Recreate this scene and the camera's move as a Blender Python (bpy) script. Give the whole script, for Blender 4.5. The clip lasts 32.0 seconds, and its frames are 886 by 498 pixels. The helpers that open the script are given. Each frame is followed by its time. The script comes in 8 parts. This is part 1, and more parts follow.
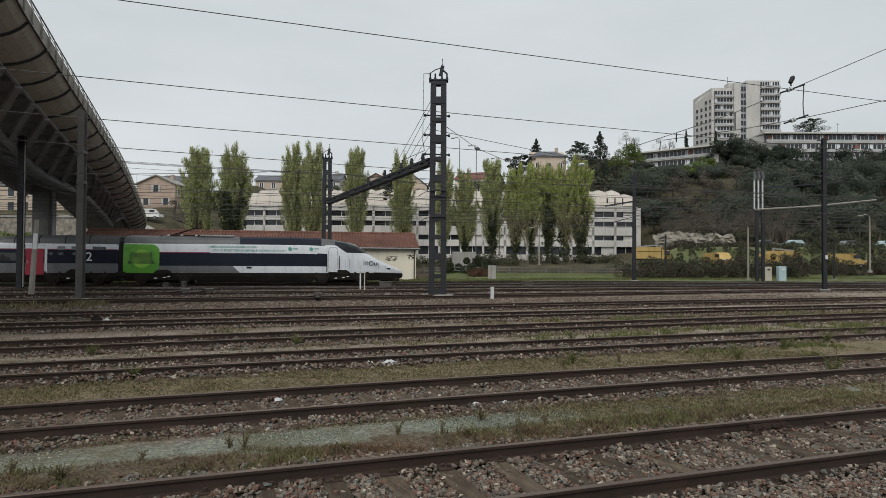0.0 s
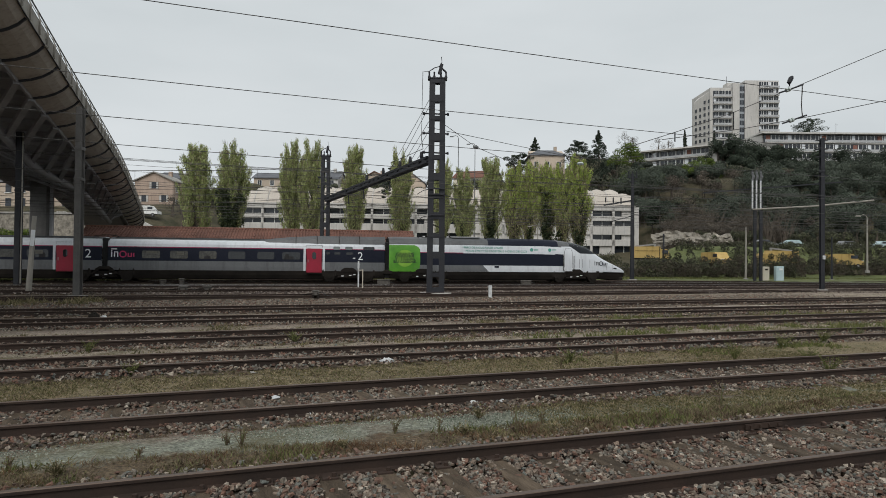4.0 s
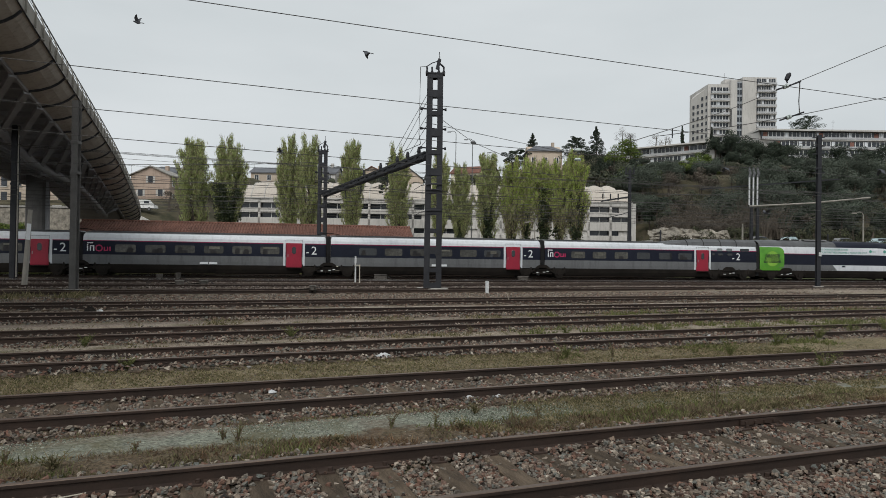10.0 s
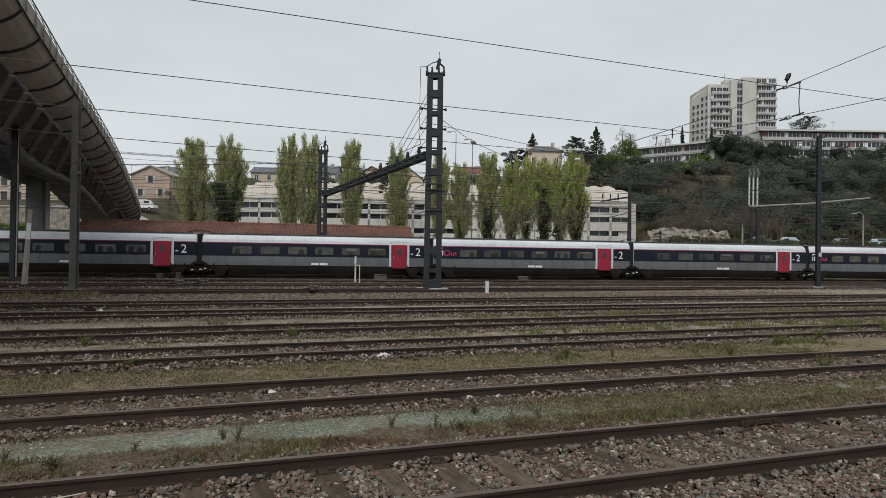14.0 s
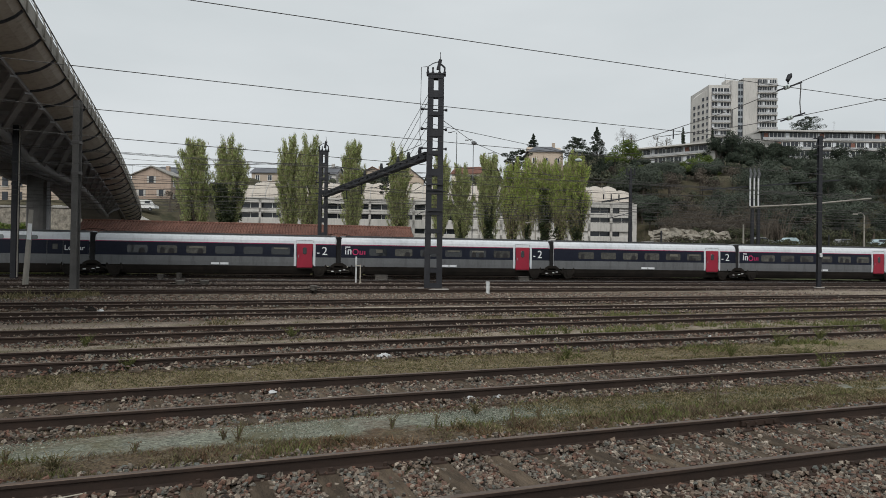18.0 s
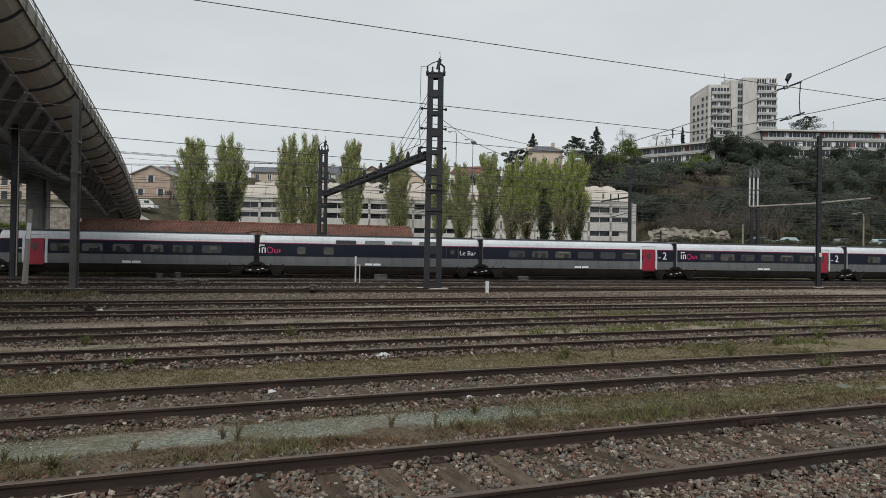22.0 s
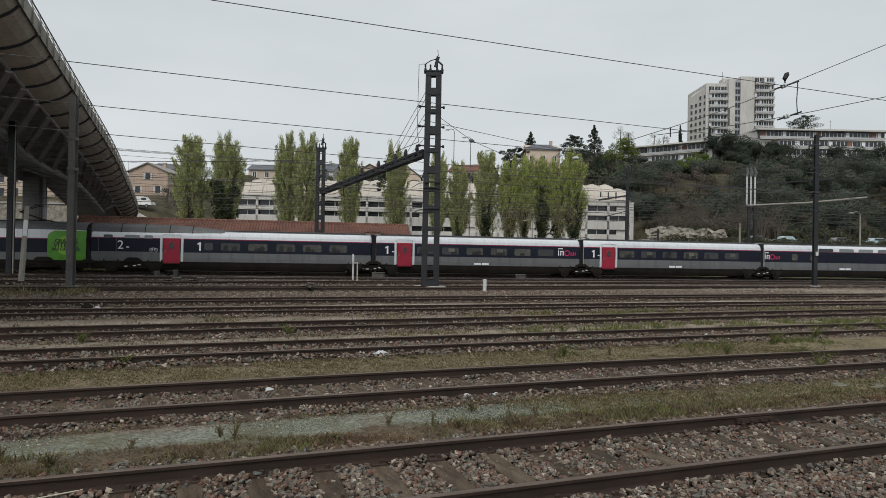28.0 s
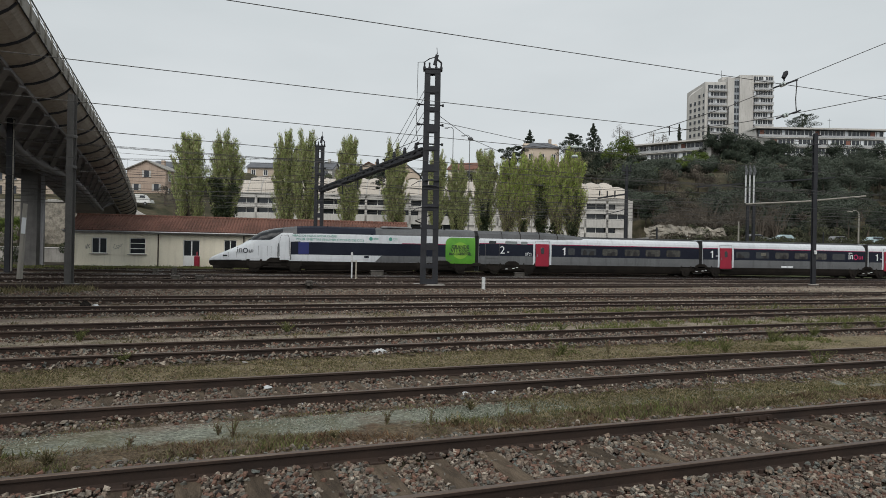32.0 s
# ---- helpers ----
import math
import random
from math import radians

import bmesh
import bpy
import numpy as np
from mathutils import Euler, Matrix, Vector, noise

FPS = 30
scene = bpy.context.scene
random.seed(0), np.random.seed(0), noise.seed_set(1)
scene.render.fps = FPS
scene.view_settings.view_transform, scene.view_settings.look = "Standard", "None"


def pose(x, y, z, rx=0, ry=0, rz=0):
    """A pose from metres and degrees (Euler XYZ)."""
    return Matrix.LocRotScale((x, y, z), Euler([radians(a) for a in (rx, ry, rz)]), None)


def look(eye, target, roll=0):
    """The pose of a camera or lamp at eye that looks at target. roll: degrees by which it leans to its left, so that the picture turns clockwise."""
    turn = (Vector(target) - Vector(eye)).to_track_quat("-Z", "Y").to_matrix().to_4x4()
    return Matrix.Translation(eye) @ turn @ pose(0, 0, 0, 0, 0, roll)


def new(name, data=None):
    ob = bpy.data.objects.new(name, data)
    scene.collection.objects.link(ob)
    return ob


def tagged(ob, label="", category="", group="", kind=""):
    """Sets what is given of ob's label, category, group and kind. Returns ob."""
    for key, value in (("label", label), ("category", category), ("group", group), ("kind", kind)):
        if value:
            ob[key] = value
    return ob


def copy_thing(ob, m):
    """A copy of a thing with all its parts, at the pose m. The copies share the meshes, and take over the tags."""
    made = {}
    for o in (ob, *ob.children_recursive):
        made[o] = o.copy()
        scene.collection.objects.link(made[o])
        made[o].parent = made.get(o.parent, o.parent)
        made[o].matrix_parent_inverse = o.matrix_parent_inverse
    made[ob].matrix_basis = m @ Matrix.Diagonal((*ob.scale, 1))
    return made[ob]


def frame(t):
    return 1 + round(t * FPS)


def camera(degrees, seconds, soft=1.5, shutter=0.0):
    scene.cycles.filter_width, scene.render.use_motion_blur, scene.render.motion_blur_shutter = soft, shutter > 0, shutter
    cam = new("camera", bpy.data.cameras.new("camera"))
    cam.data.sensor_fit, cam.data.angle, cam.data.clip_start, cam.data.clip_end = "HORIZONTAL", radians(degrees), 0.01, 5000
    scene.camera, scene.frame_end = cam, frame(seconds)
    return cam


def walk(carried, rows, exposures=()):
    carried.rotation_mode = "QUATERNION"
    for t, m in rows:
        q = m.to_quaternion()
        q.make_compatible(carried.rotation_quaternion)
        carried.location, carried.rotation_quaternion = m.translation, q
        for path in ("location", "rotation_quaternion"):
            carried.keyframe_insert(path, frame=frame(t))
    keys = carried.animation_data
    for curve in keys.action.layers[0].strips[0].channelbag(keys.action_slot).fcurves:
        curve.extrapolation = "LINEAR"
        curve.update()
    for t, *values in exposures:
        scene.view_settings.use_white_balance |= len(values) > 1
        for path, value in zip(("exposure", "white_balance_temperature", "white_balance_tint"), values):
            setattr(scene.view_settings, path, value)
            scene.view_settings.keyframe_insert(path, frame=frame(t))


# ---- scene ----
cam = camera(69.984, 32.0, soft=0.85)
walk(cam, [(t, pose(x, y, z, rx, ry, rz)) for t, x, y, z, rx, ry, rz in (
    (0, -0.004, 0.001, 2.160, 91.009, -0.319, -11.483), (0.5, -0.001, -0.002, 2.157, 90.982, -0.352, -11.498),
    (1, -0.003, -0.004, 2.157, 90.911, -0.412, -11.580), (1.5, 0.001, -0.006, 2.158, 90.920, -0.415, -11.595),
    (2, -0.002, -0.003, 2.157, 90.890, -0.460, -11.594), (2.5, -0.002, -0.003, 2.158, 90.813, -0.462, -11.664),
    (3, 0.002, -0.004, 2.158, 90.824, -0.525, -11.631), (3.5, -0.001, -0.003, 2.161, 90.875, -0.566, -11.620),
    (5.5, -0.002, 0.001, 2.157, 90.721, -0.645, -11.734), (6, -0.001, 0.000, 2.158, 90.686, -0.677, -11.743),
    (6.5, 0.000, 0.003, 2.158, 90.666, -0.693, -11.776), (7, -0.000, 0.003, 2.156, 90.651, -0.683, -11.785),
    (7.5, -0.001, 0.002, 2.155, 90.577, -0.712, -11.858), (8, -0.000, 0.003, 2.156, 90.599, -0.752, -11.816),
    (8.5, 0.005, 0.003, 2.153, 90.550, -0.787, -11.835), (9, 0.001, 0.006, 2.158, 90.499, -0.777, -11.900),
    (9.5, 0.001, 0.002, 2.158, 90.442, -0.809, -11.909), (10, 0.001, -0.000, 2.157, 90.456, -0.808, -11.908),
    (10.5, 0.001, 0.000, 2.159, 90.438, -0.805, -11.907), (11, 0.002, -0.002, 2.156, 90.547, -0.786, -11.836),
    (11.5, -0.002, 0.001, 2.157, 90.512, -0.813, -11.882), (12, 0.001, -0.002, 2.157, 90.493, -0.796, -11.905),
    (12.5, -0.000, -0.001, 2.157, 90.458, -0.849, -11.915), (13, -0.002, 0.000, 2.156, 90.452, -0.854, -11.917),
    (13.5, -0.003, 0.002, 2.157, 90.511, -0.839, -11.880), (14, -0.001, -0.001, 2.158, 90.455, -0.855, -11.915),
    (14.5, 0.002, -0.003, 2.159, 90.403, -0.896, -11.924), (16.5, -0.001, 0.006, 2.156, 90.390, -0.915, -11.927),
    (17, 0.004, 0.001, 2.156, 90.379, -0.881, -11.922), (17.5, 0.000, 0.006, 2.157, 90.455, -0.903, -11.858),
    (18, 0.000, 0.006, 2.156, 90.494, -0.879, -11.853), (18.5, 0.001, 0.005, 2.154, 90.523, -0.893, -11.849),
    (19, 0.005, 0.002, 2.156, 90.455, -0.895, -11.861), (19.5, 0.001, 0.004, 2.156, 90.507, -0.876, -11.852),
    (20, 0.001, 0.002, 2.156, 90.450, -0.903, -11.922), (20.5, -0.000, 0.002, 2.159, 90.461, -0.930, -11.886),
    (21, -0.000, 0.001, 2.158, 90.527, -0.872, -11.845), (21.5, 0.005, 0.003, 2.154, 90.456, -0.879, -11.891),
    (22, 0.003, 0.004, 2.154, 90.452, -0.903, -11.894), (22.5, 0.004, 0.006, 2.154, 90.433, -0.974, -11.940),
    (23, 0.003, 0.005, 2.156, 90.514, -0.999, -11.877), (23.5, 0.001, 0.002, 2.159, 90.448, -0.980, -11.939),
    (24, -0.003, 0.002, 2.156, 90.428, -0.993, -11.996), (24.5, -0.001, 0.002, 2.157, 90.444, -0.967, -11.987),
    (25, 0.002, 0.005, 2.155, 90.425, -0.999, -12.011), (25.5, 0.003, 0.004, 2.158, 90.380, -0.992, -12.032),
    (27.5, 0.002, 0.002, 2.158, 90.300, -0.981, -12.098), (28, -0.000, 0.000, 2.157, 90.277, -1.029, -12.116),
    (28.5, -0.003, 0.000, 2.159, 90.261, -1.030, -12.134), (29, -0.004, -0.000, 2.157, 90.269, -1.014, -12.140),
    (29.5, -0.001, 0.001, 2.157, 90.274, -1.019, -12.112), (30, 0.001, 0.002, 2.155, 90.272, -1.036, -12.108),
    (30.5, 0.001, 0.003, 2.152, 90.179, -1.075, -12.176), (31, 0.002, 0.005, 2.154, 90.159, -1.084, -12.189),
    (31.5, 0.003, 0.007, 2.155, 90.149, -1.100, -12.198), (32, 0.005, 0.005, 2.158, 90.114, -1.097, -12.214),
)])

# ---- daylight: an even overcast sky and a wide, weak sun behind the cloud ----
SUN_EL, SUN_AZ = 48, 205          # degrees; azimuth from +y, clockwise
world = bpy.data.worlds.new("overcast_sky")
scene.world = world
world.use_nodes = True
wn, wl = world.node_tree.nodes, world.node_tree.links
wn.clear()
w_out, w_bg, w_sky = wn.new("ShaderNodeOutputWorld"), wn.new("ShaderNodeBackground"), wn.new("ShaderNodeTexSky")
w_sky.sky_type, w_sky.sun_disc = "NISHITA", False
w_sky.sun_elevation, w_sky.sun_rotation = radians(SUN_EL), radians(SUN_AZ)
w_sky.dust_density, w_sky.air_density = 4.0, 1.0
w_hsv = wn.new("ShaderNodeHueSaturation")
w_hsv.inputs["Saturation"].default_value, w_hsv.inputs["Value"].default_value = 0.12, 0.5
w_co, w_map, w_noise, w_ramp, w_mix = (wn.new("ShaderNode" + k) for k in ("TexCoord", "Mapping", "TexNoise", "ValToRGB", "Mix"))
w_map.inputs["Scale"].default_value = (1.2, 1.2, 4.0)
w_noise.inputs["Scale"].default_value, w_noise.inputs["Detail"].default_value = 1.6, 5
w_ramp.color_ramp.elements[0].position, w_ramp.color_ramp.elements[1].position = 0.3, 0.72
w_ramp.color_ramp.elements[0].color, w_ramp.color_ramp.elements[1].color = (5.05, 5.45, 5.65, 1), (5.95, 6.3, 6.5, 1)
w_mix.data_type = "RGBA"
w_mix.inputs[0].default_value = 0.93
wl.new(w_co.outputs["Generated"], w_map.inputs[0])
wl.new(w_map.outputs[0], w_noise.inputs["Vector"])
wl.new(w_noise.outputs[0], w_ramp.inputs[0])
wl.new(w_sky.outputs[0], w_hsv.inputs["Color"])
wl.new(w_hsv.outputs[0], w_mix.inputs[6])
wl.new(w_ramp.outputs[0], w_mix.inputs[7])
wl.new(w_mix.outputs[2], w_bg.inputs[0])
w_bg.inputs[1].default_value = 0.122
wl.new(w_bg.outputs[0], w_out.inputs[0])

sun = new("sun", bpy.data.lights.new("sun", "SUN"))
sun.data.energy, sun.data.angle, sun.data.color = 1.95, radians(40), (1.0, 0.97, 0.93)
sun_from = Vector((math.sin(radians(SUN_AZ)) * math.cos(radians(SUN_EL)), math.cos(radians(SUN_AZ)) * math.cos(radians(SUN_EL)), math.sin(radians(SUN_EL))))
sun.matrix_world = look(sun_from * 100, (0, 0, 0))
scene.view_settings.exposure = 0.0

# ---- materials ----
def ramp_of(nt, fac, stops):
    r = nt.nodes.new("ShaderNodeValToRGB")
    while len(r.color_ramp.elements) < len(stops):
        r.color_ramp.elements.new(0.5)
    for e, (pos, col) in zip(r.color_ramp.elements, stops):
        e.position, e.color = pos, (*col, 1)
    nt.links.new(fac, r.inputs[0])
    return r.outputs[0]


def noise_of(nt, vec, scale, detail=4, rough=0.55):
    n = nt.nodes.new("ShaderNodeTexNoise")
    n.inputs["Scale"].default_value, n.inputs["Detail"].default_value, n.inputs["Roughness"].default_value = scale, detail, rough
    nt.links.new(vec, n.inputs["Vector"])
    return n.outputs[0]


def mix_of(nt, fac, a, b, blend="MIX"):
    m = nt.nodes.new("ShaderNodeMix")
    m.data_type, m.blend_type = "RGBA", blend
    for sock, val in ((m.inputs[0], fac), (m.inputs[6], a), (m.inputs[7], b)):
        if isinstance(val, bpy.types.NodeSocket):
            nt.links.new(val, sock)
        else:
            sock.default_value = val if isinstance(val, (int, float)) else (*val, 1)
    return m.outputs[2]


def math_of(nt, op, a, b=0.0, c=0.0):
    m = nt.nodes.new("ShaderNodeMath")
    m.operation = op
    for sock, val in zip(m.inputs, (a, b, c)):
        if isinstance(val, bpy.types.NodeSocket):
            nt.links.new(val, sock)
        else:
            sock.default_value = val
    return m.outputs[0]


def bump_of(nt, height, strength, dist):
    b = nt.nodes.new("ShaderNodeBump")
    b.inputs["Strength"].default_value, b.inputs["Distance"].default_value = strength, dist
    nt.links.new(height, b.inputs["Height"])
    return b.outputs[0]


def blank(name):
    m = bpy.data.materials.new(name)
    m.use_nodes = True
    nt = m.node_tree
    return m, nt, nt.nodes["Principled BSDF"], nt.nodes.new("ShaderNodeTexCoord").outputs["Object"]


def surf(name, lo, hi, rough=0.7, metal=0.0, coarse=0.6, fine=12.0, bump=0.25, dist=0.01, vary=0.0, spec=0.5, stain=0.0, tall=(1, 1, 1)):
    """A worn surface: two scales of mottling between lo and hi, bump, dirt streaks and a little change from piece to piece."""
    m, nt, bsdf, co = blank(name)
    mp = nt.nodes.new("ShaderNodeMapping")
    mp.inputs["Scale"].default_value = tall
    nt.links.new(co, mp.inputs[0])
    big, small = noise_of(nt, mp.outputs[0], coarse, 5), noise_of(nt, mp.outputs[0], fine, 4)
    f = math_of(nt, "MULTIPLY_ADD", small, 0.45, math_of(nt, "MULTIPLY_ADD", big, 0.9, -0.18))
    col = ramp_of(nt, f, ((0.25, lo), (0.75, hi)))
    if stain:
        sm = nt.nodes.new("ShaderNodeMapping")
        sm.inputs["Scale"].default_value = (1.5, 1.5, 0.12)
        nt.links.new(co, sm.inputs[0])
        sf = ramp_of(nt, noise_of(nt, sm.outputs[0], 2.0, 6, 0.65), ((0.5, (0, 0, 0)), (0.72, (stain, stain, stain))))
        col = mix_of(nt, sf, col, tuple(c * 0.45 for c in lo))
    if vary:
        inf = nt.nodes.new("ShaderNodeObjectInfo")
        hv = nt.nodes.new("ShaderNodeHueSaturation")
        nt.links.new(col, hv.inputs["Color"])
        nt.links.new(math_of(nt, "MULTIPLY_ADD", inf.outputs["Random"], vary, 1 - vary / 2), hv.inputs["Value"])
        col = hv.outputs[0]
    nt.links.new(col, bsdf.inputs["Base Color"])
    bsdf.inputs["Roughness"].default_value, bsdf.inputs["Metallic"].default_value = rough, metal
    bsdf.inputs["Specular IOR Level"].default_value = spec
    if bump:
        nt.links.new(bump_of(nt, small, bump, dist), bsdf.inputs["Normal"])
    return m


def island(name, stops, rough=0.9, bump=0.0, scale=30.0, trans=0.0):
    """For stones and leaves: a colour picked per island along the stops."""
    m, nt, bsdf, co = blank(name)
    geo = nt.nodes.new("ShaderNodeNewGeometry")
    col = ramp_of(nt, geo.outputs["Random Per Island"], stops)
    n = noise_of(nt, co, scale, 3)
    col = mix_of(nt, 0.55, col, ramp_of(nt, n, ((0.3, (0.25, 0.25, 0.25)), (0.7, (0.9, 0.9, 0.9)))), "OVERLAY")
    nt.links.new(col, bsdf.inputs["Base Color"])
    bsdf.inputs["Roughness"].default_value = rough
    bsdf.inputs["Specular IOR Level"].default_value = 0.25
    if bump:
        nt.links.new(bump_of(nt, n, bump, 0.01), bsdf.inputs["Normal"])
    if trans:
        tr, mx = nt.nodes.new("ShaderNodeBsdfTranslucent"), nt.nodes.new("ShaderNodeMixShader")
        nt.links.new(col, tr.inputs[0])
        mx.inputs[0].default_value = trans
        nt.links.new(bsdf.outputs[0], mx.inputs[1])
        nt.links.new(tr.outputs[0], mx.inputs[2])
        nt.links.new(mx.outputs[0], nt.nodes["Material Output"].inputs[0])
    return m


# rust, darkened in its colour for the shade on the rails' sides
M_RUST = surf("shaded_rusty_rail", (0.014, 0.0082, 0.0058), (0.043, 0.0245, 0.0165), 0.8, 0.1, 1.5, 40, 0.3, 0.003)
M_GRIT = island("moss_grit", ((0.0, (0.07, 0.077, 0.06)), (0.5, (0.16, 0.178, 0.142)), (1.0, (0.29, 0.305, 0.25))), 0.9, 0.2, 40)
# worn head, paler also for the light along the rail's top edge
M_RAILTOP = surf("worn_lit_rail_head", (0.068, 0.046, 0.035), (0.145, 0.105, 0.08), 0.5, 0.4, 1.0, 30, 0.1, 0.002)
M_RAILSHINE = surf("polished_rail_head", (0.25, 0.24, 0.23), (0.45, 0.44, 0.43), 0.3, 0.8, 1.0, 30, 0.05, 0.002)
M_SLEEPER = surf("weathered_oak_sleeper", (0.022, 0.016, 0.011), (0.145, 0.11, 0.078), 0.9, 0, 2.0, 18, 0.8, 0.02, 0.6, 0.2, 0, (5, 1, 5))
M_STONE = island("ballast_stone", ((0.0, (0.024, 0.021, 0.019)), (0.18, (0.15, 0.086, 0.063)), (0.38, (0.072, 0.065, 0.056)), (0.55, (0.18, 0.137, 0.105)), (0.75, (0.098, 0.105, 0.096)), (0.92, (0.205, 0.165, 0.13)), (1.0, (0.33, 0.29, 0.24))), 0.9, 0.4, 40)
M_GRASS = island("verge_grass", ((0.0, (0.055, 0.06, 0.022)), (0.35, (0.115, 0.105, 0.05)), (0.65, (0.18, 0.15, 0.085)), (1.0, (0.27, 0.22, 0.14))), 0.85, 0, 5, 0.25)
M_WEED = island("dry_weed", ((0.0, (0.09, 0.07, 0.045)), (0.5, (0.15, 0.11, 0.075)), (1.0, (0.13, 0.14, 0.06))), 0.9, 0, 5, 0.15)
M_RUSTWEED = island("rust_brown_weed", ((0.0, (0.06, 0.036, 0.022)), (0.5, (0.115, 0.068, 0.04)), (1.0, (0.15, 0.105, 0.06))), 0.9, 0, 5, 0.15)
M_FRESH = island("fresh_grass", ((0.0, (0.06, 0.075, 0.022)), (0.5, (0.105, 0.12, 0.04)), (1.0, (0.18, 0.17, 0.075))), 0.85, 0, 5, 0.25)
M_WHITE = surf("white_train_paint", (0.50, 0.53, 0.56), (0.63, 0.65, 0.675), 0.45, 0, 0.3, 6, 0.02, 0.002, 0, 0.22, 0.3)
M_NAVY = surf("navy_train_paint", (0.010, 0.012, 0.021), (0.018, 0.021, 0.033), 0.55, 0, 0.4, 8, 0.02, 0.002, spec=0.1)
M_GREY = surf("grey_train_paint", (0.10, 0.104, 0.108), (0.15, 0.155, 0.16), 0.5, 0, 0.4, 8, 0.03, 0.002, 0, 0.2, 0.45)
M_ROOFGREY = surf("roof_grey_train_paint", (0.055, 0.057, 0.06), (0.10, 0.103, 0.106), 0.5, 0, 0.5, 8, 0.05, 0.003, 0, 0.5, 0.4)
M_MAGENTA = surf("magenta_stripe", (0.20, 0.008, 0.05), (0.28, 0.012, 0.07), 0.35, 0, 1, 9, 0.0)
M_RED = surf("red_door_paint", (0.21, 0.007, 0.022), (0.31, 0.010, 0.034), 0.4, 0, 0.8, 9, 0.02, 0.002)
M_GREEN = surf("green_wrap", (0.055, 0.215, 0.014), (0.115, 0.34, 0.03), 0.4, 0, 0.9, 3, 0.02, 0.002)
M_LIME = surf("lime_wrap", (0.16, 0.36, 0.03), (0.24, 0.45, 0.05), 0.4, 0, 0.9, 3, 0.0)
M_BLACK = surf("underframe_black", (0.008, 0.007, 0.006), (0.022, 0.018, 0.015), 0.8, 0, 1.2, 15, 0.3, 0.01, spec=0.15)
M_RUBBER = surf("black_rubber", (0.010, 0.010, 0.011), (0.022, 0.022, 0.023), 0.65, 0, 2, 20, 0.2, 0.004)
M_PANE = surf("tinted_pane", (0.02, 0.022, 0.025), (0.03, 0.032, 0.034), 0.06, 0, 0.8, 4, 0.0)
# mottled paler base imitates reflections and light seen through the carriage
M_PALEPANE = surf("pale_reflection_pane", (0.024, 0.023, 0.021), (0.08, 0.077, 0.066), 0.15, 0, 1.6, 7, 0.0, 0.01, 0.7)
# the reflected sky is put into this pane's grey base colour
M_GREYPANE = surf("sky_reflection_pane", (0.13, 0.15, 0.15), (0.24, 0.26, 0.26), 0.2, 0, 1.2, 5, 0.0, 0.01, 0.5)
M_SEAT = surf("dark_seat_cloth", (0.012, 0.012, 0.014), (0.03, 0.028, 0.028), 0.9, 0, 3, 20, 0.0)
# pale tone for the light reflected along the tops of the train's windows
M_WINREFLECT = surf("window_reflection", (0.07, 0.067, 0.055), (0.17, 0.16, 0.13), 0.5, 0, 1.3, 6, 0.0, 0.01, 0.6)
M_OILSTONE = island("oily_ballast_stone", ((0.0, (0.03, 0.025, 0.022)), (0.4, (0.09, 0.07, 0.06)), (0.75, (0.135, 0.112, 0.096)), (1.0, (0.24, 0.205, 0.18))), 0.9, 0.4, 40)
M_CASTGREY = surf("weathered_cast_case", (0.055, 0.05, 0.045), (0.15, 0.138, 0.122), 0.85, 0, 3, 18, 0.5, 0.01, 0.4, 0.3, 0.5)
M_STEEL = surf("dull_steel", (0.20, 0.20, 0.20), (0.33, 0.33, 0.33), 0.5, 0.6, 2, 20, 0.1)
M_CHROMEBIT = surf("bright_fittings", (0.55, 0.55, 0.55), (0.75, 0.75, 0.75), 0.4, 0.2, 3, 20, 0.1)
M_MAST = surf("dark_painted_steel", (0.013, 0.014, 0.018), (0.031, 0.032, 0.037), 0.65, 0, 1.2, 14, 0.2, 0.006, 0, 0.3, 0.3)
M_GALV = surf("grey_galvanised_steel", (0.10, 0.105, 0.11), (0.17, 0.175, 0.18), 0.55, 0.4, 1.2, 14, 0.15, 0.004, 0, 0.5, 0.3)
M_POSTGREY = surf("worn_grey_post_paint", (0.075, 0.072, 0.07), (0.13, 0.125, 0.12), 0.7, 0, 1.2, 14, 0.15, 0.004, 0, 0.3, 0.3)
M_WIRE = surf("weathered_copper_wire", (0.05, 0.048, 0.047), (0.09, 0.085, 0.08), 0.6, 0.5, 2, 20, 0.0)
M_GLASSINS = surf("pale_glass_insulator", (0.35, 0.40, 0.38), (0.55, 0.60, 0.57), 0.15, 0, 4, 20, 0.0)
M_BRIDGEPANEL = surf("beige_bridge_panel", (0.31, 0.277, 0.243), (0.42, 0.38, 0.335), 0.75, 0, 0.35, 5, 0.15, 0.01, 0.12, 0.3, 0.5)
M_BRIDGEDARK = surf("dark_bridge_steel", (0.21, 0.21, 0.22), (0.31, 0.31, 0.322), 0.8, 0.0, 0.4, 6, 0.15, spec=0.08)
M_BRIDGERIB = surf("grey_bridge_steel", (0.20, 0.20, 0.208), (0.29, 0.29, 0.30), 0.75, 0.0, 0.4, 6, 0.15, spec=0.12)
M_FASCIA = surf("grey_bridge_fascia", (0.22, 0.205, 0.18), (0.31, 0.29, 0.255), 0.7, 0, 0.5, 6, 0.15, 0.01, 0.1, 0.4, 0.5)
M_CONC = surf("weathered_concrete", (0.20, 0.19, 0.175), (0.36, 0.345, 0.32), 0.85, 0, 0.6, 9, 0.35, 0.02, 0.15, 0.4, 0.6)
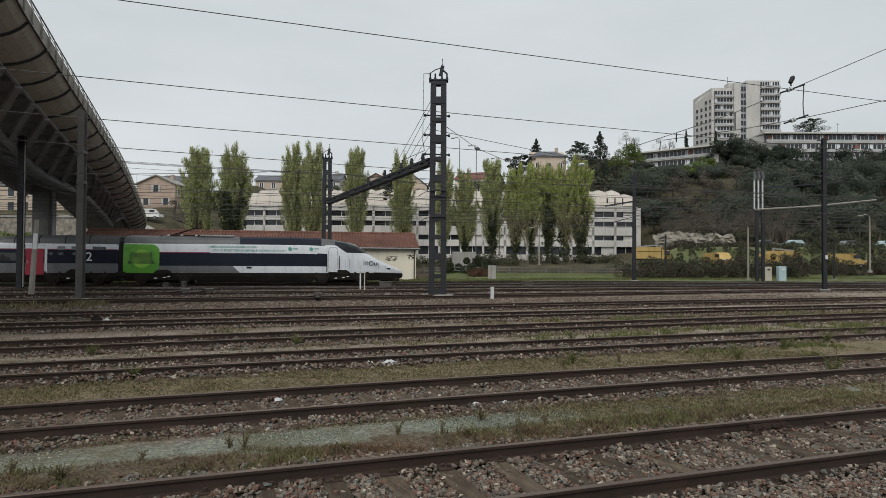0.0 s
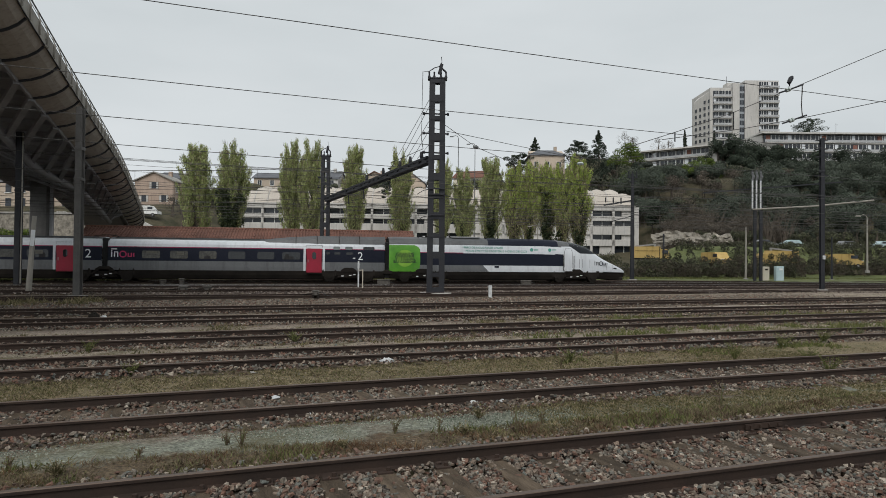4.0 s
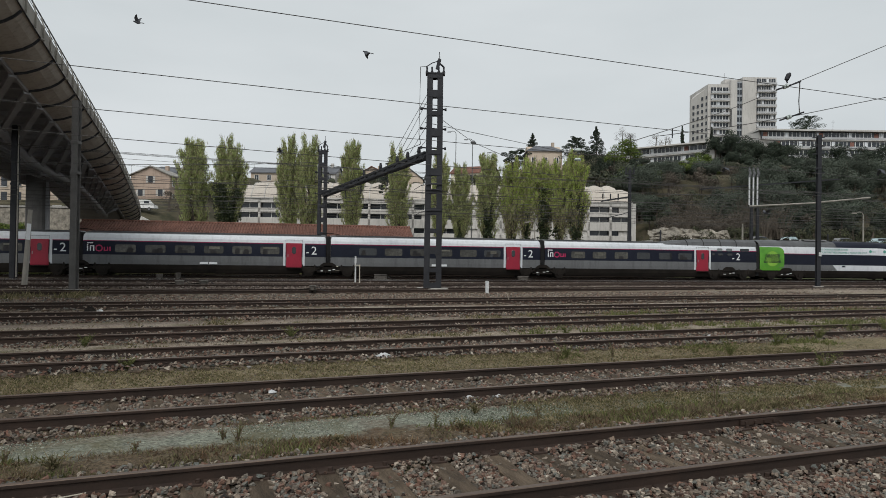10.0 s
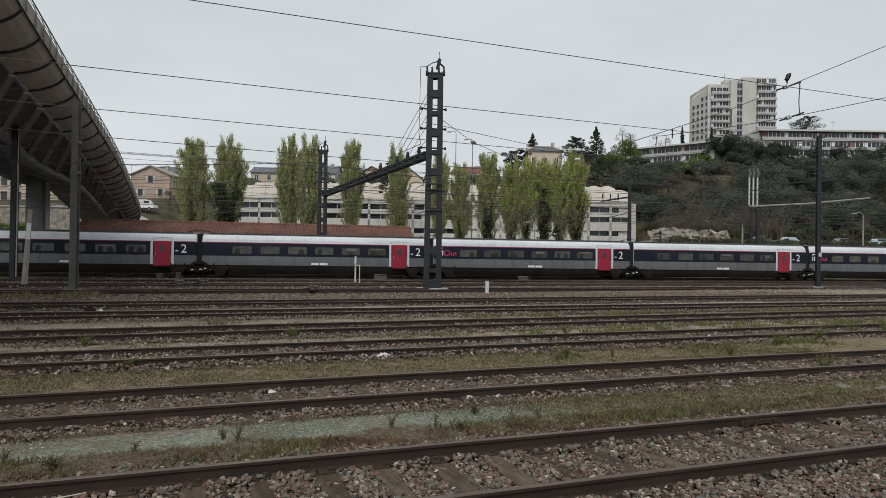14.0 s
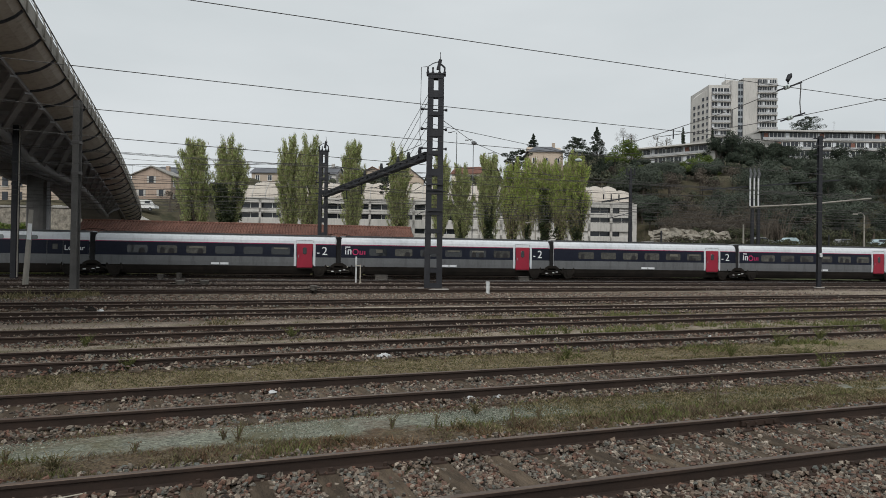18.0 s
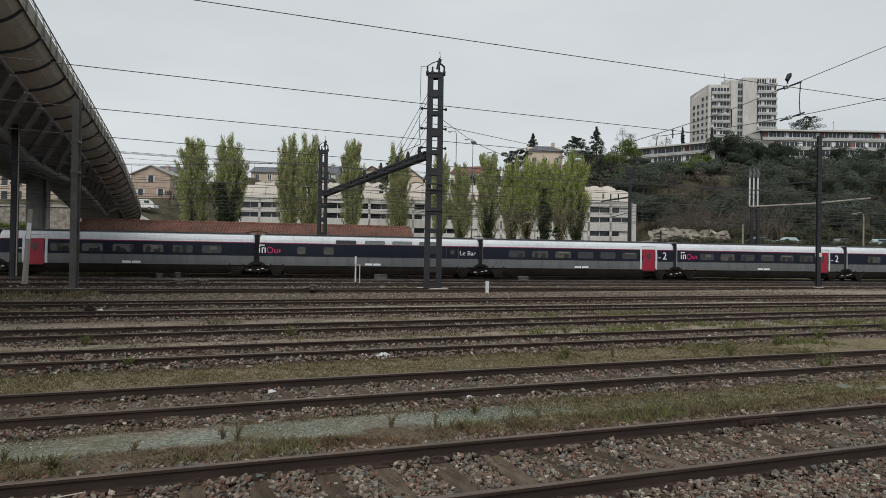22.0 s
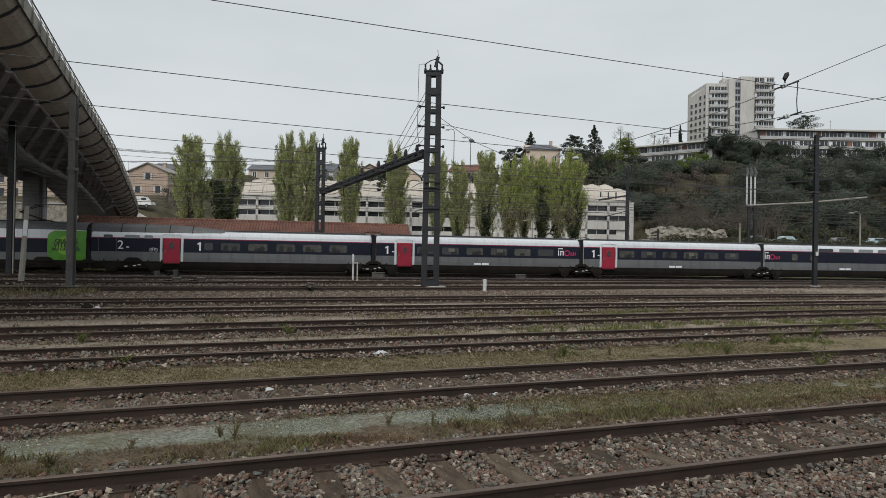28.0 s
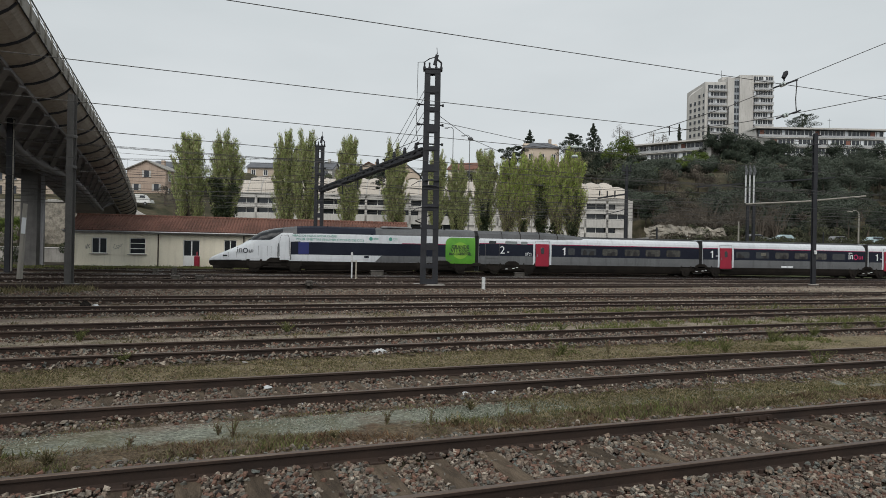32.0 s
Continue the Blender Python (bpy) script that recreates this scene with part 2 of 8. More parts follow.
M_PALECONC = surf("pale_concrete", (0.42, 0.405, 0.38), (0.56, 0.54, 0.51), 0.8, 0, 0.15, 3, 0.15, 0.02, 0.08, 0.4, 0.45)
M_VAULT = surf("cream_vault_sheet", (0.40, 0.355, 0.305), (0.50, 0.455, 0.40), 0.6, 0, 0.12, 2.5, 0.1, 0.02, 0.06, 0.4, 0.35)
M_CREAM = surf("cream_render", (0.66, 0.61, 0.49), (0.80, 0.75, 0.62), 0.9, 0, 0.4, 8, 0.25, 0.01, 0, 0.3, 0.25)
M_TILE = surf("red_clay_tile", (0.085, 0.044, 0.034), (0.205, 0.098, 0.072), 0.9, 0, 0.5, 7, 0.35, 0.02, 0.45, 0.3, 0.35)
M_SLATE = surf("grey_slate", (0.07, 0.075, 0.085), (0.13, 0.135, 0.15), 0.7, 0, 0.4, 5, 0.2, 0.02)
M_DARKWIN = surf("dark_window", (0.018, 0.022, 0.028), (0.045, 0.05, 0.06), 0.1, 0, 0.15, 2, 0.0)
M_FRAME = surf("white_window_frame", (0.62, 0.62, 0.60), (0.76, 0.76, 0.74), 0.5, 0, 1, 9, 0.05)
M_BALCONY = surf("pale_balcony_front", (0.30, 0.31, 0.32), (0.46, 0.46, 0.46), 0.6, 0, 0.4, 3, 0.05)
M_GREYFRAME = surf("grey_window_frame", (0.22, 0.24, 0.26), (0.32, 0.34, 0.36), 0.5, 0, 1, 9, 0.05)
M_STONEWALL = surf("rubble_stone_wall", (0.07, 0.063, 0.052), (0.36, 0.325, 0.27), 0.95, 0, 1.6, 4, 0.9, 0.08)
M_ROCK = surf("limestone_cliff", (0.09, 0.083, 0.068), (0.36, 0.325, 0.27), 0.95, 0, 0.5, 2.2, 0.9, 0.35)
M_SHRUB = island("olive_shrub", ((0.0, (0.03, 0.031, 0.021)), (0.5, (0.056, 0.056, 0.038)), (0.85, (0.07, 0.076, 0.042)), (1.0, (0.10, 0.115, 0.05))), 0.85, 0, 0.6, 0.1)
M_REDHEDGE = island("reddish_hedge", ((0.0, (0.05, 0.025, 0.018)), (0.6, (0.105, 0.052, 0.038)), (1.0, (0.13, 0.085, 0.05))), 0.9, 0, 2, 0.1)
M_BANKGRASS = surf("bank_grass", (0.055, 0.068, 0.022), (0.14, 0.162, 0.05), 0.95, 0, 0.25, 9, 0.9, 0.2)
M_TOWNSTONE = surf("cream_house_render", (0.38, 0.31, 0.245), (0.50, 0.42, 0.34), 0.9, 0, 0.15, 3, 0.15, 0.01, 0.25)
M_PINKSTONE = surf("pinkish_house_render", (0.33, 0.25, 0.20), (0.47, 0.37, 0.30), 0.9, 0, 0.2, 4, 0.2, 0.01, 0, 0.3, 0.5)
M_BRICKRED = surf("brick_red_panel", (0.17, 0.075, 0.055), (0.25, 0.115, 0.085), 0.85, 0, 0.4, 6, 0.2)
M_BARK = surf("bark", (0.05, 0.042, 0.034), (0.12, 0.10, 0.08), 0.95, 0, 1.5, 14, 0.6, 0.03, 0.3, 0.2, 0, (1, 1, 0.25))
M_POPLAR = island("poplar_leaf", ((0.0, (0.23, 0.27, 0.10)), (0.4, (0.34, 0.39, 0.155)), (0.75, (0.44, 0.49, 0.22)), (1.0, (0.55, 0.575, 0.32))), 0.7, 0, 2, 0.55)
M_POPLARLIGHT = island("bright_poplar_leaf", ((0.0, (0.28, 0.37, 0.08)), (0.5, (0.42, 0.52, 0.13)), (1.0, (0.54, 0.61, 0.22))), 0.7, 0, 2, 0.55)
M_TWIG = island("poplar_twig", ((0.0, (0.11, 0.095, 0.06)), (1.0, (0.25, 0.22, 0.13))), 0.9, 0, 4)
M_WOOD = island("hill_foliage", ((0.0, (0.045, 0.053, 0.037)), (0.5, (0.064, 0.072, 0.049)), (1.0, (0.098, 0.10, 0.063))), 0.8, 0, 0.16, 0.08)
M_PINE = island("dark_conifer", ((0.0, (0.022, 0.031, 0.022)), (0.6, (0.034, 0.046, 0.032)), (1.0, (0.052, 0.064, 0.042))), 0.8, 0, 2, 0.1)
M_BARE = island("bare_tree_twigs", ((0.0, (0.055, 0.046, 0.038)), (0.6, (0.095, 0.08, 0.064)), (1.0, (0.14, 0.122, 0.098))), 0.9, 0, 0.2, 0.05)
# leaf colour shifted towards blue-grey to imitate haze over the hill
M_EVERGREEN = island("evergreen_oak", ((0.0, (0.042, 0.053, 0.040)), (0.5, (0.056, 0.068, 0.052)), (1.0, (0.073, 0.085, 0.063))), 0.8, 0, 0.16, 0.05)
M_IVY = island("dark_ivy", ((0.0, (0.02, 0.028, 0.014)), (0.7, (0.036, 0.048, 0.022)), (1.0, (0.06, 0.075, 0.03))), 0.6, 0, 2, 0.15)
M_BUSH = island("spring_bush", ((0.0, (0.045, 0.07, 0.015)), (0.6, (0.09, 0.13, 0.025)), (1.0, (0.15, 0.18, 0.045))), 0.8, 0, 2, 0.25)
M_SHIELD = surf("dark_windscreen", (0.012, 0.014, 0.017), (0.022, 0.025, 0.028), 0.15, 0, 0.5, 3, 0.0, spec=0.18)
M_BRAMBLE = island("bare_bramble", ((0.0, (0.04, 0.032, 0.025)), (0.6, (0.08, 0.066, 0.052)), (1.0, (0.065, 0.072, 0.038))), 0.9, 0, 2, 0.1)
M_BLUECAB = surf("pale_blue_cabinet", (0.33, 0.43, 0.46), (0.45, 0.55, 0.57), 0.6, 0, 1, 9, 0.1, 0.01, 0, 0.4, 0.3)
M_BEIGECAB = surf("beige_cabinet", (0.42, 0.38, 0.31), (0.54, 0.50, 0.42), 0.7, 0, 1, 9, 0.1, 0.01, 0, 0.4, 0.4)
M_YELLOW = surf("yellow_vehicle_paint", (0.38, 0.26, 0.085), (0.51, 0.37, 0.15), 0.6, 0, 0.6, 8, 0.0, 0.01, 0.2, 0.2, 0.5)
M_LITTER = surf("white_litter", (0.36, 0.37, 0.375), (0.64, 0.65, 0.66), 0.6, 0, 8, 60, 0.5, 0.02)
M_BIRD = surf("pigeon_feather", (0.022, 0.024, 0.03), (0.07, 0.075, 0.085), 0.8, 0, 8, 40, 0.1, 0.004)
M_BLUEPAINT = surf("blue_panel", (0.010, 0.014, 0.085), (0.016, 0.022, 0.14), 0.4, 0, 1, 9, 0.0)
M_TEAL = surf("teal_lettering", (0.06, 0.26, 0.20), (0.09, 0.32, 0.25), 0.5, 0, 1, 9, 0.0)
M_LIGHTLETTER = surf("pale_lettering", (0.62, 0.64, 0.66), (0.72, 0.74, 0.76), 0.5, 0, 1, 9, 0.0)
M_DARKLETTER = surf("dark_lettering", (0.012, 0.03, 0.012), (0.02, 0.045, 0.02), 0.5, 0, 1, 9, 0.0)
M_PINKLETTER = surf("magenta_lettering", (0.36, 0.015, 0.08), (0.46, 0.02, 0.11), 0.45, 0, 1, 9, 0.0)

# ---- mesh helpers ----
class Geo:
    """Vertices and faces of one mesh, with an optional material slot per face."""

    def __init__(self):
        self.v, self.f, self.m = [], [], []

    def add(self, vs, fs, slot=0):
        n = len(self.v)
        self.v.extend(tuple(q) for q in vs)
        self.f.extend(tuple(i + n for i in q) for q in fs)
        self.m.extend([slot] * len(fs))
        return self

    def box(self, c, s, rz=0.0, slot=0, taper=1.0, mat=None):
        hx, hy, hz = s[0] / 2, s[1] / 2, s[2] / 2
        vs = [Vector((sx * hx * (taper if sz > 0 else 1), sy * hy * (taper if sz > 0 else 1), sz * hz)) for sz in (-1, 1) for sx, sy in ((-1, -1), (1, -1), (1, 1), (-1, 1))]
        if mat is None:
            mat = pose(*c, 0, 0, rz)
        return self.add([mat @ q for q in vs], [(3, 2, 1, 0), (4, 5, 6, 7), (0, 1, 5, 4), (1, 2, 6, 5), (2, 3, 7, 6), (3, 0, 4, 7)], slot)

    def bevel_box(self, c, s, b, rz=0.0, slot=0):
        """A box whose upright edges and top edges are chamfered by b."""
        hx, hy, hz = s[0] / 2, s[1] / 2, s[2] / 2
        rings = []
        for z, k in ((-hz, 0), (hz - b, 0), (hz, b)):
            x, y = hx - k, hy - k
            rings.append([(-x + b, -y, z), (x - b, -y, z), (x, -y + b, z), (x, y - b, z), (x - b, y, z), (-x + b, y, z), (-x, y - b, z), (-x, -y + b, z)])
        m = pose(*c, 0, 0, rz)
        vs = [m @ Vector(q) for r in rings for q in r]
        fs = [tuple(range(7, -1, -1)), tuple(range(16, 24))]
        for k in (0, 8):
            fs += [(k + i, k + (i + 1) % 8, k + 8 + (i + 1) % 8, k + 8 + i) for i in range(8)]
        return self.add(vs, fs, slot)

    def tube(self, pts, r, n=6, slot=0, caps=True):
        pts = [Vector(q) for q in pts]
        vs, fs = [], []
        for i, q in enumerate(pts):
            d = (pts[min(i + 1, len(pts) - 1)] - pts[max(i - 1, 0)]).normalized()
            a = d.cross(Vector((0, 0, 1)))
            if a.length < 1e-3:
                a = d.cross(Vector((0, 1, 0)))
            a.normalize()
            b = a.cross(d)
            ri = r[i] if isinstance(r, (list, tuple)) else r
            vs += [q + (a * math.cos(2 * math.pi * k / n) + b * math.sin(2 * math.pi * k / n)) * ri for k in range(n)]
        for i in range(len(pts) - 1):
            fs += [(i * n + k, i * n + (k + 1) % n, (i + 1) * n + (k + 1) % n, (i + 1) * n + k) for k in range(n)]
        if caps:
            fs += [tuple(range(n - 1, -1, -1)), tuple((len(pts) - 1) * n + k for k in range(n))]
        return self.add(vs, fs, slot)

    def beam(self, a, b, w, h, slot=0):
        """A rectangular bar from a to b, w wide and h high."""
        a, b = Vector(a), Vector(b)
        d = (b - a).normalized()
        s = d.cross(Vector((0, 0, 1)))
        s = (s if s.length > 1e-3 else Vector((1, 0, 0))).normalized()
        u = s.cross(d)
        vs = [q + s * i * w / 2 + u * j * h / 2 for q in (a, b) for i, j in ((-1, -1), (1, -1), (1, 1), (-1, 1))]
        return self.add(vs, [(0, 1, 2, 3), (7, 6, 5, 4), (0, 4, 5, 1), (1, 5, 6, 2), (2, 6, 7, 3), (3, 7, 4, 0)], slot)

    def loft(self, rings, slot=None, closed=True, caps=True):
        """Skins a list of equally long rings; slot(i, k) gives the material of a face."""
        n = len(rings[0])
        base = len(self.v)
        for r in rings:
            self.v.extend(tuple(q) for q in r)
        for i in range(len(rings) - 1):
            for k in range(n if closed else n - 1):
                if slot and slot(i, k) < 0:
                    continue
                self.f.append((base + i * n + k, base + i * n + (k + 1) % n, base + (i + 1) * n + (k + 1) % n, base + (i + 1) * n + k))
                self.m.append(slot(i, k) if slot else 0)
        if caps:
            self.f += [tuple(base + k for k in range(n - 1, -1, -1)), tuple(base + (len(rings) - 1) * n + k for k in range(n))]
            self.m += [max(0, slot(0, 0)) if slot else 0] * 2
        return self

    def mesh(self, name, mats, smooth=False):
        me = bpy.data.meshes.new(name)
        me.from_pydata(self.v, [], self.f)
        for q in (mats if isinstance(mats, (list, tuple)) else [mats]):
            me.materials.append(q)
        if len(me.materials) > 1:
            me.polygons.foreach_set("material_index", self.m)
        if smooth:
            me.polygons.foreach_set("use_smooth", [True] * len(me.polygons))
        me.update()
        return me


def thing(name, label, category, m=None, group="", kind=""):
    ob = tagged(new(name), label, category, group, kind)
    ob.matrix_basis = m or Matrix()
    return ob


def part(name, geo, material, parent, label="", smooth=False, m=None):
    """One mesh object under a thing or a part; geo may be a Geo or a ready mesh."""
    ob = new(name, geo if isinstance(geo, bpy.types.Mesh) else geo.mesh(name, material, smooth))
    ob.parent = parent
    if m is not None:
        ob.matrix_basis = m
    return tagged(ob, label)


def solid(name, geo, material, label, category, smooth=False, group="", kind=""):
    return tagged(new(name, geo.mesh(name, material, smooth)), label, category, group, kind)


def text_mesh(words, size, material, extrude=0.004, align="CENTER", bold=0.0):
    """Lettering in the built-in font, as a mesh that stands upright in the xz plane and faces -y."""
    cu = bpy.data.curves.new("lettering", "FONT")
    cu.body, cu.size, cu.extrude, cu.align_x, cu.align_y, cu.resolution_u = words, size, extrude, align, "CENTER", 3
    cu.offset = bold
    ob = bpy.data.objects.new("lettering", cu)
    scene.collection.objects.link(ob)
    me = bpy.data.meshes.new_from_object(ob.evaluated_get(bpy.context.evaluated_depsgraph_get()))
    bpy.data.objects.remove(ob)
    bpy.data.curves.remove(cu)
    me.transform(pose(0, 0, 0, 90, 0, 0))
    me.materials.clear()
    me.materials.append(material)
    return me


TOWN = radians(11.906)            # the town's grid is turned against the train's track


def town(u, w, z=0.0):
    """A place in the town's grid: u metres along it, w metres beyond the camera's platform."""
    return Vector((u * math.cos(TOWN) + w * math.sin(TOWN), -u * math.sin(TOWN) + w * math.cos(TOWN), z))


def town_pose(u, w, z=0.0, rz=0.0):
    q = town(u, w, z)
    return pose(q.x, q.y, q.z, 0, 0, rz - math.degrees(TOWN))

# ---- the ground: one sheet from the yard to the horizon ----
def ss(x, a, b):
    t = min(1.0, max(0.0, (x - a) / (b - a)))
    return t * t * (3 - 2 * t)


# lateral place of the seven fanned yard tracks: (centre at x = 0, slope, bend)
YARD = ((6.11, 0.142, -0.0011), (10.30, 0.152, -0.0014), (14.77, 0.154, -0.0010), (18.95, 0.157, -0.0005), (23.90, 0.119, -0.0003),
        (28.48, 0.134, -0.0003), (37.03, 0.133, -0.0001))


def lateral(track, x):
    y, a, b = track
    c = min(24.0, max(-16.0, x))
    return y + a * c + b * c * c + (a + 2 * b * c) * (x - c)


def height(u, w):
    street = 2.5 * ss(w, 90, 102) * ss(u - 0.3 * (w - 100), 31, 37) * (1 - ss(w, 110, 126)) + 1.9 * ss(w, 80, 92) + 2.2 * ss(w, 108, 124) * (1 - ss(u, -50, -44) + ss(u, 43, 50))
    right = (22 + 14 * ss(w, 188, 235)) * ss(w, 128, 184) * ss(u, 18, 52)
    mid = 17.5 * ss(w, 149, 170) * (1 - ss(u, 18, 52)) * ss(u, -78, -30)
    left = (6.2 * ss(w, 91.5, 96.5) + 3 * ss(w, 112, 140)) * (1 - ss(u, -56, -40))
    lump = 1.2 * noise.noise((u * 0.05, w * 0.05, 3.1)) * ss(w, 118, 140)
    fine = 0.025 * noise.noise((u * 0.9, w * 0.9, 0)) + 0.05 * noise.noise((u * 0.12, w * 0.12, 7))
    base = -0.175 + 0.115 * ss(w, 36, 50)
    if 2 < w < 30 and abs(u) < 40:
        q = town(u, w)
        base -= max((0.03 if k == 0 else 0.015) * (1 - ss(abs(q.y - lateral(t, q.x)), 1.1, 1.6)) for k, t in enumerate(YARD[:5]))
    return base + fine + street + right + mid + left + lump


def steps(*spans):
    out = []
    for a, b, d in spans:
        out += [a + d * i for i in range(int(round((b - a) / d)))]
    return out + [spans[-1][1]]


g_u = steps((-1200, -200, 200), (-200, -120, 20), (-120, -30, 4), (-30, -12, 1.5), (-12, 24, 0.6), (24, 60, 1.5), (60, 160, 4), (160, 240, 20), (240, 1400, 200))
g_w = steps((-60, 2, 6), (2, 26, 0.4), (26, 60, 1.7), (60, 260, 4), (260, 400, 35), (400, 2400, 400))
g_geo = Geo()
g_geo.add([town(u, w, height(u, w)) for w in g_w for u in g_u],
          [(j * len(g_u) + i, j * len(g_u) + i + 1, (j + 1) * len(g_u) + i + 1, (j + 1) * len(g_u) + i) for j in range(len(g_w) - 1) for i in range(len(g_u) - 1)])

def ground_material():
    """Bands of ballast, moss path, dry grass and gravel that follow the tracks, broken up by noise."""
    m, nt, bsdf, co = blank("yard_ground")
    sp = nt.nodes.new("ShaderNodeSeparateXYZ")
    nt.links.new(co, sp.inputs[0])
    x, y, z = sp.outputs
    xx = math_of(nt, "MULTIPLY", x, x)
    v = math_of(nt, "SUBTRACT", y, math_of(nt, "MULTIPLY_ADD", x, 0.148, math_of(nt, "MULTIPLY", xx, -0.0010)))
    n1, n2, n3 = noise_of(nt, co, 0.45, 6, 0.62), noise_of(nt, co, 5.0, 5, 0.6), noise_of(nt, co, 28.0, 3, 0.6)
    vor = nt.nodes.new("ShaderNodeTexVoronoi")
    vor.inputs["Scale"].default_value = 16.0
    nt.links.new(co, vor.inputs["Vector"])
    vv = math_of(nt, "ADD", v, math_of(nt, "MULTIPLY_ADD", n1, 1.5, math_of(nt, "MULTIPLY_ADD", n2, 0.7, -1.1)))
    f = math_of(nt, "DIVIDE", vv, 60.0)
    # near: shade between ballast stones put into the colour; also darkens ground by the train
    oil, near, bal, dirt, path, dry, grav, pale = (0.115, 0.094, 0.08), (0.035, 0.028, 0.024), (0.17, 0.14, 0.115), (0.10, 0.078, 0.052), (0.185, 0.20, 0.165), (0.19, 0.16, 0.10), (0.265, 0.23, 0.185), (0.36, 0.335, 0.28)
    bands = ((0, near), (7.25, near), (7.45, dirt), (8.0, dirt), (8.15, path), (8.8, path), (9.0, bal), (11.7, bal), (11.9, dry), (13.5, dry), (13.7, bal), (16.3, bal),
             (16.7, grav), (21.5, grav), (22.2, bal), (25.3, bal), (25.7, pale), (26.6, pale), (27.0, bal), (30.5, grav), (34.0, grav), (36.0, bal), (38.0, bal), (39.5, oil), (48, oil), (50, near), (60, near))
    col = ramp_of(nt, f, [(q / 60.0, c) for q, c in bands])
    col = mix_of(nt, 0.85, col, ramp_of(nt, n3, ((0.25, (0.12, 0.12, 0.12)), (0.75, (0.95, 0.95, 0.95)))), "OVERLAY")
    cell = ramp_of(nt, vor.outputs["Color"], ((0.1, (0.55, 0.5, 0.5)), (0.9, (1.35, 1.3, 1.25))))
    col = mix_of(nt, 0.6, col, cell, "MULTIPLY")
    moss = ramp_of(nt, noise_of(nt, co, 0.8, 6, 0.7), ((0.48, (0, 0, 0)), (0.64, (0.75, 0.75, 0.75))))
    col = mix_of(nt, moss, col, (0.11, 0.098, 0.055))
    rusty = ramp_of(nt, noise_of(nt, co, 0.33, 5, 0.7), ((0.55, (0, 0, 0)), (0.7, (0.6, 0.6, 0.6))))
    col = mix_of(nt, rusty, col, (0.13, 0.075, 0.05))
    rise = nt.nodes.new("ShaderNodeMapRange")
    rise.inputs[1].default_value, rise.inputs[2].default_value = 0.3, 1.2
    nt.links.new(z, rise.inputs[0])
    bank = ramp_of(nt, n1, ((0.35, (0.045, 0.045, 0.026)), (0.65, (0.10, 0.085, 0.055))))
    col = mix_of(nt, rise.outputs[0], col, bank)
    nt.links.new(col, bsdf.inputs["Base Color"])
    bsdf.inputs["Roughness"].default_value = 0.95
    bsdf.inputs["Specular IOR Level"].default_value = 0.2
    hgt = math_of(nt, "MULTIPLY_ADD", vor.outputs["Distance"], 0.6, math_of(nt, "MULTIPLY", n3, 0.6))
    nt.links.new(bump_of(nt, hgt, 0.9, 0.06), bsdf.inputs["Normal"])
    return m


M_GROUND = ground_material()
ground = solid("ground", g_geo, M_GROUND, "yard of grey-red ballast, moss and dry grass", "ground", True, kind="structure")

# the platform on which the viewer stands
plat = Geo()
plat.bevel_box((0.3, -1.9, 0.15), (160, 4.4, 0.8), 0.03, 8.0)
solid("platform", plat, M_CONC, "concrete station platform beside the tracks", "platform", kind="structure")

# ---- tracks ----
def rail_geo(path, head_slot=1):
    prof = [(-0.07, -0.165), (-0.07, -0.15), (-0.012, -0.135), (-0.012, -0.045), (-0.035, -0.035), (-0.035, -0.006), (-0.028, 0.0), (0.028, 0.0), (0.035, -0.006),
            (0.035, -0.035), (0.012, -0.045), (0.012, -0.135), (0.07, -0.15), (0.07, -0.165)]
    rings = []
    for i, q in enumerate(path):
        a, b = Vector(path[max(i - 1, 0)]), Vector(path[min(i + 1, len(path) - 1)])
        d = (b - a).normalized()
        side = Vector((-d.y, d.x, 0))
        rings.append([Vector(q) + side * y + Vector((0, 0, z)) for y, z in prof])
    return Geo().loft(rings, lambda i, k: head_slot if k in (5, 6, 7) else 0)


SLEEP_X = {}
SLEEPER = Geo().bevel_box((0, 0, -0.075), (0.24, 2.55, 0.15), 0.012).mesh("sleeper", M_SLEEPER)
PLATE = Geo().bevel_box((0, 0, 0), (0.17, 0.36, 0.024), 0.006).tube([(0.04, -0.14, 0.01), (0.04, -0.14, 0.05)], 0.026, 6).tube([(-0.04, 0.14, 0.01), (-0.04, 0.14, 0.05)], 0.026, 6).mesh("chair_plate", M_RUST)
GAUGE = 1.505
rnd = random.Random(5)


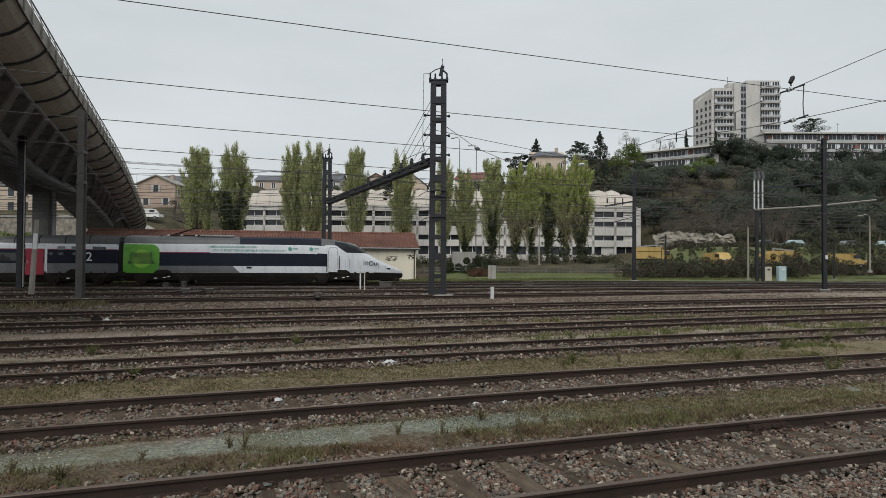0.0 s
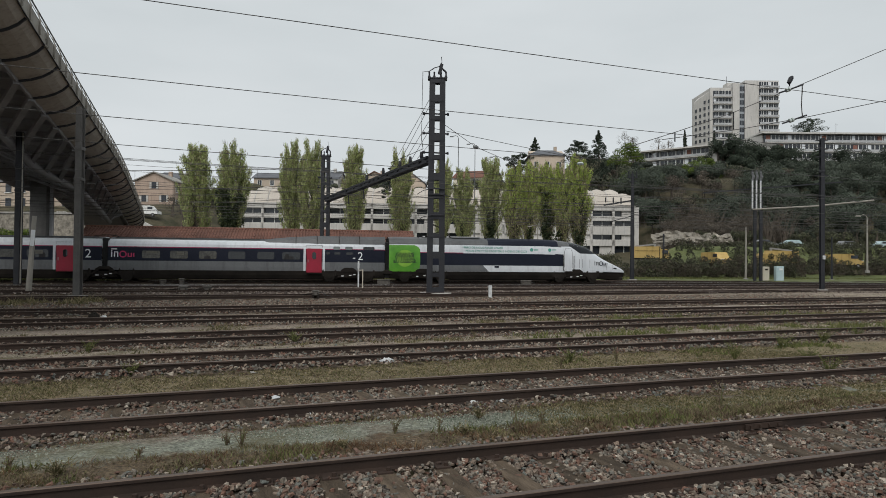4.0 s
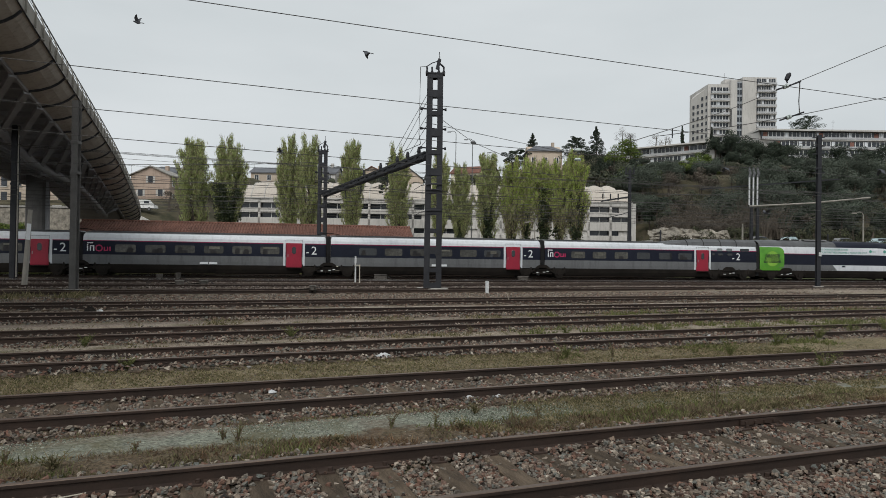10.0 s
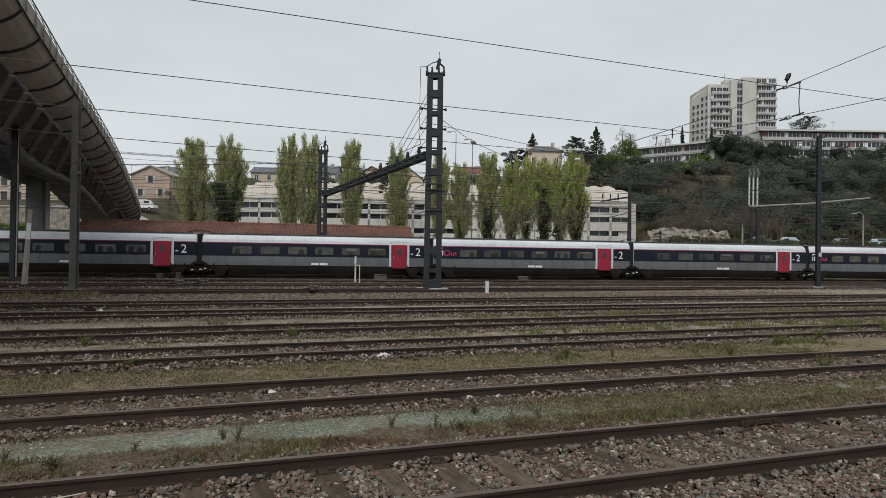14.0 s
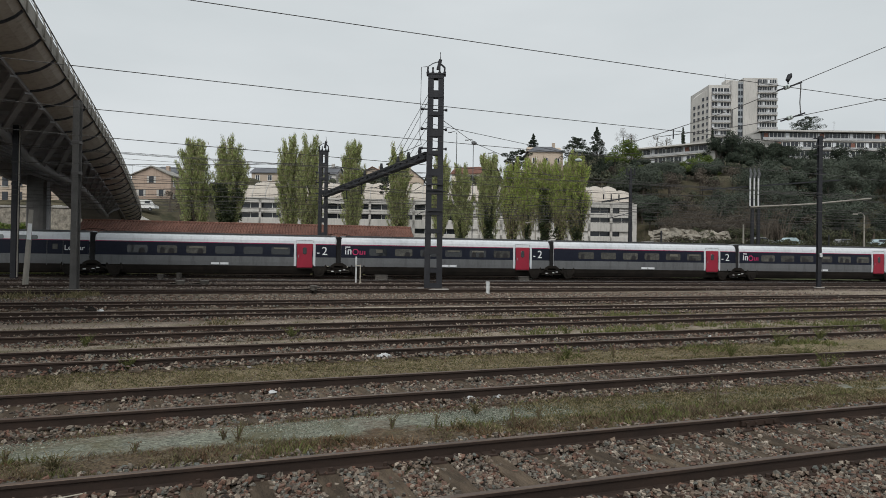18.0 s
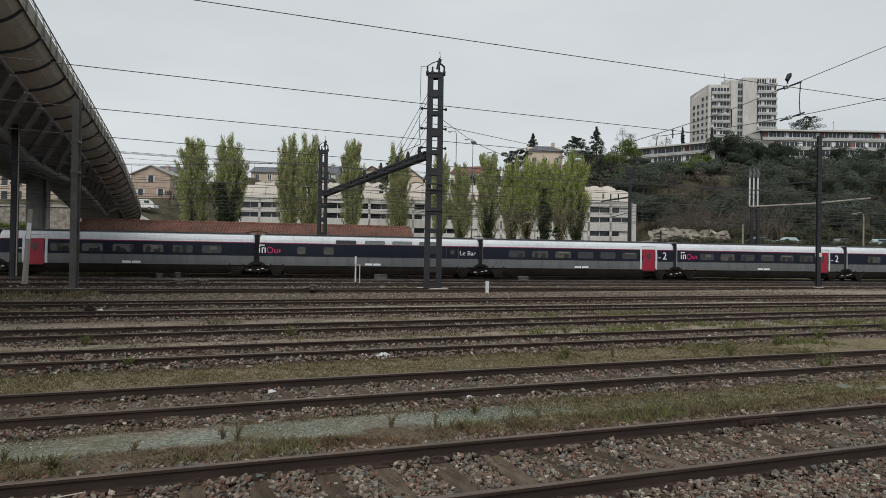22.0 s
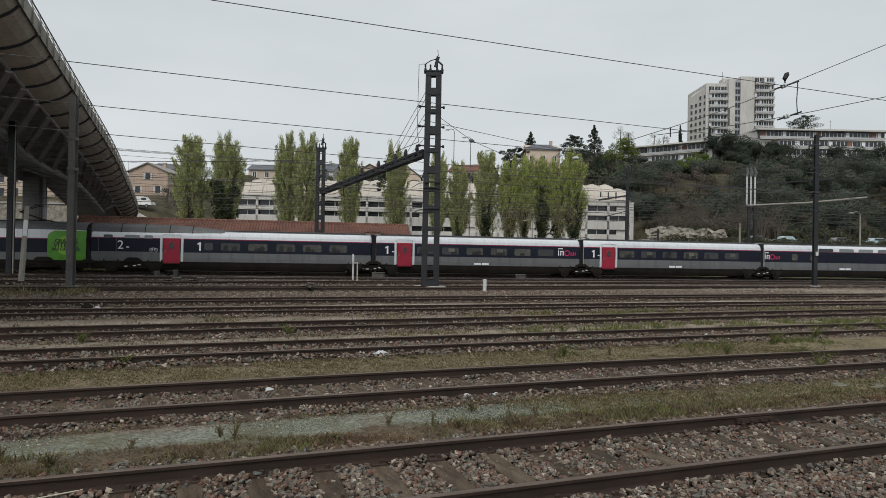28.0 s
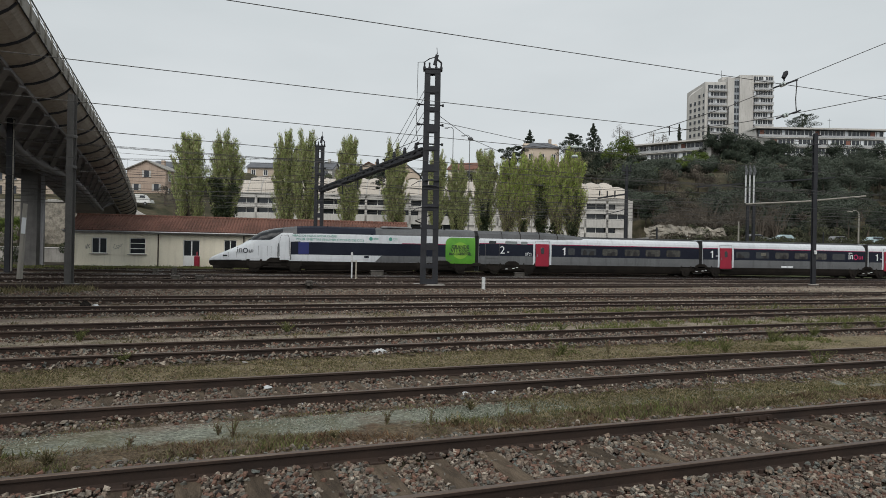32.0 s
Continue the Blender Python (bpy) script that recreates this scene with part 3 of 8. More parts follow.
def track(name, centre, z, x0, x1, label, polished=False, singly=None, shift=0.0, pitch=0.62):
    """A track along centre(x): two rails, and its sleepers as pieces where they can be told apart."""
    tr = thing(name, label, "railway track", kind="structure")
    xs = [x0 + 1.5 * i for i in range(int((x1 - x0) / 1.5) + 1)]
    for s in (-1, 1):
        pts = []
        for x in xs:
            k = (centre(x + 0.5) - centre(x - 0.5))
            nrm = Vector((-k, 1)).normalized()
            pts.append((x + nrm.x * s * GAUGE / 2, centre(x) + nrm.y * s * GAUGE / 2, z))
        part("rail", rail_geo(pts), [M_RUST, M_RAILSHINE if polished else M_RAILTOP], tr, "polished steel rail" if polished else "rusty steel rail")
    rest = Geo()
    step = 0
    x, laid = x0 + shift, SLEEP_X.setdefault(round(centre(0), 2), [])
    while x < x1:
        x += rnd.uniform(-0.03, 0.03)
        laid.append(x)
        k = math.degrees(math.atan(centre(x + 0.5) - centre(x - 0.5))) + rnd.uniform(-1.2, 1.2)
        m = pose(x, centre(x) + rnd.uniform(-0.04, 0.04), z - 0.158 + rnd.uniform(-0.014, 0.004), rnd.uniform(-0.6, 0.6), 0, k)
        if singly and singly[0] < x < singly[1]:
            part("sleeper", SLEEPER, None, tr, m=m)
            if singly[0] > -6:
                for e in (-GAUGE / 2, GAUGE / 2):
                    part("chair_plate", PLATE, None, tr, m=m @ pose(0, e, 0.012))
        else:
            rest.box((0, 0, 0), (0.24, 2.55, 0.15), mat=m @ pose(0, 0, -0.075))
        step += 1
        x = x0 + shift + pitch * step
    tagged(part("sleeper_row", rest, M_SLEEPER, tr), kind="stuff")
    return tr


# ---- the train ----
TRAIN_Y, TRAIN_Z = 54.45, 0.13
train = thing("high_speed_train", "long white, navy and grey passenger train with red doors, rolling by", "train")
NOSE, END, MID = 22.15, 21.845, 18.7
SLOTS = [M_WHITE, M_NAVY, M_GREY, M_ROOFGREY, M_BLACK, M_MAGENTA, M_GREEN, M_SHIELD]
WH, NV, GR, RF, BK, MG, GN, PN = range(8)
# half of a coach's section, from the skirt up to the roof: (distance from the middle, height)
HALF = [(1.26, 0.28), (1.36, 0.55), (1.42, 0.90), (1.445, 1.2), (1.45, 1.63), (1.45, 2.0), (1.44, 2.35), (1.42, 2.67), (1.415, 2.73), (1.38, 2.95), (1.28, 3.15), (1.08, 3.30), (0.75, 3.41), (0.35, 3.47)]


def full(half):
    return [(-y, z) for y, z in half] + [(y, z) for y, z in reversed(half)]


def coach_body(length, door_at, closed=0):
    """A coach's shell from x = 0 (front) to -length; its livery follows the shape's bands."""
    cuts = sorted({0.2, 0.32, 2.05, length - 2.05, length - 0.2, length - 0.32, *[d + e for d in door_at for e in (-0.86, -0.68, 0.68, 0.86)], *[1.2 * i + 0.6 for i in range(int(length / 1.2))]})
    cuts = [c for c in cuts if 0.2 <= c <= length - 0.2]
    sec = full(HALF)
    tips = (cuts[0], cuts[-1])
    rings = [[(-c, y * (0.95 if c in tips else 1), z - (0.03 if c in tips else 0)) for y, z in sec] for c in cuts]

    def slot(i, k):
        x, z = (cuts[i] + cuts[min(i + 1, len(cuts) - 1)]) / 2, (sec[k][1] + sec[(k + 1) % len(sec)][1]) / 2
        if z < 0.9:
            return -1 if (x < 2.0 and closed != 1) or (x > length - 2.0 and closed != -1) else BK
        near = [d for d in door_at if abs(x - d) < 0.87]
        if near and abs(x - near[0]) > 0.68 and z < 2.95:
            return WH
        return GR if z < 1.63 else NV if z < 2.67 else MG if z < 2.73 else WH if z < 3.3 else RF
    return Geo().loft(rings, slot)


PANE = {}


def pane_mesh(w, h, pale):
    """A flush pane with cut corners, 2 cm thick."""
    if (w, h, pale) not in PANE:
        c = min(0.11, h * 0.3)
        rim = [(-w / 2 + c, -h / 2), (w / 2 - c, -h / 2), (w / 2 - c * 0.3, -h / 2 + c * 0.3), (w / 2, -h / 2 + c), (w / 2, h / 2 - c), (w / 2 - c * 0.3, h / 2 - c * 0.3), (w / 2 - c, h / 2),
               (-w / 2 + c, h / 2), (-w / 2 + c * 0.3, h / 2 - c * 0.3), (-w / 2, h / 2 - c), (-w / 2, -h / 2 + c), (-w / 2 + c * 0.3, -h / 2 + c * 0.3)]
        PANE[w, h, pale] = Geo().loft([[(x, y, z) for x, z in rim] for y in (-0.01, 0.01)]).mesh("window_pane", (M_PANE, M_PALEPANE, M_GREYPANE)[int(pale)])
    return PANE[w, h, pale]


def side(car, name, me, x, z, y=1.455, label=""):
    return part(name, me, None, car, label, m=pose(x, -y, z))


# pale strips that imitate reflected light on the panes
REFLECTIONS = [Geo().box((0.05 * k, -0.014, 0.2 - 0.05 * k), (1.05 - 0.25 * k, 0.008, 0.13 + 0.07 * k)).mesh("blind", M_WINREFLECT) for k in range(3)]


def door_geo():
    g = Geo()
    g.bevel_box((0, 0, 0), (1.26, 1.98, 0.03), 0.05)
    me = g.mesh("door", M_RED)
    me.transform(pose(0, 0, 0, 90, 0, 0))
    return me


SEATS = [Geo().loft([[(x, y, z) for x, z in rim] for y in (-0.016, -0.011)]).mesh("seat_back", M_SEAT) for rim in (
    [(-0.55, -0.29), (-0.2, -0.29), (-0.18, 0.02), (-0.24, 0.14), (-0.42, 0.15), (-0.52, 0.03)], [(0.08, -0.29), (0.52, -0.29), (0.55, -0.05), (0.42, 0.1), (0.22, 0.08), (0.1, -0.06)], [(-0.3, -0.29), (0.22, -0.29), (0.18, -0.1), (0.0, -0.02), (-0.24, -0.08)])]
DOOR = door_geo()
DOORWIN = Geo().bevel_box((0, 0, 0), (0.46, 0.72, 0.02), 0.09).mesh("door_window", M_PANE)
DOORWIN.transform(pose(0, 0, 0, 90, 0, 0))
DOORHEAD = Geo().box((0, 0, 0), (1.3, 0.01, 0.02)).box((-0.66, 0, -0.3), (0.02, 0.01, 0.6)).box((0.66, 0, -0.3), (0.02, 0.01, 0.6)).mesh("door_seam", M_ROOFGREY)
GRILLE = Geo().box((0, 0, 0), (0.62, 0.012, 0.17)).mesh("vent_plate", M_LIGHTLETTER)
TWO, ONE, BAR = text_mesh("2", 0.95, M_LIGHTLETTER), Geo().box((0.05, 0, 0), (0.13, 0.008, 0.66)).beam((0.09, 0, 0.3), (-0.14, 0, 0.17), 0.008, 0.11).mesh("class_number", M_LIGHTLETTER), text_mesh("Le Bar", 0.55, M_LIGHTLETTER)
DASH = Geo().box((0, 0, 0), (0.2, 0.008, 0.08)).mesh("class_dash", M_LIGHTLETTER)


def logo_meshes(pale=M_LIGHTLETTER, rosy=M_PINKLETTER, rosy_tail=True):
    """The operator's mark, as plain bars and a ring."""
    a = Geo()
    for x in (-0.86, -0.62, -0.36):
        a.box((x, 0, -0.02), (0.1, 0.01, 0.46))
    a.box((-0.49, 0, 0.19), (0.3, 0.01, 0.09)).box((-0.86, 0, 0.31), (0.1, 0.01, 0.09))
    if rosy_tail:
        a.box((-0.66, 0, 0.46), (0.5, 0.01, 0.1))
    b = Geo()
    ring = [(0.31 * math.cos(i * math.pi / 10), 0.31 * math.sin(i * math.pi / 10)) for i in range(20)]
    b.add([(0.08 + x * k, 0, z * k) for k in (1, 0.68) for x, z in ring], [(i, (i + 1) % 20, 20 + (i + 1) % 20, 20 + i) for i in range(20)])
    for x in (0.52, 0.78, 0.98):
        b.box((x, 0, -0.06), (0.1, 0.01, 0.36))
    b.box((0.65, 0, -0.2), (0.3, 0.01, 0.09))
    return a.mesh("logo_bars", pale), b.mesh("logo_ring", rosy)


LOGO_A, LOGO_B = logo_meshes()
for me in (LOGO_A, LOGO_B):
    me.transform(Matrix.Diagonal((0.86, 1, 0.86, 1)))
NOSE_A, NOSE_B = logo_meshes(M_ROOFGREY, M_NAVY, False)
for me in (NOSE_A, NOSE_B):
    me.transform(Matrix.Diagonal((0.64, 1, 0.64, 1)))


def bogie(car, x, gap=True):
    """A running gear: frame, two near wheels with their axle boxes, springs and a bright valve."""
    g = Geo()
    for s in (-1, 1):
        g.bevel_box((x, s * 1.2, 0.66), (4.3, 0.2, 0.24), 0.06)
        for e in (-1.58, 1.58):
            g.bevel_box((x + e, s * 1.27, 0.62), (1.05, 0.26, 0.5), 0.12)
            g.tube([(x + e, s * 1.22, 0.47), (x + e, s * 1.36, 0.47)], 0.44, 20)
            g.tube([(x + e, s * 1.36, 0.47), (x + e, s * 1.44, 0.47)], 0.2, 14)
            for d in (-0.5, 0.5):
                g.tube([(x + e + d, s * 1.30, 0.5), (x + e + d, s * 1.30, 1.02)], 0.14, 12)
            g.beam((x + e * 0.35, s * 1.33, 0.86), (x + e * 0.72, s * 1.33, 0.5), 0.1, 0.12)
        g.bevel_box((x, s * 1.25, 0.66), (1.15, 0.26, 0.34), 0.1)
        g.loft([[(x + q, s * 1.25 + y, z) for q, z in ((-0.72, 0.8), (0.72, 0.8), (0.62, 1.0), (0.34, 1.18), (-0.34, 1.18), (-0.62, 1.0))] for y in (-0.2, 0.2)])
        g.tube([(x - 0.9, s * 1.36, 0.40), (x + 0.9, s * 1.36, 0.40)], 0.06, 8)
    g.box((x, 0, 0.5), (0.6, 2.2, 0.25)).box((x, 0, 0.3), (4.2, 0.9, 0.34))
    b = part("bogie", g, M_BLACK, car, "dark bogie with coil springs")
    for e in (-1.58, 1.58):
        w = Geo()
        for s in (-1, 1):
            w.tube([(0, s * 0.68, 0), (0, s * 0.82, 0)], 0.46, 24)
            w.tube([(0, s * 0.82, 0), (0, s * 1.0, 0)], 0.16, 12)
        w.tube([(0, -0.7, 0), (0, 0.7, 0)], 0.09, 10)
        part("wheelset", w, M_BLACK, car, m=pose(x + e, 0, 0.46))
    for e, h in ((-0.5, 0.5), (0.12, 0.55), (0.46, 0.62)):
        part("valve", Geo().box((x + e, -1.46, h), (0.2, 0.06, 0.07)), M_CHROMEBIT, car, "bright brake valve")
    return b


def coach(at, length, klass, door, windows, bar=False, end=False, closed=0, logo_at=None):
    """One coach; at is its front end. Positions are metres behind that end."""
    door_at = [door] if door is not None else []
    car = part("carriage", coach_body(length, door_at, closed), SLOTS, train, "passenger carriage in white, navy and grey", m=pose(-at, 0, 0))
    for d in door_at:
        o = side(car, "door", DOOR, -d, 1.75, 1.46, "bright red carriage door")
        side(car, "door_window", DOORWIN, -d, 2.15, 1.482)
        side(car, "door_seam", DOORHEAD, -d, 3.0, 1.40)
        hd = Geo().box((-d - 0.48, -1.485, 1.72), (0.05, 0.03, 0.22))
        part("door_handle", hd, M_STEEL, car)
        st = Geo().box((-d, -1.5, 0.72), (1.2, 0.25, 0.05))
        part("door_step", st, M_BLACK, car)
    for i, (x, w) in enumerate(windows):
        o = side(car, "window_pane", pane_mesh(w * 1.1, 0.6, rnd.random() < 0.62), -x, 2.12)
        if w > 1:
            if rnd.random() < 0.4:
                part("blind", REFLECTIONS[rnd.randrange(3)], None, o, "pale strip painted as a reflection on the window")
            for me in rnd.sample(SEATS, rnd.randrange(3)):
                part("seat_back", me, None, o)
    if klass:
        kx = klass[1]
        side(car, "class_number", TWO if klass[0] == 2 else ONE, -kx, 2.12, 1.46)
        side(car, "class_dash", DASH, -kx + klass[2] * 0.52, 1.98, 1.46)
    if logo_at is not None:
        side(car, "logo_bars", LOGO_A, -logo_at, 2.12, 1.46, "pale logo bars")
        side(car, "logo_ring", LOGO_B, -logo_at, 2.12, 1.46, "magenta logo ring")
    if bar:
        side(car, "bar_lettering", BAR, -1.2, 2.1, 1.46)
        for x in (4.6, 6.9, 9.2, 11.6):
            o = side(car, "roof_window", pane_mesh(1.7, 0.3, 2 if x < 10 else 0), -x, 2.86, 1.417)
            part("frame", Geo().box((0, -0.012, 0.15), (1.6, 0.01, 0.03)).box((0, -0.012, -0.15), (1.6, 0.01, 0.03)), M_GREY, o)
        o = part("service_door", Geo().box((-2.0, -1.462, 1.75), (0.03, 0.02, 1.9)).box((-3.1, -1.462, 1.75), (0.03, 0.02, 1.9)), M_ROOFGREY, car, "flush navy service door seams")
        part("door_window", Geo().bevel_box((-2.55, -1.465, 2.2), (0.36, 0.02, 0.4), 0.01), M_PALEPANE, o)
    part("underfloor", Geo().box((-length / 2, 0, 0.45), (length - 4.6, 2.3, 0.5)), M_BLACK, car, "black underfloor casing")
    part("roof_trunking", Geo().box((-length / 2, -0.7, 3.44), (length - 1.2, 0.3, 0.06)), M_ROOFGREY, car)
    if not end:
        for x in (length * 0.5 - 0.35, length * 0.5 + 0.35):
            side(car, "vent_plate", GRILLE, -x, 1.05, 1.44)
    return car


FOLD = Geo().bevel_box((0, 0, 1.85), (0.05, 2.56, 3.0), 0.02).mesh("bellows_fold", M_RUBBER)


def gangway(at):
    g = Geo().bevel_box((0, 0, 1.85), (0.5, 2.3, 2.9), 0.02)
    o = part("gangway", g, M_RUBBER, train, "black corrugated gangway bellows", m=pose(-at, 0, 0))
    for i in range(5):
        part("bellows_fold", FOLD, None, o, m=pose(0.16 - 0.08 * i, 0, 0.02 * (i % 2)))
    c = Geo().bevel_box((0, -1.2, 0.85), (0.9, 0.5, 0.32), 0.08).tube([(-0.2, -1.3, 0.95), (-0.2, -1.3, 2.6)], 0.05, 8).tube([(0.9, -1.0, 3.5), (0.35, -0.95, 3.6), (-0.35, -0.95, 3.6), (-0.9, -1.0, 3.5)], 0.03, 6)
    part("cable_box", c, M_BLACK, o)
    return o


# power cars: the shell is skinned over sections from the nose back
NOSE_SECT = ((0.0, 0.98, 0.62, 0.30), (0.12, 1.10, 0.50, 0.52), (0.45, 1.28, 0.38, 0.80), (1.0, 1.53, 0.34, 1.04), (1.7, 1.84, 0.32, 1.21), (2.5, 2.22, 0.30, 1.32), (3.2, 2.70, 0.30, 1.38), (4.0, 3.24, 0.30, 1.42),
             (4.9, 3.52, 0.30, 1.44), (5.9, 3.68, 0.28, 1.45), (7.0, 3.80, 0.28, 1.45), (8.5, 3.86, 0.28, 1.45), (21.7, 3.86, 0.28, 1.45), (22.0, 3.82, 0.3, 1.40))


def power_sect(x):
    for (a, *p), (b, *q) in zip(NOSE_SECT, NOSE_SECT[1:]):
        if a <= x <= b:
            t = (x - a) / (b - a)
            return [u + (v - u) * t for u, v in zip(p, q)]
    return NOSE_SECT[-1][1:]


def power_car(m, name, label):
    car = part(name, power_body, SLOTS, train, label, m=m)
    return car


def sill(x):
    """Height at which the dark skirt meets the white side."""
    top, bot, wid = power_sect(x)
    return min(0.92, bot + (top - bot) * 0.62)


def power_ring(x):
    top, bot, wid = power_sect(x)
    prof = [(0.86, 0.0), (0.95, 0.10), (0.985, 0.18), (1.0, 0.26), (1.0, 0.3324), (1.0, 0.376), (1.0, 0.42), (0.997, 0.48), (0.994, 0.53), (0.987, 0.620), (0.984, 0.637), (0.98, 0.66), (0.97, 0.71), (0.945, 0.782), (0.923, 0.8156), (0.88, 0.86), (0.80, 0.91),
            (0.66, 0.955), (0.42, 0.985), (0.16, 1.0)]
    cut = sill(x)
    return [(-x, y * wid, bot + (cut - bot) * k / 0.18 if k < 0.18 else cut + (top - cut) * (k - 0.18) / 0.82) for y, k in full(prof)]


def power_slot(x, z, y):
    """Livery of a power car: x metres behind the nose, z above the rail."""
    if z < sill(x):
        return BK
    if z > 3.2:
        return WH if x < 5.6 else RF if x < 6.9 or x > 13.35 else NV
    if x < 6.42 or z > 2.56:
        return WH
    if z > 2.5:
        return MG if x > 15.6 else WH
    return NV if z > 1.47 else WH


p_cuts = [0.0, 0.06, 0.12] + [0.3 + 0.15 * i for i in range(48)] + [7.5 + 0.45 * i for i in range(32)] + [21.9, 22.0]
p_rings = [power_ring(x) for x in p_cuts]
p_geo = Geo().loft(p_rings, lambda i, k: power_slot((p_cuts[i] + p_cuts[i + 1 if i + 1 < len(p_cuts) else i]) / 2, (p_rings[i][k][2] + p_rings[i][(k + 1) % 40][2] + p_rings[min(i + 1, len(p_cuts) - 1)][k][2] + p_rings[min(i + 1, len(p_cuts) - 1)][(k + 1) % 40][2]) / 4, 0))
power_body = p_geo.mesh("power_car", SLOTS)
MERCI = text_mesh("MERCI DE NOUS AVOIR CHOISI", 0.25, M_TEAL)
POUR = text_mesh("POUR ÉMETTRE ENSEMBLE MOINS DE CO2", 0.27, M_TEAL)
for me in (MERCI, POUR):
    me.transform(Matrix.Diagonal((1.02 if me is MERCI else 1.08, 1, 1, 1)))
GRANDE, VITESSE, CARBONE = (text_mesh(w, s, M_DARKLETTER, bold=0.011) for w, s in (("GRANDE", 0.39), ("VITESSE.", 0.48), ("BAS CARBONE.", 0.29)))


def power_skin(x0, x1, low, n, out):
    """A panel over a power car's crown between x0 and x1, down to the height low(x) on both flanks, out metres proud."""
    rings = []
    for i in range(n + 1):
        x = x0 + (x1 - x0) * i / n
        r = [Vector(q) for q in power_ring(x)]
        r = r[:len(r) // 2]
        z0 = low(x)
        side_pts = []
        for a, b in zip(r, r[1:]):
            if a.z <= z0 < b.z:
                side_pts = [a.lerp(b, (z0 - a.z) / (b.z - a.z))]
            elif side_pts and b.z > z0:
                side_pts.append(a)
        side_pts = (side_pts or [r[-2]]) + [r[-1]]
        # even spacing along the flank
        run = [0.0]
        for a, b in zip(side_pts, side_pts[1:]):
            run.append(run[-1] + (b - a).length)
        even = []
        for j in range(13):
            d = run[-1] * j / 12
            k = max(0, min(len(run) - 2, sum(1 for q in run if q <= d) - 1))
            t = (d - run[k]) / max(1e-6, run[k + 1] - run[k])
            even.append(side_pts[k].lerp(side_pts[k + 1], min(1.0, t)))
        c = Vector((-x, 0, 1.6))
        even = [q + (q - c).normalized() * out for q in even]
        rings.append(even + [Vector((q.x, -q.y, q.z)) for q in reversed(even)])
    return Geo().loft(rings, None, False, False)


def flank(rows, s, out, n=10):
    """A sheet of film on a power car's side s, out metres proud; rows are (height, front, back)."""
    rings = []
    for z, xa, xb in rows:
        line = []
        for i in range(n + 1):
            x = xa + (xb - xa) * i / n
            r = power_ring(x)[20:] if s > 0 else power_ring(x)[:20]
            y = next((a[1] + (b[1] - a[1]) * (z - a[2]) / (b[2] - a[2]) for a, b in zip(r, r[1:]) if min(a[2], b[2]) <= z <= max(a[2], b[2]) and a[2] != b[2]), s * 0.1)
            line.append((-x, y + s * out, z))
        rings.append(line)
    return Geo().loft(rings, None, False, False)


def screen_edge(x):
    return min(2.5 + 0.02 * x if x < 4.85 else 2.6 + 0.68 * (x - 4.85), power_sect(x)[0] - 0.1)


WINDSCREEN = power_skin(3.0, 5.8, screen_edge, 22, 0.012).mesh("windscreen", M_SHIELD)
# the pillar is white to imitate the sky's highlight along it
PILLAR = power_skin(2.95, 4.7, lambda x: power_sect(x)[0] - 0.035, 12, 0.03).mesh("screen_pillar", M_WHITE)
CABROOF = power_skin(5.8, 6.9, lambda x: 3.2, 6, 0.010).mesh("cab_roof", M_ROOFGREY)
WRAP = ((0.90, 19.85, 22.0), (0.97, 19.62, 22.0), (1.08, 19.45, 22.0), (1.3, 19.36, 22.0), (1.8, 19.35, 22.0), (2.3, 19.35, 22.0), (2.75, 19.36, 22.0), (2.92, 19.46, 22.0), (3.05, 19.62, 22.0), (3.14, 19.85, 22.0))


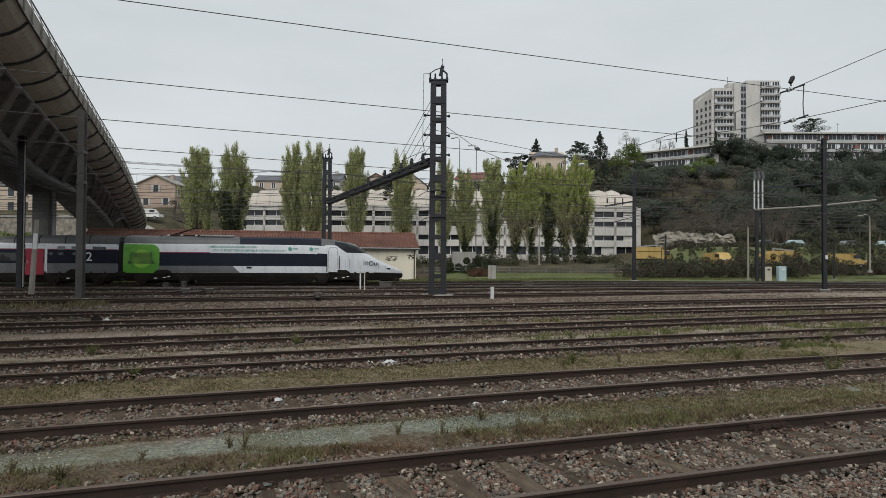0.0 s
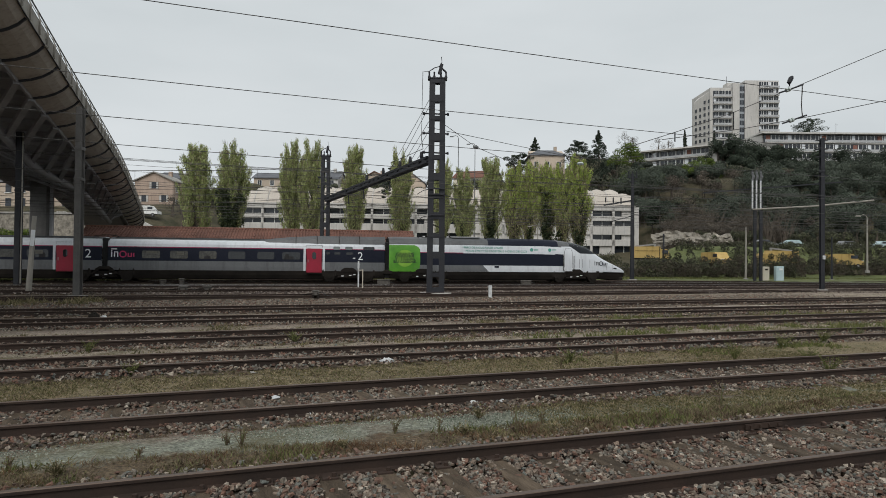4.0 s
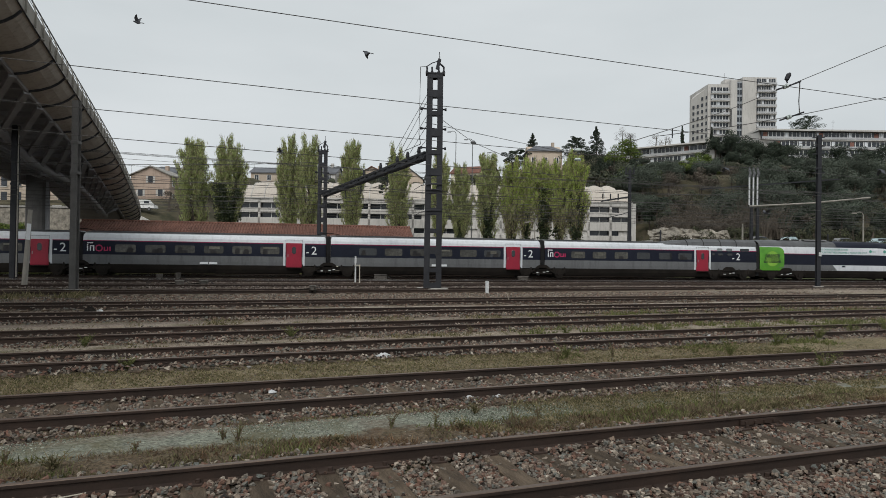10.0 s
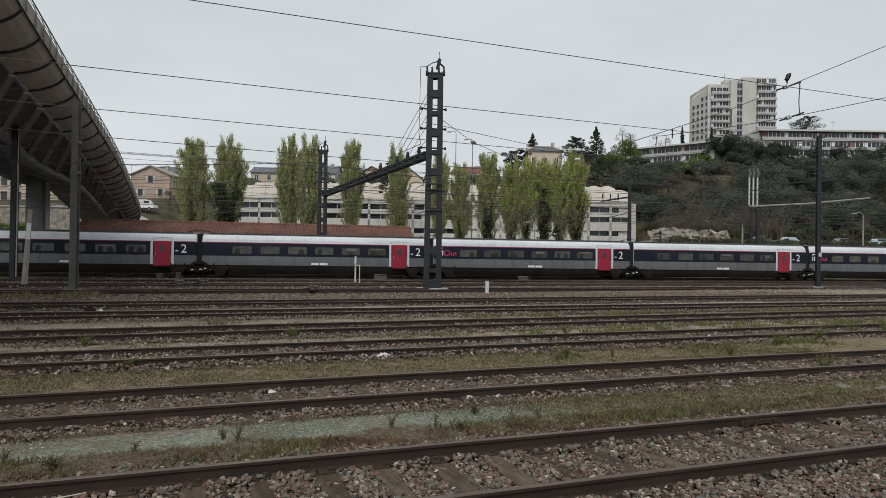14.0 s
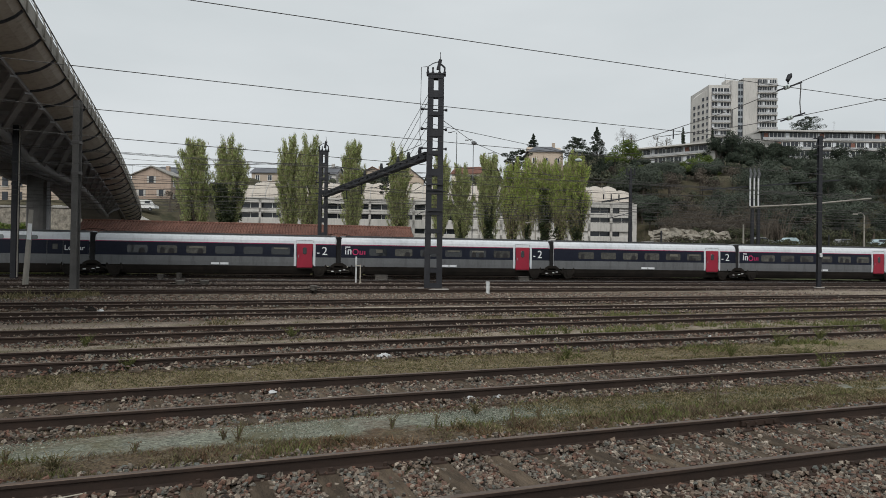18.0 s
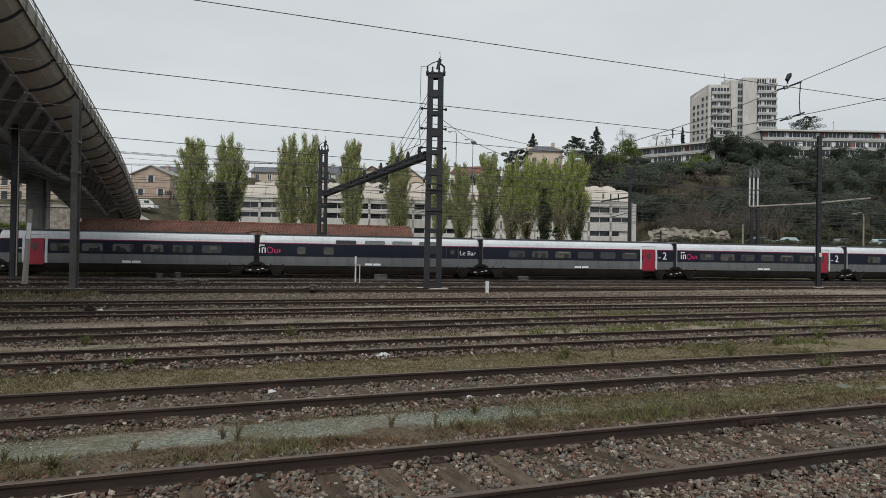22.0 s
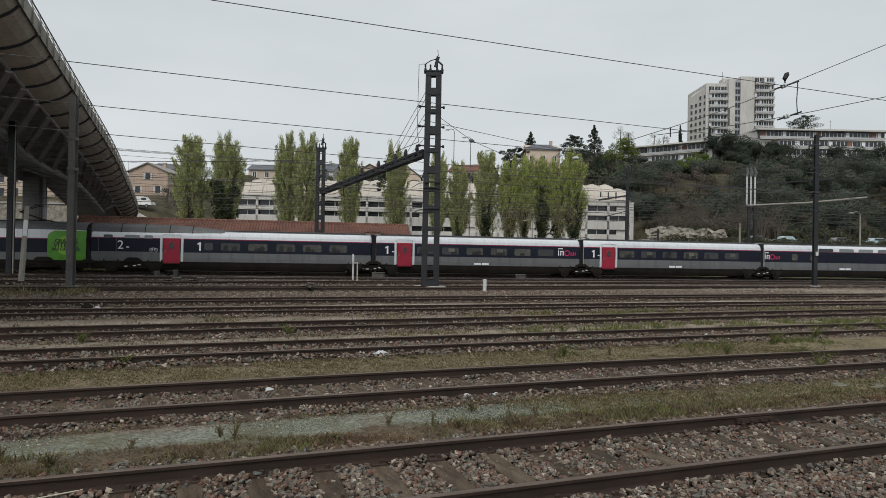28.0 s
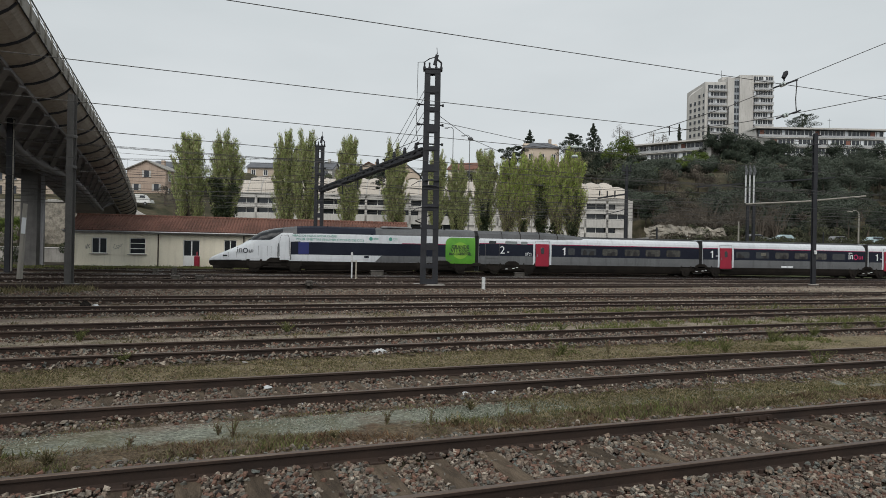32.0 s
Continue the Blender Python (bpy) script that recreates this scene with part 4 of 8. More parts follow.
def dress_power_car(car, flip):
    """Lettering, door, lamps, roof gear and bogies; flip puts them on the far flank of a turned car."""
    s = -1 if not flip else 1
    turn = 180 if flip else 0

    def put(name, me, x, z, y=1.462, label=""):
        return part(name, me, None, car, label, m=pose(-x, s * y, z, 0, 0, turn))
    part("windscreen", WINDSCREEN, None, car, "dark wrap-around windscreen")
    part("cab_roof", CABROOF, None, car)
    part("underfloor", Geo().box((-12.1, 0, 0.45), (9.0, 2.3, 0.55)), M_BLACK, car)
    tagged(part("screen_pillar", PILLAR, None, car), "windscreen pillar with its sky highlight in white")
    part("green_wrap", flank(WRAP, s, 0.008), M_GREEN, car, "bright green vinyl wrap with rounded corners", True)
    part("grey_panel", flank(((0.93, 13.31, 19.9), (1.2, 13.58, 19.9), (1.47, 13.86, 19.9)), s, 0.005), M_GREY, car, "grey lower side panel")
    put("slogan_lettering", MERCI, 13.85 if not flip else 8.35, 3.0, 1.412)
    put("slogan_lettering", POUR, 12.62 if not flip else 9.6, 2.7, 1.425)
    disc = Geo().tube([(0, 0.012, 0), (0, -0.004, 0)], 0.15, 16).mesh("round_badge", M_TEAL)
    for x in (7.72, 9.41) if not flip else (12.95, 14.6):
        put("round_badge", disc, x, 2.87, 1.428)
        for k in range(2):
            put("small_print", Geo().box((0.42 if flip else 0.42, 0, 0.05 - 0.1 * k), (0.42, 0.01, 0.035)).mesh("small_print", M_TEAL), x, 2.87, 1.405)
    halo = Geo().tube([(0, 0.01, 0), (0, -0.004, 0)], 0.72, 28).mesh("pale_disc", M_LIME)
    put("pale_disc", halo, 20.65, 2.02, 1.462)
    put("slogan_lettering", GRANDE, 20.65, 2.34, 1.478)
    put("slogan_lettering", VITESSE, 20.65, 2.02, 1.478)
    put("slogan_lettering", CARBONE, 20.65, 1.72, 1.478)
    put("logo_bars", NOSE_A, 2.85, 1.72, 1.39)
    put("logo_ring", NOSE_B, 2.85, 1.72, 1.39)
    shape = ((0.98, 5.58, 6.32), (1.6, 5.58, 6.32), (2.4, 5.58, 6.32), (2.75, 5.60, 6.30), (3.0, 5.70, 6.20))
    part("cab_door", flank(shape, s, 0.02, 6), M_WHITE, car, "white cab door")
    part("door_seam", flank([(z + (0.03 if z > 2.9 else -0.03 if z < 1 else 0), a - 0.03, b + 0.03) for z, a, b in shape], s, 0.008, 6), M_ROOFGREY, car)
    part("frame_recess", flank([(z, 6.42, 6.48) for z in (1.47, 2.0, 2.5)], s, 0.012, 1), M_BLACK, car)
    for e in (-0.5, 0.5):
        put("grab_rail", Geo().tube([(e, -0.05, -0.75), (e, -0.05, 0.6)], 0.028, 6).mesh("grab_rail", M_BLACK), 5.95, 1.75, 1.46)
    put("cab_step", Geo().box((0, 0, 0), (0.6, 0.2, 0.12)).mesh("cab_step", M_BLACK), 5.95, 0.95, 1.42)
    for a, b, lo, hi in ((3.9, 4.6, 1.3, 2.1), (4.9, 5.4, 1.3, 2.1), (1.6, 2.2, 1.15, 1.6)):
        for x in (a, b):
            part("hatch_seam", Geo().box((-x, s * (power_sect(x)[2] + 0.003), (lo + hi) / 2), (0.02, 0.012, hi - lo)), M_GREY, car)
    put("number_plate_bar", Geo().box((0, 0, 0), (0.4, 0.012, 0.16)).mesh("number_plate_bar", M_NAVY), 12.6, 1.35, 1.462)
    lamp = Geo().bevel_box((0, 0, 0), (0.4, 0.13, 0.04), 0.02).mesh("headlight", M_PANE)
    lamp.transform(pose(0, 0, 0, 90, 0, 0))
    put("headlight", lamp, 1.35, 1.28, 1.13)
    rail = Geo().tube([(-2.6, s * 1.335, 0.95), (-1.6, s * 1.24, 0.93), (-0.6, s * 0.92, 0.9), (-0.1, s * 0.5, 0.88)], 0.03, 6)
    part("nose_rim", rail, M_ROOFGREY, car)
    plough = Geo().bevel_box((-1.1, 0, 0.36), (1.5, 1.7, 0.3), 0.1)
    part("snow_plough", plough, M_BLACK, car)
    # roof: joints, horns, pantograph
    for x in (9.4, 13.4, 16.6, 19.4):
        part("roof_seam", Geo().box((-x, 0, 3.845), (0.05, 1.7, 0.06)), M_BLACK, car)
    part("roof_box", Geo().bevel_box((-15.2, 0, 3.9), (2.6, 1.5, 0.12), 0.04), M_STEEL, car)
    pan = Geo()
    for y in (-0.45, 0.45):
        pan.beam((-18.6, y, 3.95), (-16.9, y * 0.2, 4.55), 0.06, 0.06)
        pan.beam((-16.9, y * 0.2, 4.55), (-18.2, y * 0.8, 5.05), 0.05, 0.05)
    pan.beam((-18.2, -0.8, 5.07), (-18.2, 0.8, 5.07), 0.08, 0.05).beam((-19.0, 0, 3.93), (-16.6, 0, 3.93), 0.8, 0.06)
    part("pantograph", pan, M_BLACK, car, "raised pantograph" if flip else "dark roof pantograph")
    for i, x in enumerate((-16.8, -17.9, -18.9)):
        part("roof_insulator", Geo().tube([(x, -0.5, 3.86), (x, -0.5, 3.95)], 0.1, 8), M_CHROMEBIT, car)
    for x in (5.2, 19.1):
        bogie(car, -x)


end = NOSE + END * 2 + MID * 8 + NOSE
front = power_car(pose(0, 0, 0), "power_car", "white streamlined power car with green slogan panel")
dress_power_car(front, False)
rear = power_car(pose(-end, 0, 0, 0, 0, 180), "power_car", "white streamlined power car at the tail")
dress_power_car(rear, True)
tagged(part("blue_panel", Geo().box((-7.47, 1.456, 1.985), (0.86, 0.012, 0.98)), M_BLUEPAINT, rear), "blue cab-side panel")


def spread(a, b, n, w):
    return [(a + (b - a) * i / (n - 1), w) for i in range(n)]


def fairing(at, sign):
    """The grey roof fairing that steps down from a power car over its neighbour."""
    rings = []
    for x, k in ((0.15, 1.0), (3, 1.0), (6.0, 0.96), (8.0, 0.72), (9.6, 0.38), (10.9, 0.05)):
        rings.append([(-sign * x, y, z) for y, z in ((-1.30, 3.10), (-1.16, 3.12 + 0.42 * k), (-0.85, 3.3 + 0.50 * k), (0.85, 3.3 + 0.50 * k), (1.16, 3.12 + 0.42 * k), (1.30, 3.10))])
    f = part("roof_fairing", Geo().loft(rings), M_ROOFGREY, train, "grey stepped roof fairing", m=pose(-at, 0, 0))
    for x, k in ((2.3, 1.0), (4.0, 1.0), (5.8, 0.965), (7.5, 0.79)):
        part("fairing_seam", Geo().tube([(-sign * x, -1.305, 3.11), (-sign * x, -1.17, 3.13 + 0.42 * k), (-sign * x, -0.85, 3.31 + 0.5 * k), (-sign * x, 0.8, 3.31 + 0.5 * k)], 0.03, 5), M_BLACK, f)


at = NOSE
for i in range(10):
    length = END if i in (0, 9) else MID
    if i == 0:
        c = coach(at, length, (2, 2.25, -1), 6.02, [(7.85, 1.3), (9.85, 1.2), (12.1, 1.2), (14.3, 1.2), (16.45, 1.2), (18.5, 1.2)], end=True, closed=1, logo_at=20.6)
        for x, w in ((1.55, 0.95), (3.2, 0.62), (4.2, 0.55)):
            side(c, "high_window", pane_mesh(w, 0.25, 2 if x > 2 else 0), -x, 2.8, 1.415)
        for x, w in ((3.15, 0.55), (4.15, 0.5), (4.9, 0.3)):
            side(c, "window_pane", pane_mesh(w, 0.2, 0), -x, 2.36)
        fairing(at, 1)
    elif i == 9:
        c = coach(at, length, (2, length - 2.3, 1), length - 6.0, [(length - x, w) for x, w in ((8.75, 0.6), (10.4, 1.35), (12.5, 1.35), (14.7, 1.35), (16.8, 1.35), (18.9, 1.3))], end=True, closed=-1)
        side(c, "class_number", ONE, -(length - 8.05), 2.12, 1.466)
        for x, w in ((1.4, 0.65), (3.1, 1.1), (4.3, 0.62)):
            side(c, "high_window", pane_mesh(w, 0.25, 2 if x > 2 else 0), -(length - x), 2.8, 1.415)
        hatch = Geo()
        for x in (0.75, 2.0):
            hatch.box((-(length - x), -1.463, 1.75), (0.03, 0.015, 1.9))
        hatch.box((-(length - 1.375), -1.463, 0.95), (1.25, 0.015, 0.03)).box((-(length - 1.375), -1.463, 1.42), (1.25, 0.015, 0.03))
        part("luggage_hatch", hatch, M_ROOFGREY, c, "flush luggage hatch seams")
        bike = Geo().tube([(-(length - 4.5) + 0.12 * math.cos(k * 0.7), -1.462, 1.8 + 0.12 * math.sin(k * 0.7)) for k in range(10)], 0.016, 4).tube([(-(length - 4.86) + 0.12 * math.cos(k * 0.7), -1.462, 1.8 + 0.12 * math.sin(k * 0.7)) for k in range(10)], 0.016, 4)
        part("bicycle_sign", bike.beam((-(length - 4.5), -1.462, 1.8), (-(length - 4.66), -1.462, 1.98), 0.02, 0.03).beam((-(length - 4.86), -1.462, 1.8), (-(length - 4.66), -1.462, 1.98), 0.02, 0.03), M_LIGHTLETTER, c, "pale bicycle sign")
        fairing(at + length, -1)
    elif i == 6:
        c = coach(at, length, None, None, [(13.0, 0.75), (15.2, 0.6)], bar=True, logo_at=17.75)
    elif i < 6:
        c = coach(at, length, (2, 1.15, -1), 2.75, spread(4.65, 15.45, 6, 1.35), logo_at=17.4 if i % 2 == 0 else None)
    else:
        c = coach(at, length, (1, length - 1.1, 1), length - 2.6, spread(length - 15.25, length - 4.4, 6, 1.35), logo_at=1.5 if i == 8 else None)
    if i in (0, 9):
        bogie(c, -3.2 if i == 0 else -(length - 3.2))
    at += length
    gangway(at)
    if i < 9:
        bogie(train, -at)
gangway(NOSE)

# ---- the road viaduct over the yard ----
# the unseen first points swing left so the deck shades the near ground less
BR_EDGE = ((-21.5, -18.6, 15.2), (-13.5, 5.0, 14.8), (-11.4, 20.0, 14.22), (-13.15, 32.4, 13.16), (-14.5, 41.65, 12.38), (-15.8, 50.8, 11.6), (-17.3, 61.0, 10.75), (-18.5, 68.4, 10.1), (-20.2, 77.8, 9.3), (-22.1, 87.9, 8.4), (-24.7, 101.0, 7.3), (-29.5, 118.0, 6.2))


def along(s):
    """The viaduct's outer edge at s metres from its start: place, way and inward side."""
    q = [Vector(e) for e in BR_EDGE]
    i = 0
    while i < len(q) - 2 and s > (q[i + 1] - q[i]).length:
        s -= (q[i + 1] - q[i]).length
        i += 1
    d = (q[i + 1] - q[i])
    t = s / d.length
    # Catmull-Rom through the bends
    p0, p1, p2, p3 = q[max(i - 1, 0)], q[i], q[i + 1], q[min(i + 2, len(q) - 1)]
    m1, m2 = (p2 - p0) * 0.5, (p3 - p1) * 0.5
    h = (2 * t ** 3 - 3 * t * t + 1, t ** 3 - 2 * t * t + t, -2 * t ** 3 + 3 * t * t, t ** 3 - t * t)
    pos = p1 * h[0] + m1 * h[1] + p2 * h[2] + m2 * h[3]
    way = d.normalized()
    return pos, way, Vector((-way.y, way.x, 0)).normalized()


BR_LEN = sum((Vector(b) - Vector(a)).length for a, b in zip(BR_EDGE, BR_EDGE[1:]))
viaduct = thing("viaduct", "road viaduct with beige panels and dark steel struts over tracks", "bridge")
UP = Vector((0, 0, 1))


def strip(s0, s1, step, offs):
    """Rings along the viaduct: offs are (inward, up) pairs of the section."""
    n = max(1, int((s1 - s0) / step))
    out = []
    for i in range(n + 1):
        p, w, k = along(s0 + (s1 - s0) * i / n)
        out.append([p + k * a + UP * b for a, b in offs])
    return out


def wide(s):
    """Width of the deck at s: a slip road leaves it over the pier."""
    return 10.2 - 3.1 * ss(s, 88, 95)


deck_rings = []
for i in range(57):
    s_at = BR_LEN * i / 56
    p, w, k = along(s_at)
    W = wide(s_at)
    deck_rings.append([p + k * a + UP * b for a, b in ((0.14, 0.02), (0.14, 0.25), (W, 0.25), (W, -1.1), (W - 0.9, -1.15), (W - 1.0, -0.62), (1.9, -0.62))])
part("deck", Geo().loft(deck_rings), M_BRIDGEDARK, viaduct, "dark steel deck")
# outer edge: the fascia panel by panel, the curved soffit panels, their ribs
PITCH = 3.1
n_p = int(BR_LEN / PITCH)
for i in range(n_p):
    s0, s1 = i * PITCH, (i + 1) * PITCH - 0.035
    part("fascia_panel", Geo().loft(strip(s0, s1, 3, ((-0.06, 0.02), (-0.10, 0.66), (0.02, 0.69), (0.02, 0.0)))), M_FASCIA, viaduct)
    sec = [(0.0, 0.0), (0.3, -0.33), (0.7, -0.6), (1.25, -0.83), (1.8, -0.95)]
    part("soffit_panel", Geo().loft(strip(s0, s1, 3, sec + [(a, b + 0.08) for a, b in reversed(sec)])), M_BRIDGEPANEL, viaduct)
    p, w, k = along(i * PITCH)
    rib = Geo()
    for (a, b), (c, d) in zip(sec, sec[1:]):
        rib.beam(p + k * a + UP * (b - 0.05), p + k * c + UP * (d - 0.05), 0.10, 0.14)
    part("rib", rib, M_MAST, viaduct)
    if i % 2 == 0:
        part("drain_spout", Geo().tube([p - k * 0.02 + UP * 0.02, p - k * 0.22 - UP * 0.12], 0.07, 6).tube([p + UP * 0.05 + w * 0.2, p - k * 0.12 - UP * 0.02 + w * 0.25], 0.09, 6), M_FASCIA, viaduct)
edge_rail = Geo().tube([along(s)[0] - along(s)[2] * 0.05 - UP * 0.01 for s in [BR_LEN * i / 60 for i in range(61)]], 0.035, 6)
part("edge_trim", edge_rail, M_MAST, viaduct)
rails = Geo()
n_q = int(BR_LEN / 1.55)
for h, r in ((1.22, 0.04), (1.03, 0.014), (0.86, 0.014)):
    rails.tube([along(BR_LEN * i / n_q)[0] + UP * h for i in range(n_q + 1)], r, 5)
railing = part("railing", rails, M_GALV, viaduct, "thin grey steel railing")
POST = Geo().beam((0.13, 0, -0.02), (0.13, 0, 0.7), 0.09, 0.06).beam((0.13, 0, 0.7), (0.0, 0, 1.22), 0.06, 0.05).mesh("railing_post", M_FASCIA)
for i in range(n_q):
    p, w, k = along(BR_LEN * i / n_q)
    part("railing_post", POST, None, railing, m=pose(*p))
# dark steelwork: outer girder, the curved main tube, slanted struts and cross beams
part("girder", Geo().loft(strip(0, BR_LEN - 12, 2.5, ((1.8, -0.9), (2.0, -0.9), (2.0, -1.08), (1.86, -1.08)))), M_BRIDGEDARK, viaduct)
PIER_AT = 90.5


def chord(s):
    """The truss's round bottom chord at s: it swings out and rises a little past the pier."""
    p, w, k = along(s)
    return p + k * (5.0 - 1.6 * ss(s, 75, 89)) - UP * (1.5 + 0.66 * ss(s, 60, 79) - 0.25 * ss(s, 88, 104))


part("main_tube", Geo().tube([chord(2 + 108 * i / 71) for i in range(72)], 0.3, 12), M_BRIDGERIB, viaduct, "grey curved steel tube", True)
web = []
for i in range(44):
    s_at = 2 + 92 * i / 43
    p, w, k = along(s_at)
    web.append([p + k * a + UP * b for a, b in ((wide(s_at) - 1.6, -0.6), (wide(s_at) - 1.2, -0.6), (wide(s_at) - 0.7, -1.7), (wide(s_at) - 1.1, -1.7))])
part("web_plate", Geo().loft(web), M_BRIDGEDARK, viaduct)
pts = []
for i in range(16):
    s_at = PIER_AT + 2 + 30 * i / 15
    p, w, k = along(s_at)
    pts.append(p + k * 7.1 - UP * 1.15)
part("main_tube", Geo().tube(pts, 0.24, 10), M_BRIDGERIB, viaduct, "grey curved steel tube", True)
for i in range(2, 36):
    s_at = i * 3.1
    p, w, k = along(s_at)
    low = chord(min(s_at + 7.0, 108))
    part("strut", Geo().beam(low, p + k * 1.9 - UP * 1.05, 0.34, 0.3), M_BRIDGERIB, viaduct, "stout grey strut")
    part("brace", Geo().beam(low + w * 0.3, p + w * 3.4 + k * (wide(s_at) - 1.5) - UP * 0.75, 0.2, 0.2), M_BRIDGEDARK, viaduct)
    part("cross_beam", Geo().beam(p + k * 1.9 - UP * 0.78, p + k * (wide(s_at) - 0.6) - UP * 0.78, 0.18, 0.3), M_BRIDGEDARK, viaduct)
# added box that closes the far deck from below, to keep its underside dark
part("web_plate", Geo().loft([[along(s_at)[0] + along(s_at)[2] * a + UP * b for a, b in ((2.5, -0.9), (2.6, -0.6), (6.9, -0.6), (6.9, -1.35), (4.6, -1.55))] for s_at in [98 + 2.5 * i for i in range(15)]]), M_BRIDGEDARK, viaduct)
p, w, k = along(PIER_AT)
foot = p + k * 7.35
top = 9.2
part("pier", Geo().loft([[foot + Vector((a, b, z - foot.z)) for a, b in ((-0.7, -0.8), (0.7, -0.8), (0.85, -0.5), (0.85, 0.5), (0.7, 0.8), (-0.7, 0.8), (-0.85, 0.5), (-0.85, -0.5))] for z in (-0.3, 4, top)]), M_POSTGREY, viaduct, "dark steel pier")
part("pier_pipe", Geo().box((foot.x + 1.02, foot.y - 0.3, top / 2), (0.3, 0.3, top)), M_BRIDGERIB, viaduct, "grey downpipe casing")
part("crosshead", Geo().beam(foot - k * 2.6 + UP * (top - foot.z + 0.1), foot + k * 6.5 + UP * (top - foot.z + 0.1), 1.1, 0.6), M_BRIDGEDARK, viaduct)
second = foot + k * 5.2 - w * 0.6
part("pier", Geo().loft([[second + Vector((a, b, z - foot.z)) for a, b in ((-0.6, -0.7), (0.6, -0.7), (0.75, 0.0), (0.6, 0.7), (-0.6, 0.7), (-0.75, 0.0))] for z in (-0.3, 4, top)]), M_POSTGREY, viaduct, "dark steel pier")
# ---- service building behind the train ----
def window_geo(kind, w, h):
    fr, gl = Geo(), Geo()
    t = 0.07
    for x in (-w / 2 + t / 2, w / 2 - t / 2):
        fr.box((x, 0, 0), (t, 0.06, h))
    for z in (-h / 2 + t / 2, h / 2 - t / 2):
        fr.box((0, 0.0, z), (w - 2 * t, 0.055, t))
    if kind == "rows":
        for z in (-h / 6, h / 6):
            fr.box((0, 0, z), (w - 2 * t, 0.05, t))
    else:
        fr.box((0, 0, 0), (t * 1.6, 0.05, h - 2 * t))
    gl.box((0, 0.02, 0), (w - t, 0.01, h - t))
    return fr.mesh("window_frame", M_FRAME), gl.mesh("pane", M_SHIELD)


BX0, BX1, BY, BZ = -22.1, 10.55, 66.5, 0.05
build = thing("service_building", "long low cream building with a red tiled roof behind the tracks", "building")
WALL_H, DEEP = 3.35, 6.6
holes = [("pair", -19.4, 1.95, 1.35, 1.5), ("rows", -16.0, 1.95, 1.45, 1.55), ("door", -11.05, 1.35, 1.55, 2.55), ("pair", -7.4, 1.95, 1.2, 1.5), ("pair", -5.1, 1.95, 0.75, 1.5), ("pair", -3.2, 2.3, 0.6, 0.9), ("pair", -1.4, 2.2, 0.9, 0.8), ("pair", 1.6, 2.0, 1.1, 1.4), ("pair", 4.4, 2.0, 1.1, 1.4)]
front_w = Geo()
cur = BX0
for kind, x, z, w, h in holes:
    front_w.box(((cur + x - w / 2) / 2, BY, BZ + WALL_H / 2), (x - w / 2 - cur, 0.3, WALL_H))
    lo, hi = z - h / 2, z + h / 2
    if lo > 0.1:
        front_w.box((x, BY, BZ + lo / 2), (w, 0.3, lo))
    front_w.box((x, BY, BZ + (hi + WALL_H) / 2), (w, 0.3, WALL_H - hi))
    cur = x + w / 2
front_w.box(((cur + BX1) / 2, BY, BZ + WALL_H / 2), (BX1 - cur, 0.3, WALL_H))
part("front_wall", front_w, M_CREAM, build, "cream rendered wall")
for kind, x, z, w, h in holes:
    f, g = window_geo(kind, w, h)
    o = part("door" if kind == "door" else "window", f, None, build, "white double door with glass" if kind == "door" else "white-framed window", m=pose(x, BY - 0.02, BZ + z))
    part("pane", g, None, o)
    if kind == "door":
        part("door_panel", Geo().box((0, -0.03, -0.75), (w - 0.1, 0.05, 1.0)), M_FRAME, o)
    else:
        part("sill", Geo().box((0, -0.2, -h / 2 - 0.05), (w + 0.25, 0.3, 0.08)), M_CONC, o)
side_w = Geo()
for x in (BX0 + 0.15, BX1 - 0.15):
    side_w.add([(x + e, y, z) for e in (-0.15, 0.15) for y, z in ((BY + 0.15, BZ), (BY + DEEP, BZ), (BY + DEEP, BZ + WALL_H), (BY + DEEP / 2 + 0.1, BZ + WALL_H + 1.45), (BY + 0.15, BZ + WALL_H))],
               [(0, 1, 2, 3, 4), (9, 8, 7, 6, 5), (0, 4, 9, 5), (1, 6, 7, 2), (2, 7, 8, 3), (3, 8, 9, 4)])
side_w.box(((BX0 + BX1) / 2, BY + DEEP, BZ + WALL_H / 2), (BX1 - BX0, 0.3, WALL_H))
part("gable_walls", side_w, M_CREAM, build)
# roof: a slab on each side with rows of rounded tiles
R0, R1 = BX0 - 0.35, BX1 + 0.35
eave, ridge = (BY - 0.55, BZ + WALL_H + 0.02), (BY + DEEP / 2, BZ + WALL_H + 1.62)
roof = part("roof", Geo().add([(x, y, z + e) for e in (-0.12, 0) for x in (R0, R1) for y, z in (eave, ridge, (2 * ridge[0] - eave[0], eave[1]))],
            [(6, 7, 10, 9), (7, 8, 11, 10), (0, 3, 4, 1), (1, 4, 5, 2), (0, 6, 9, 3), (2, 5, 11, 8), (0, 1, 7, 6), (1, 2, 8, 7), (3, 9, 10, 4), (4, 10, 11, 5)]), M_TILE, build, "red clay tiled roof")
tiles = Geo()
n_t, n_r = 112, 9
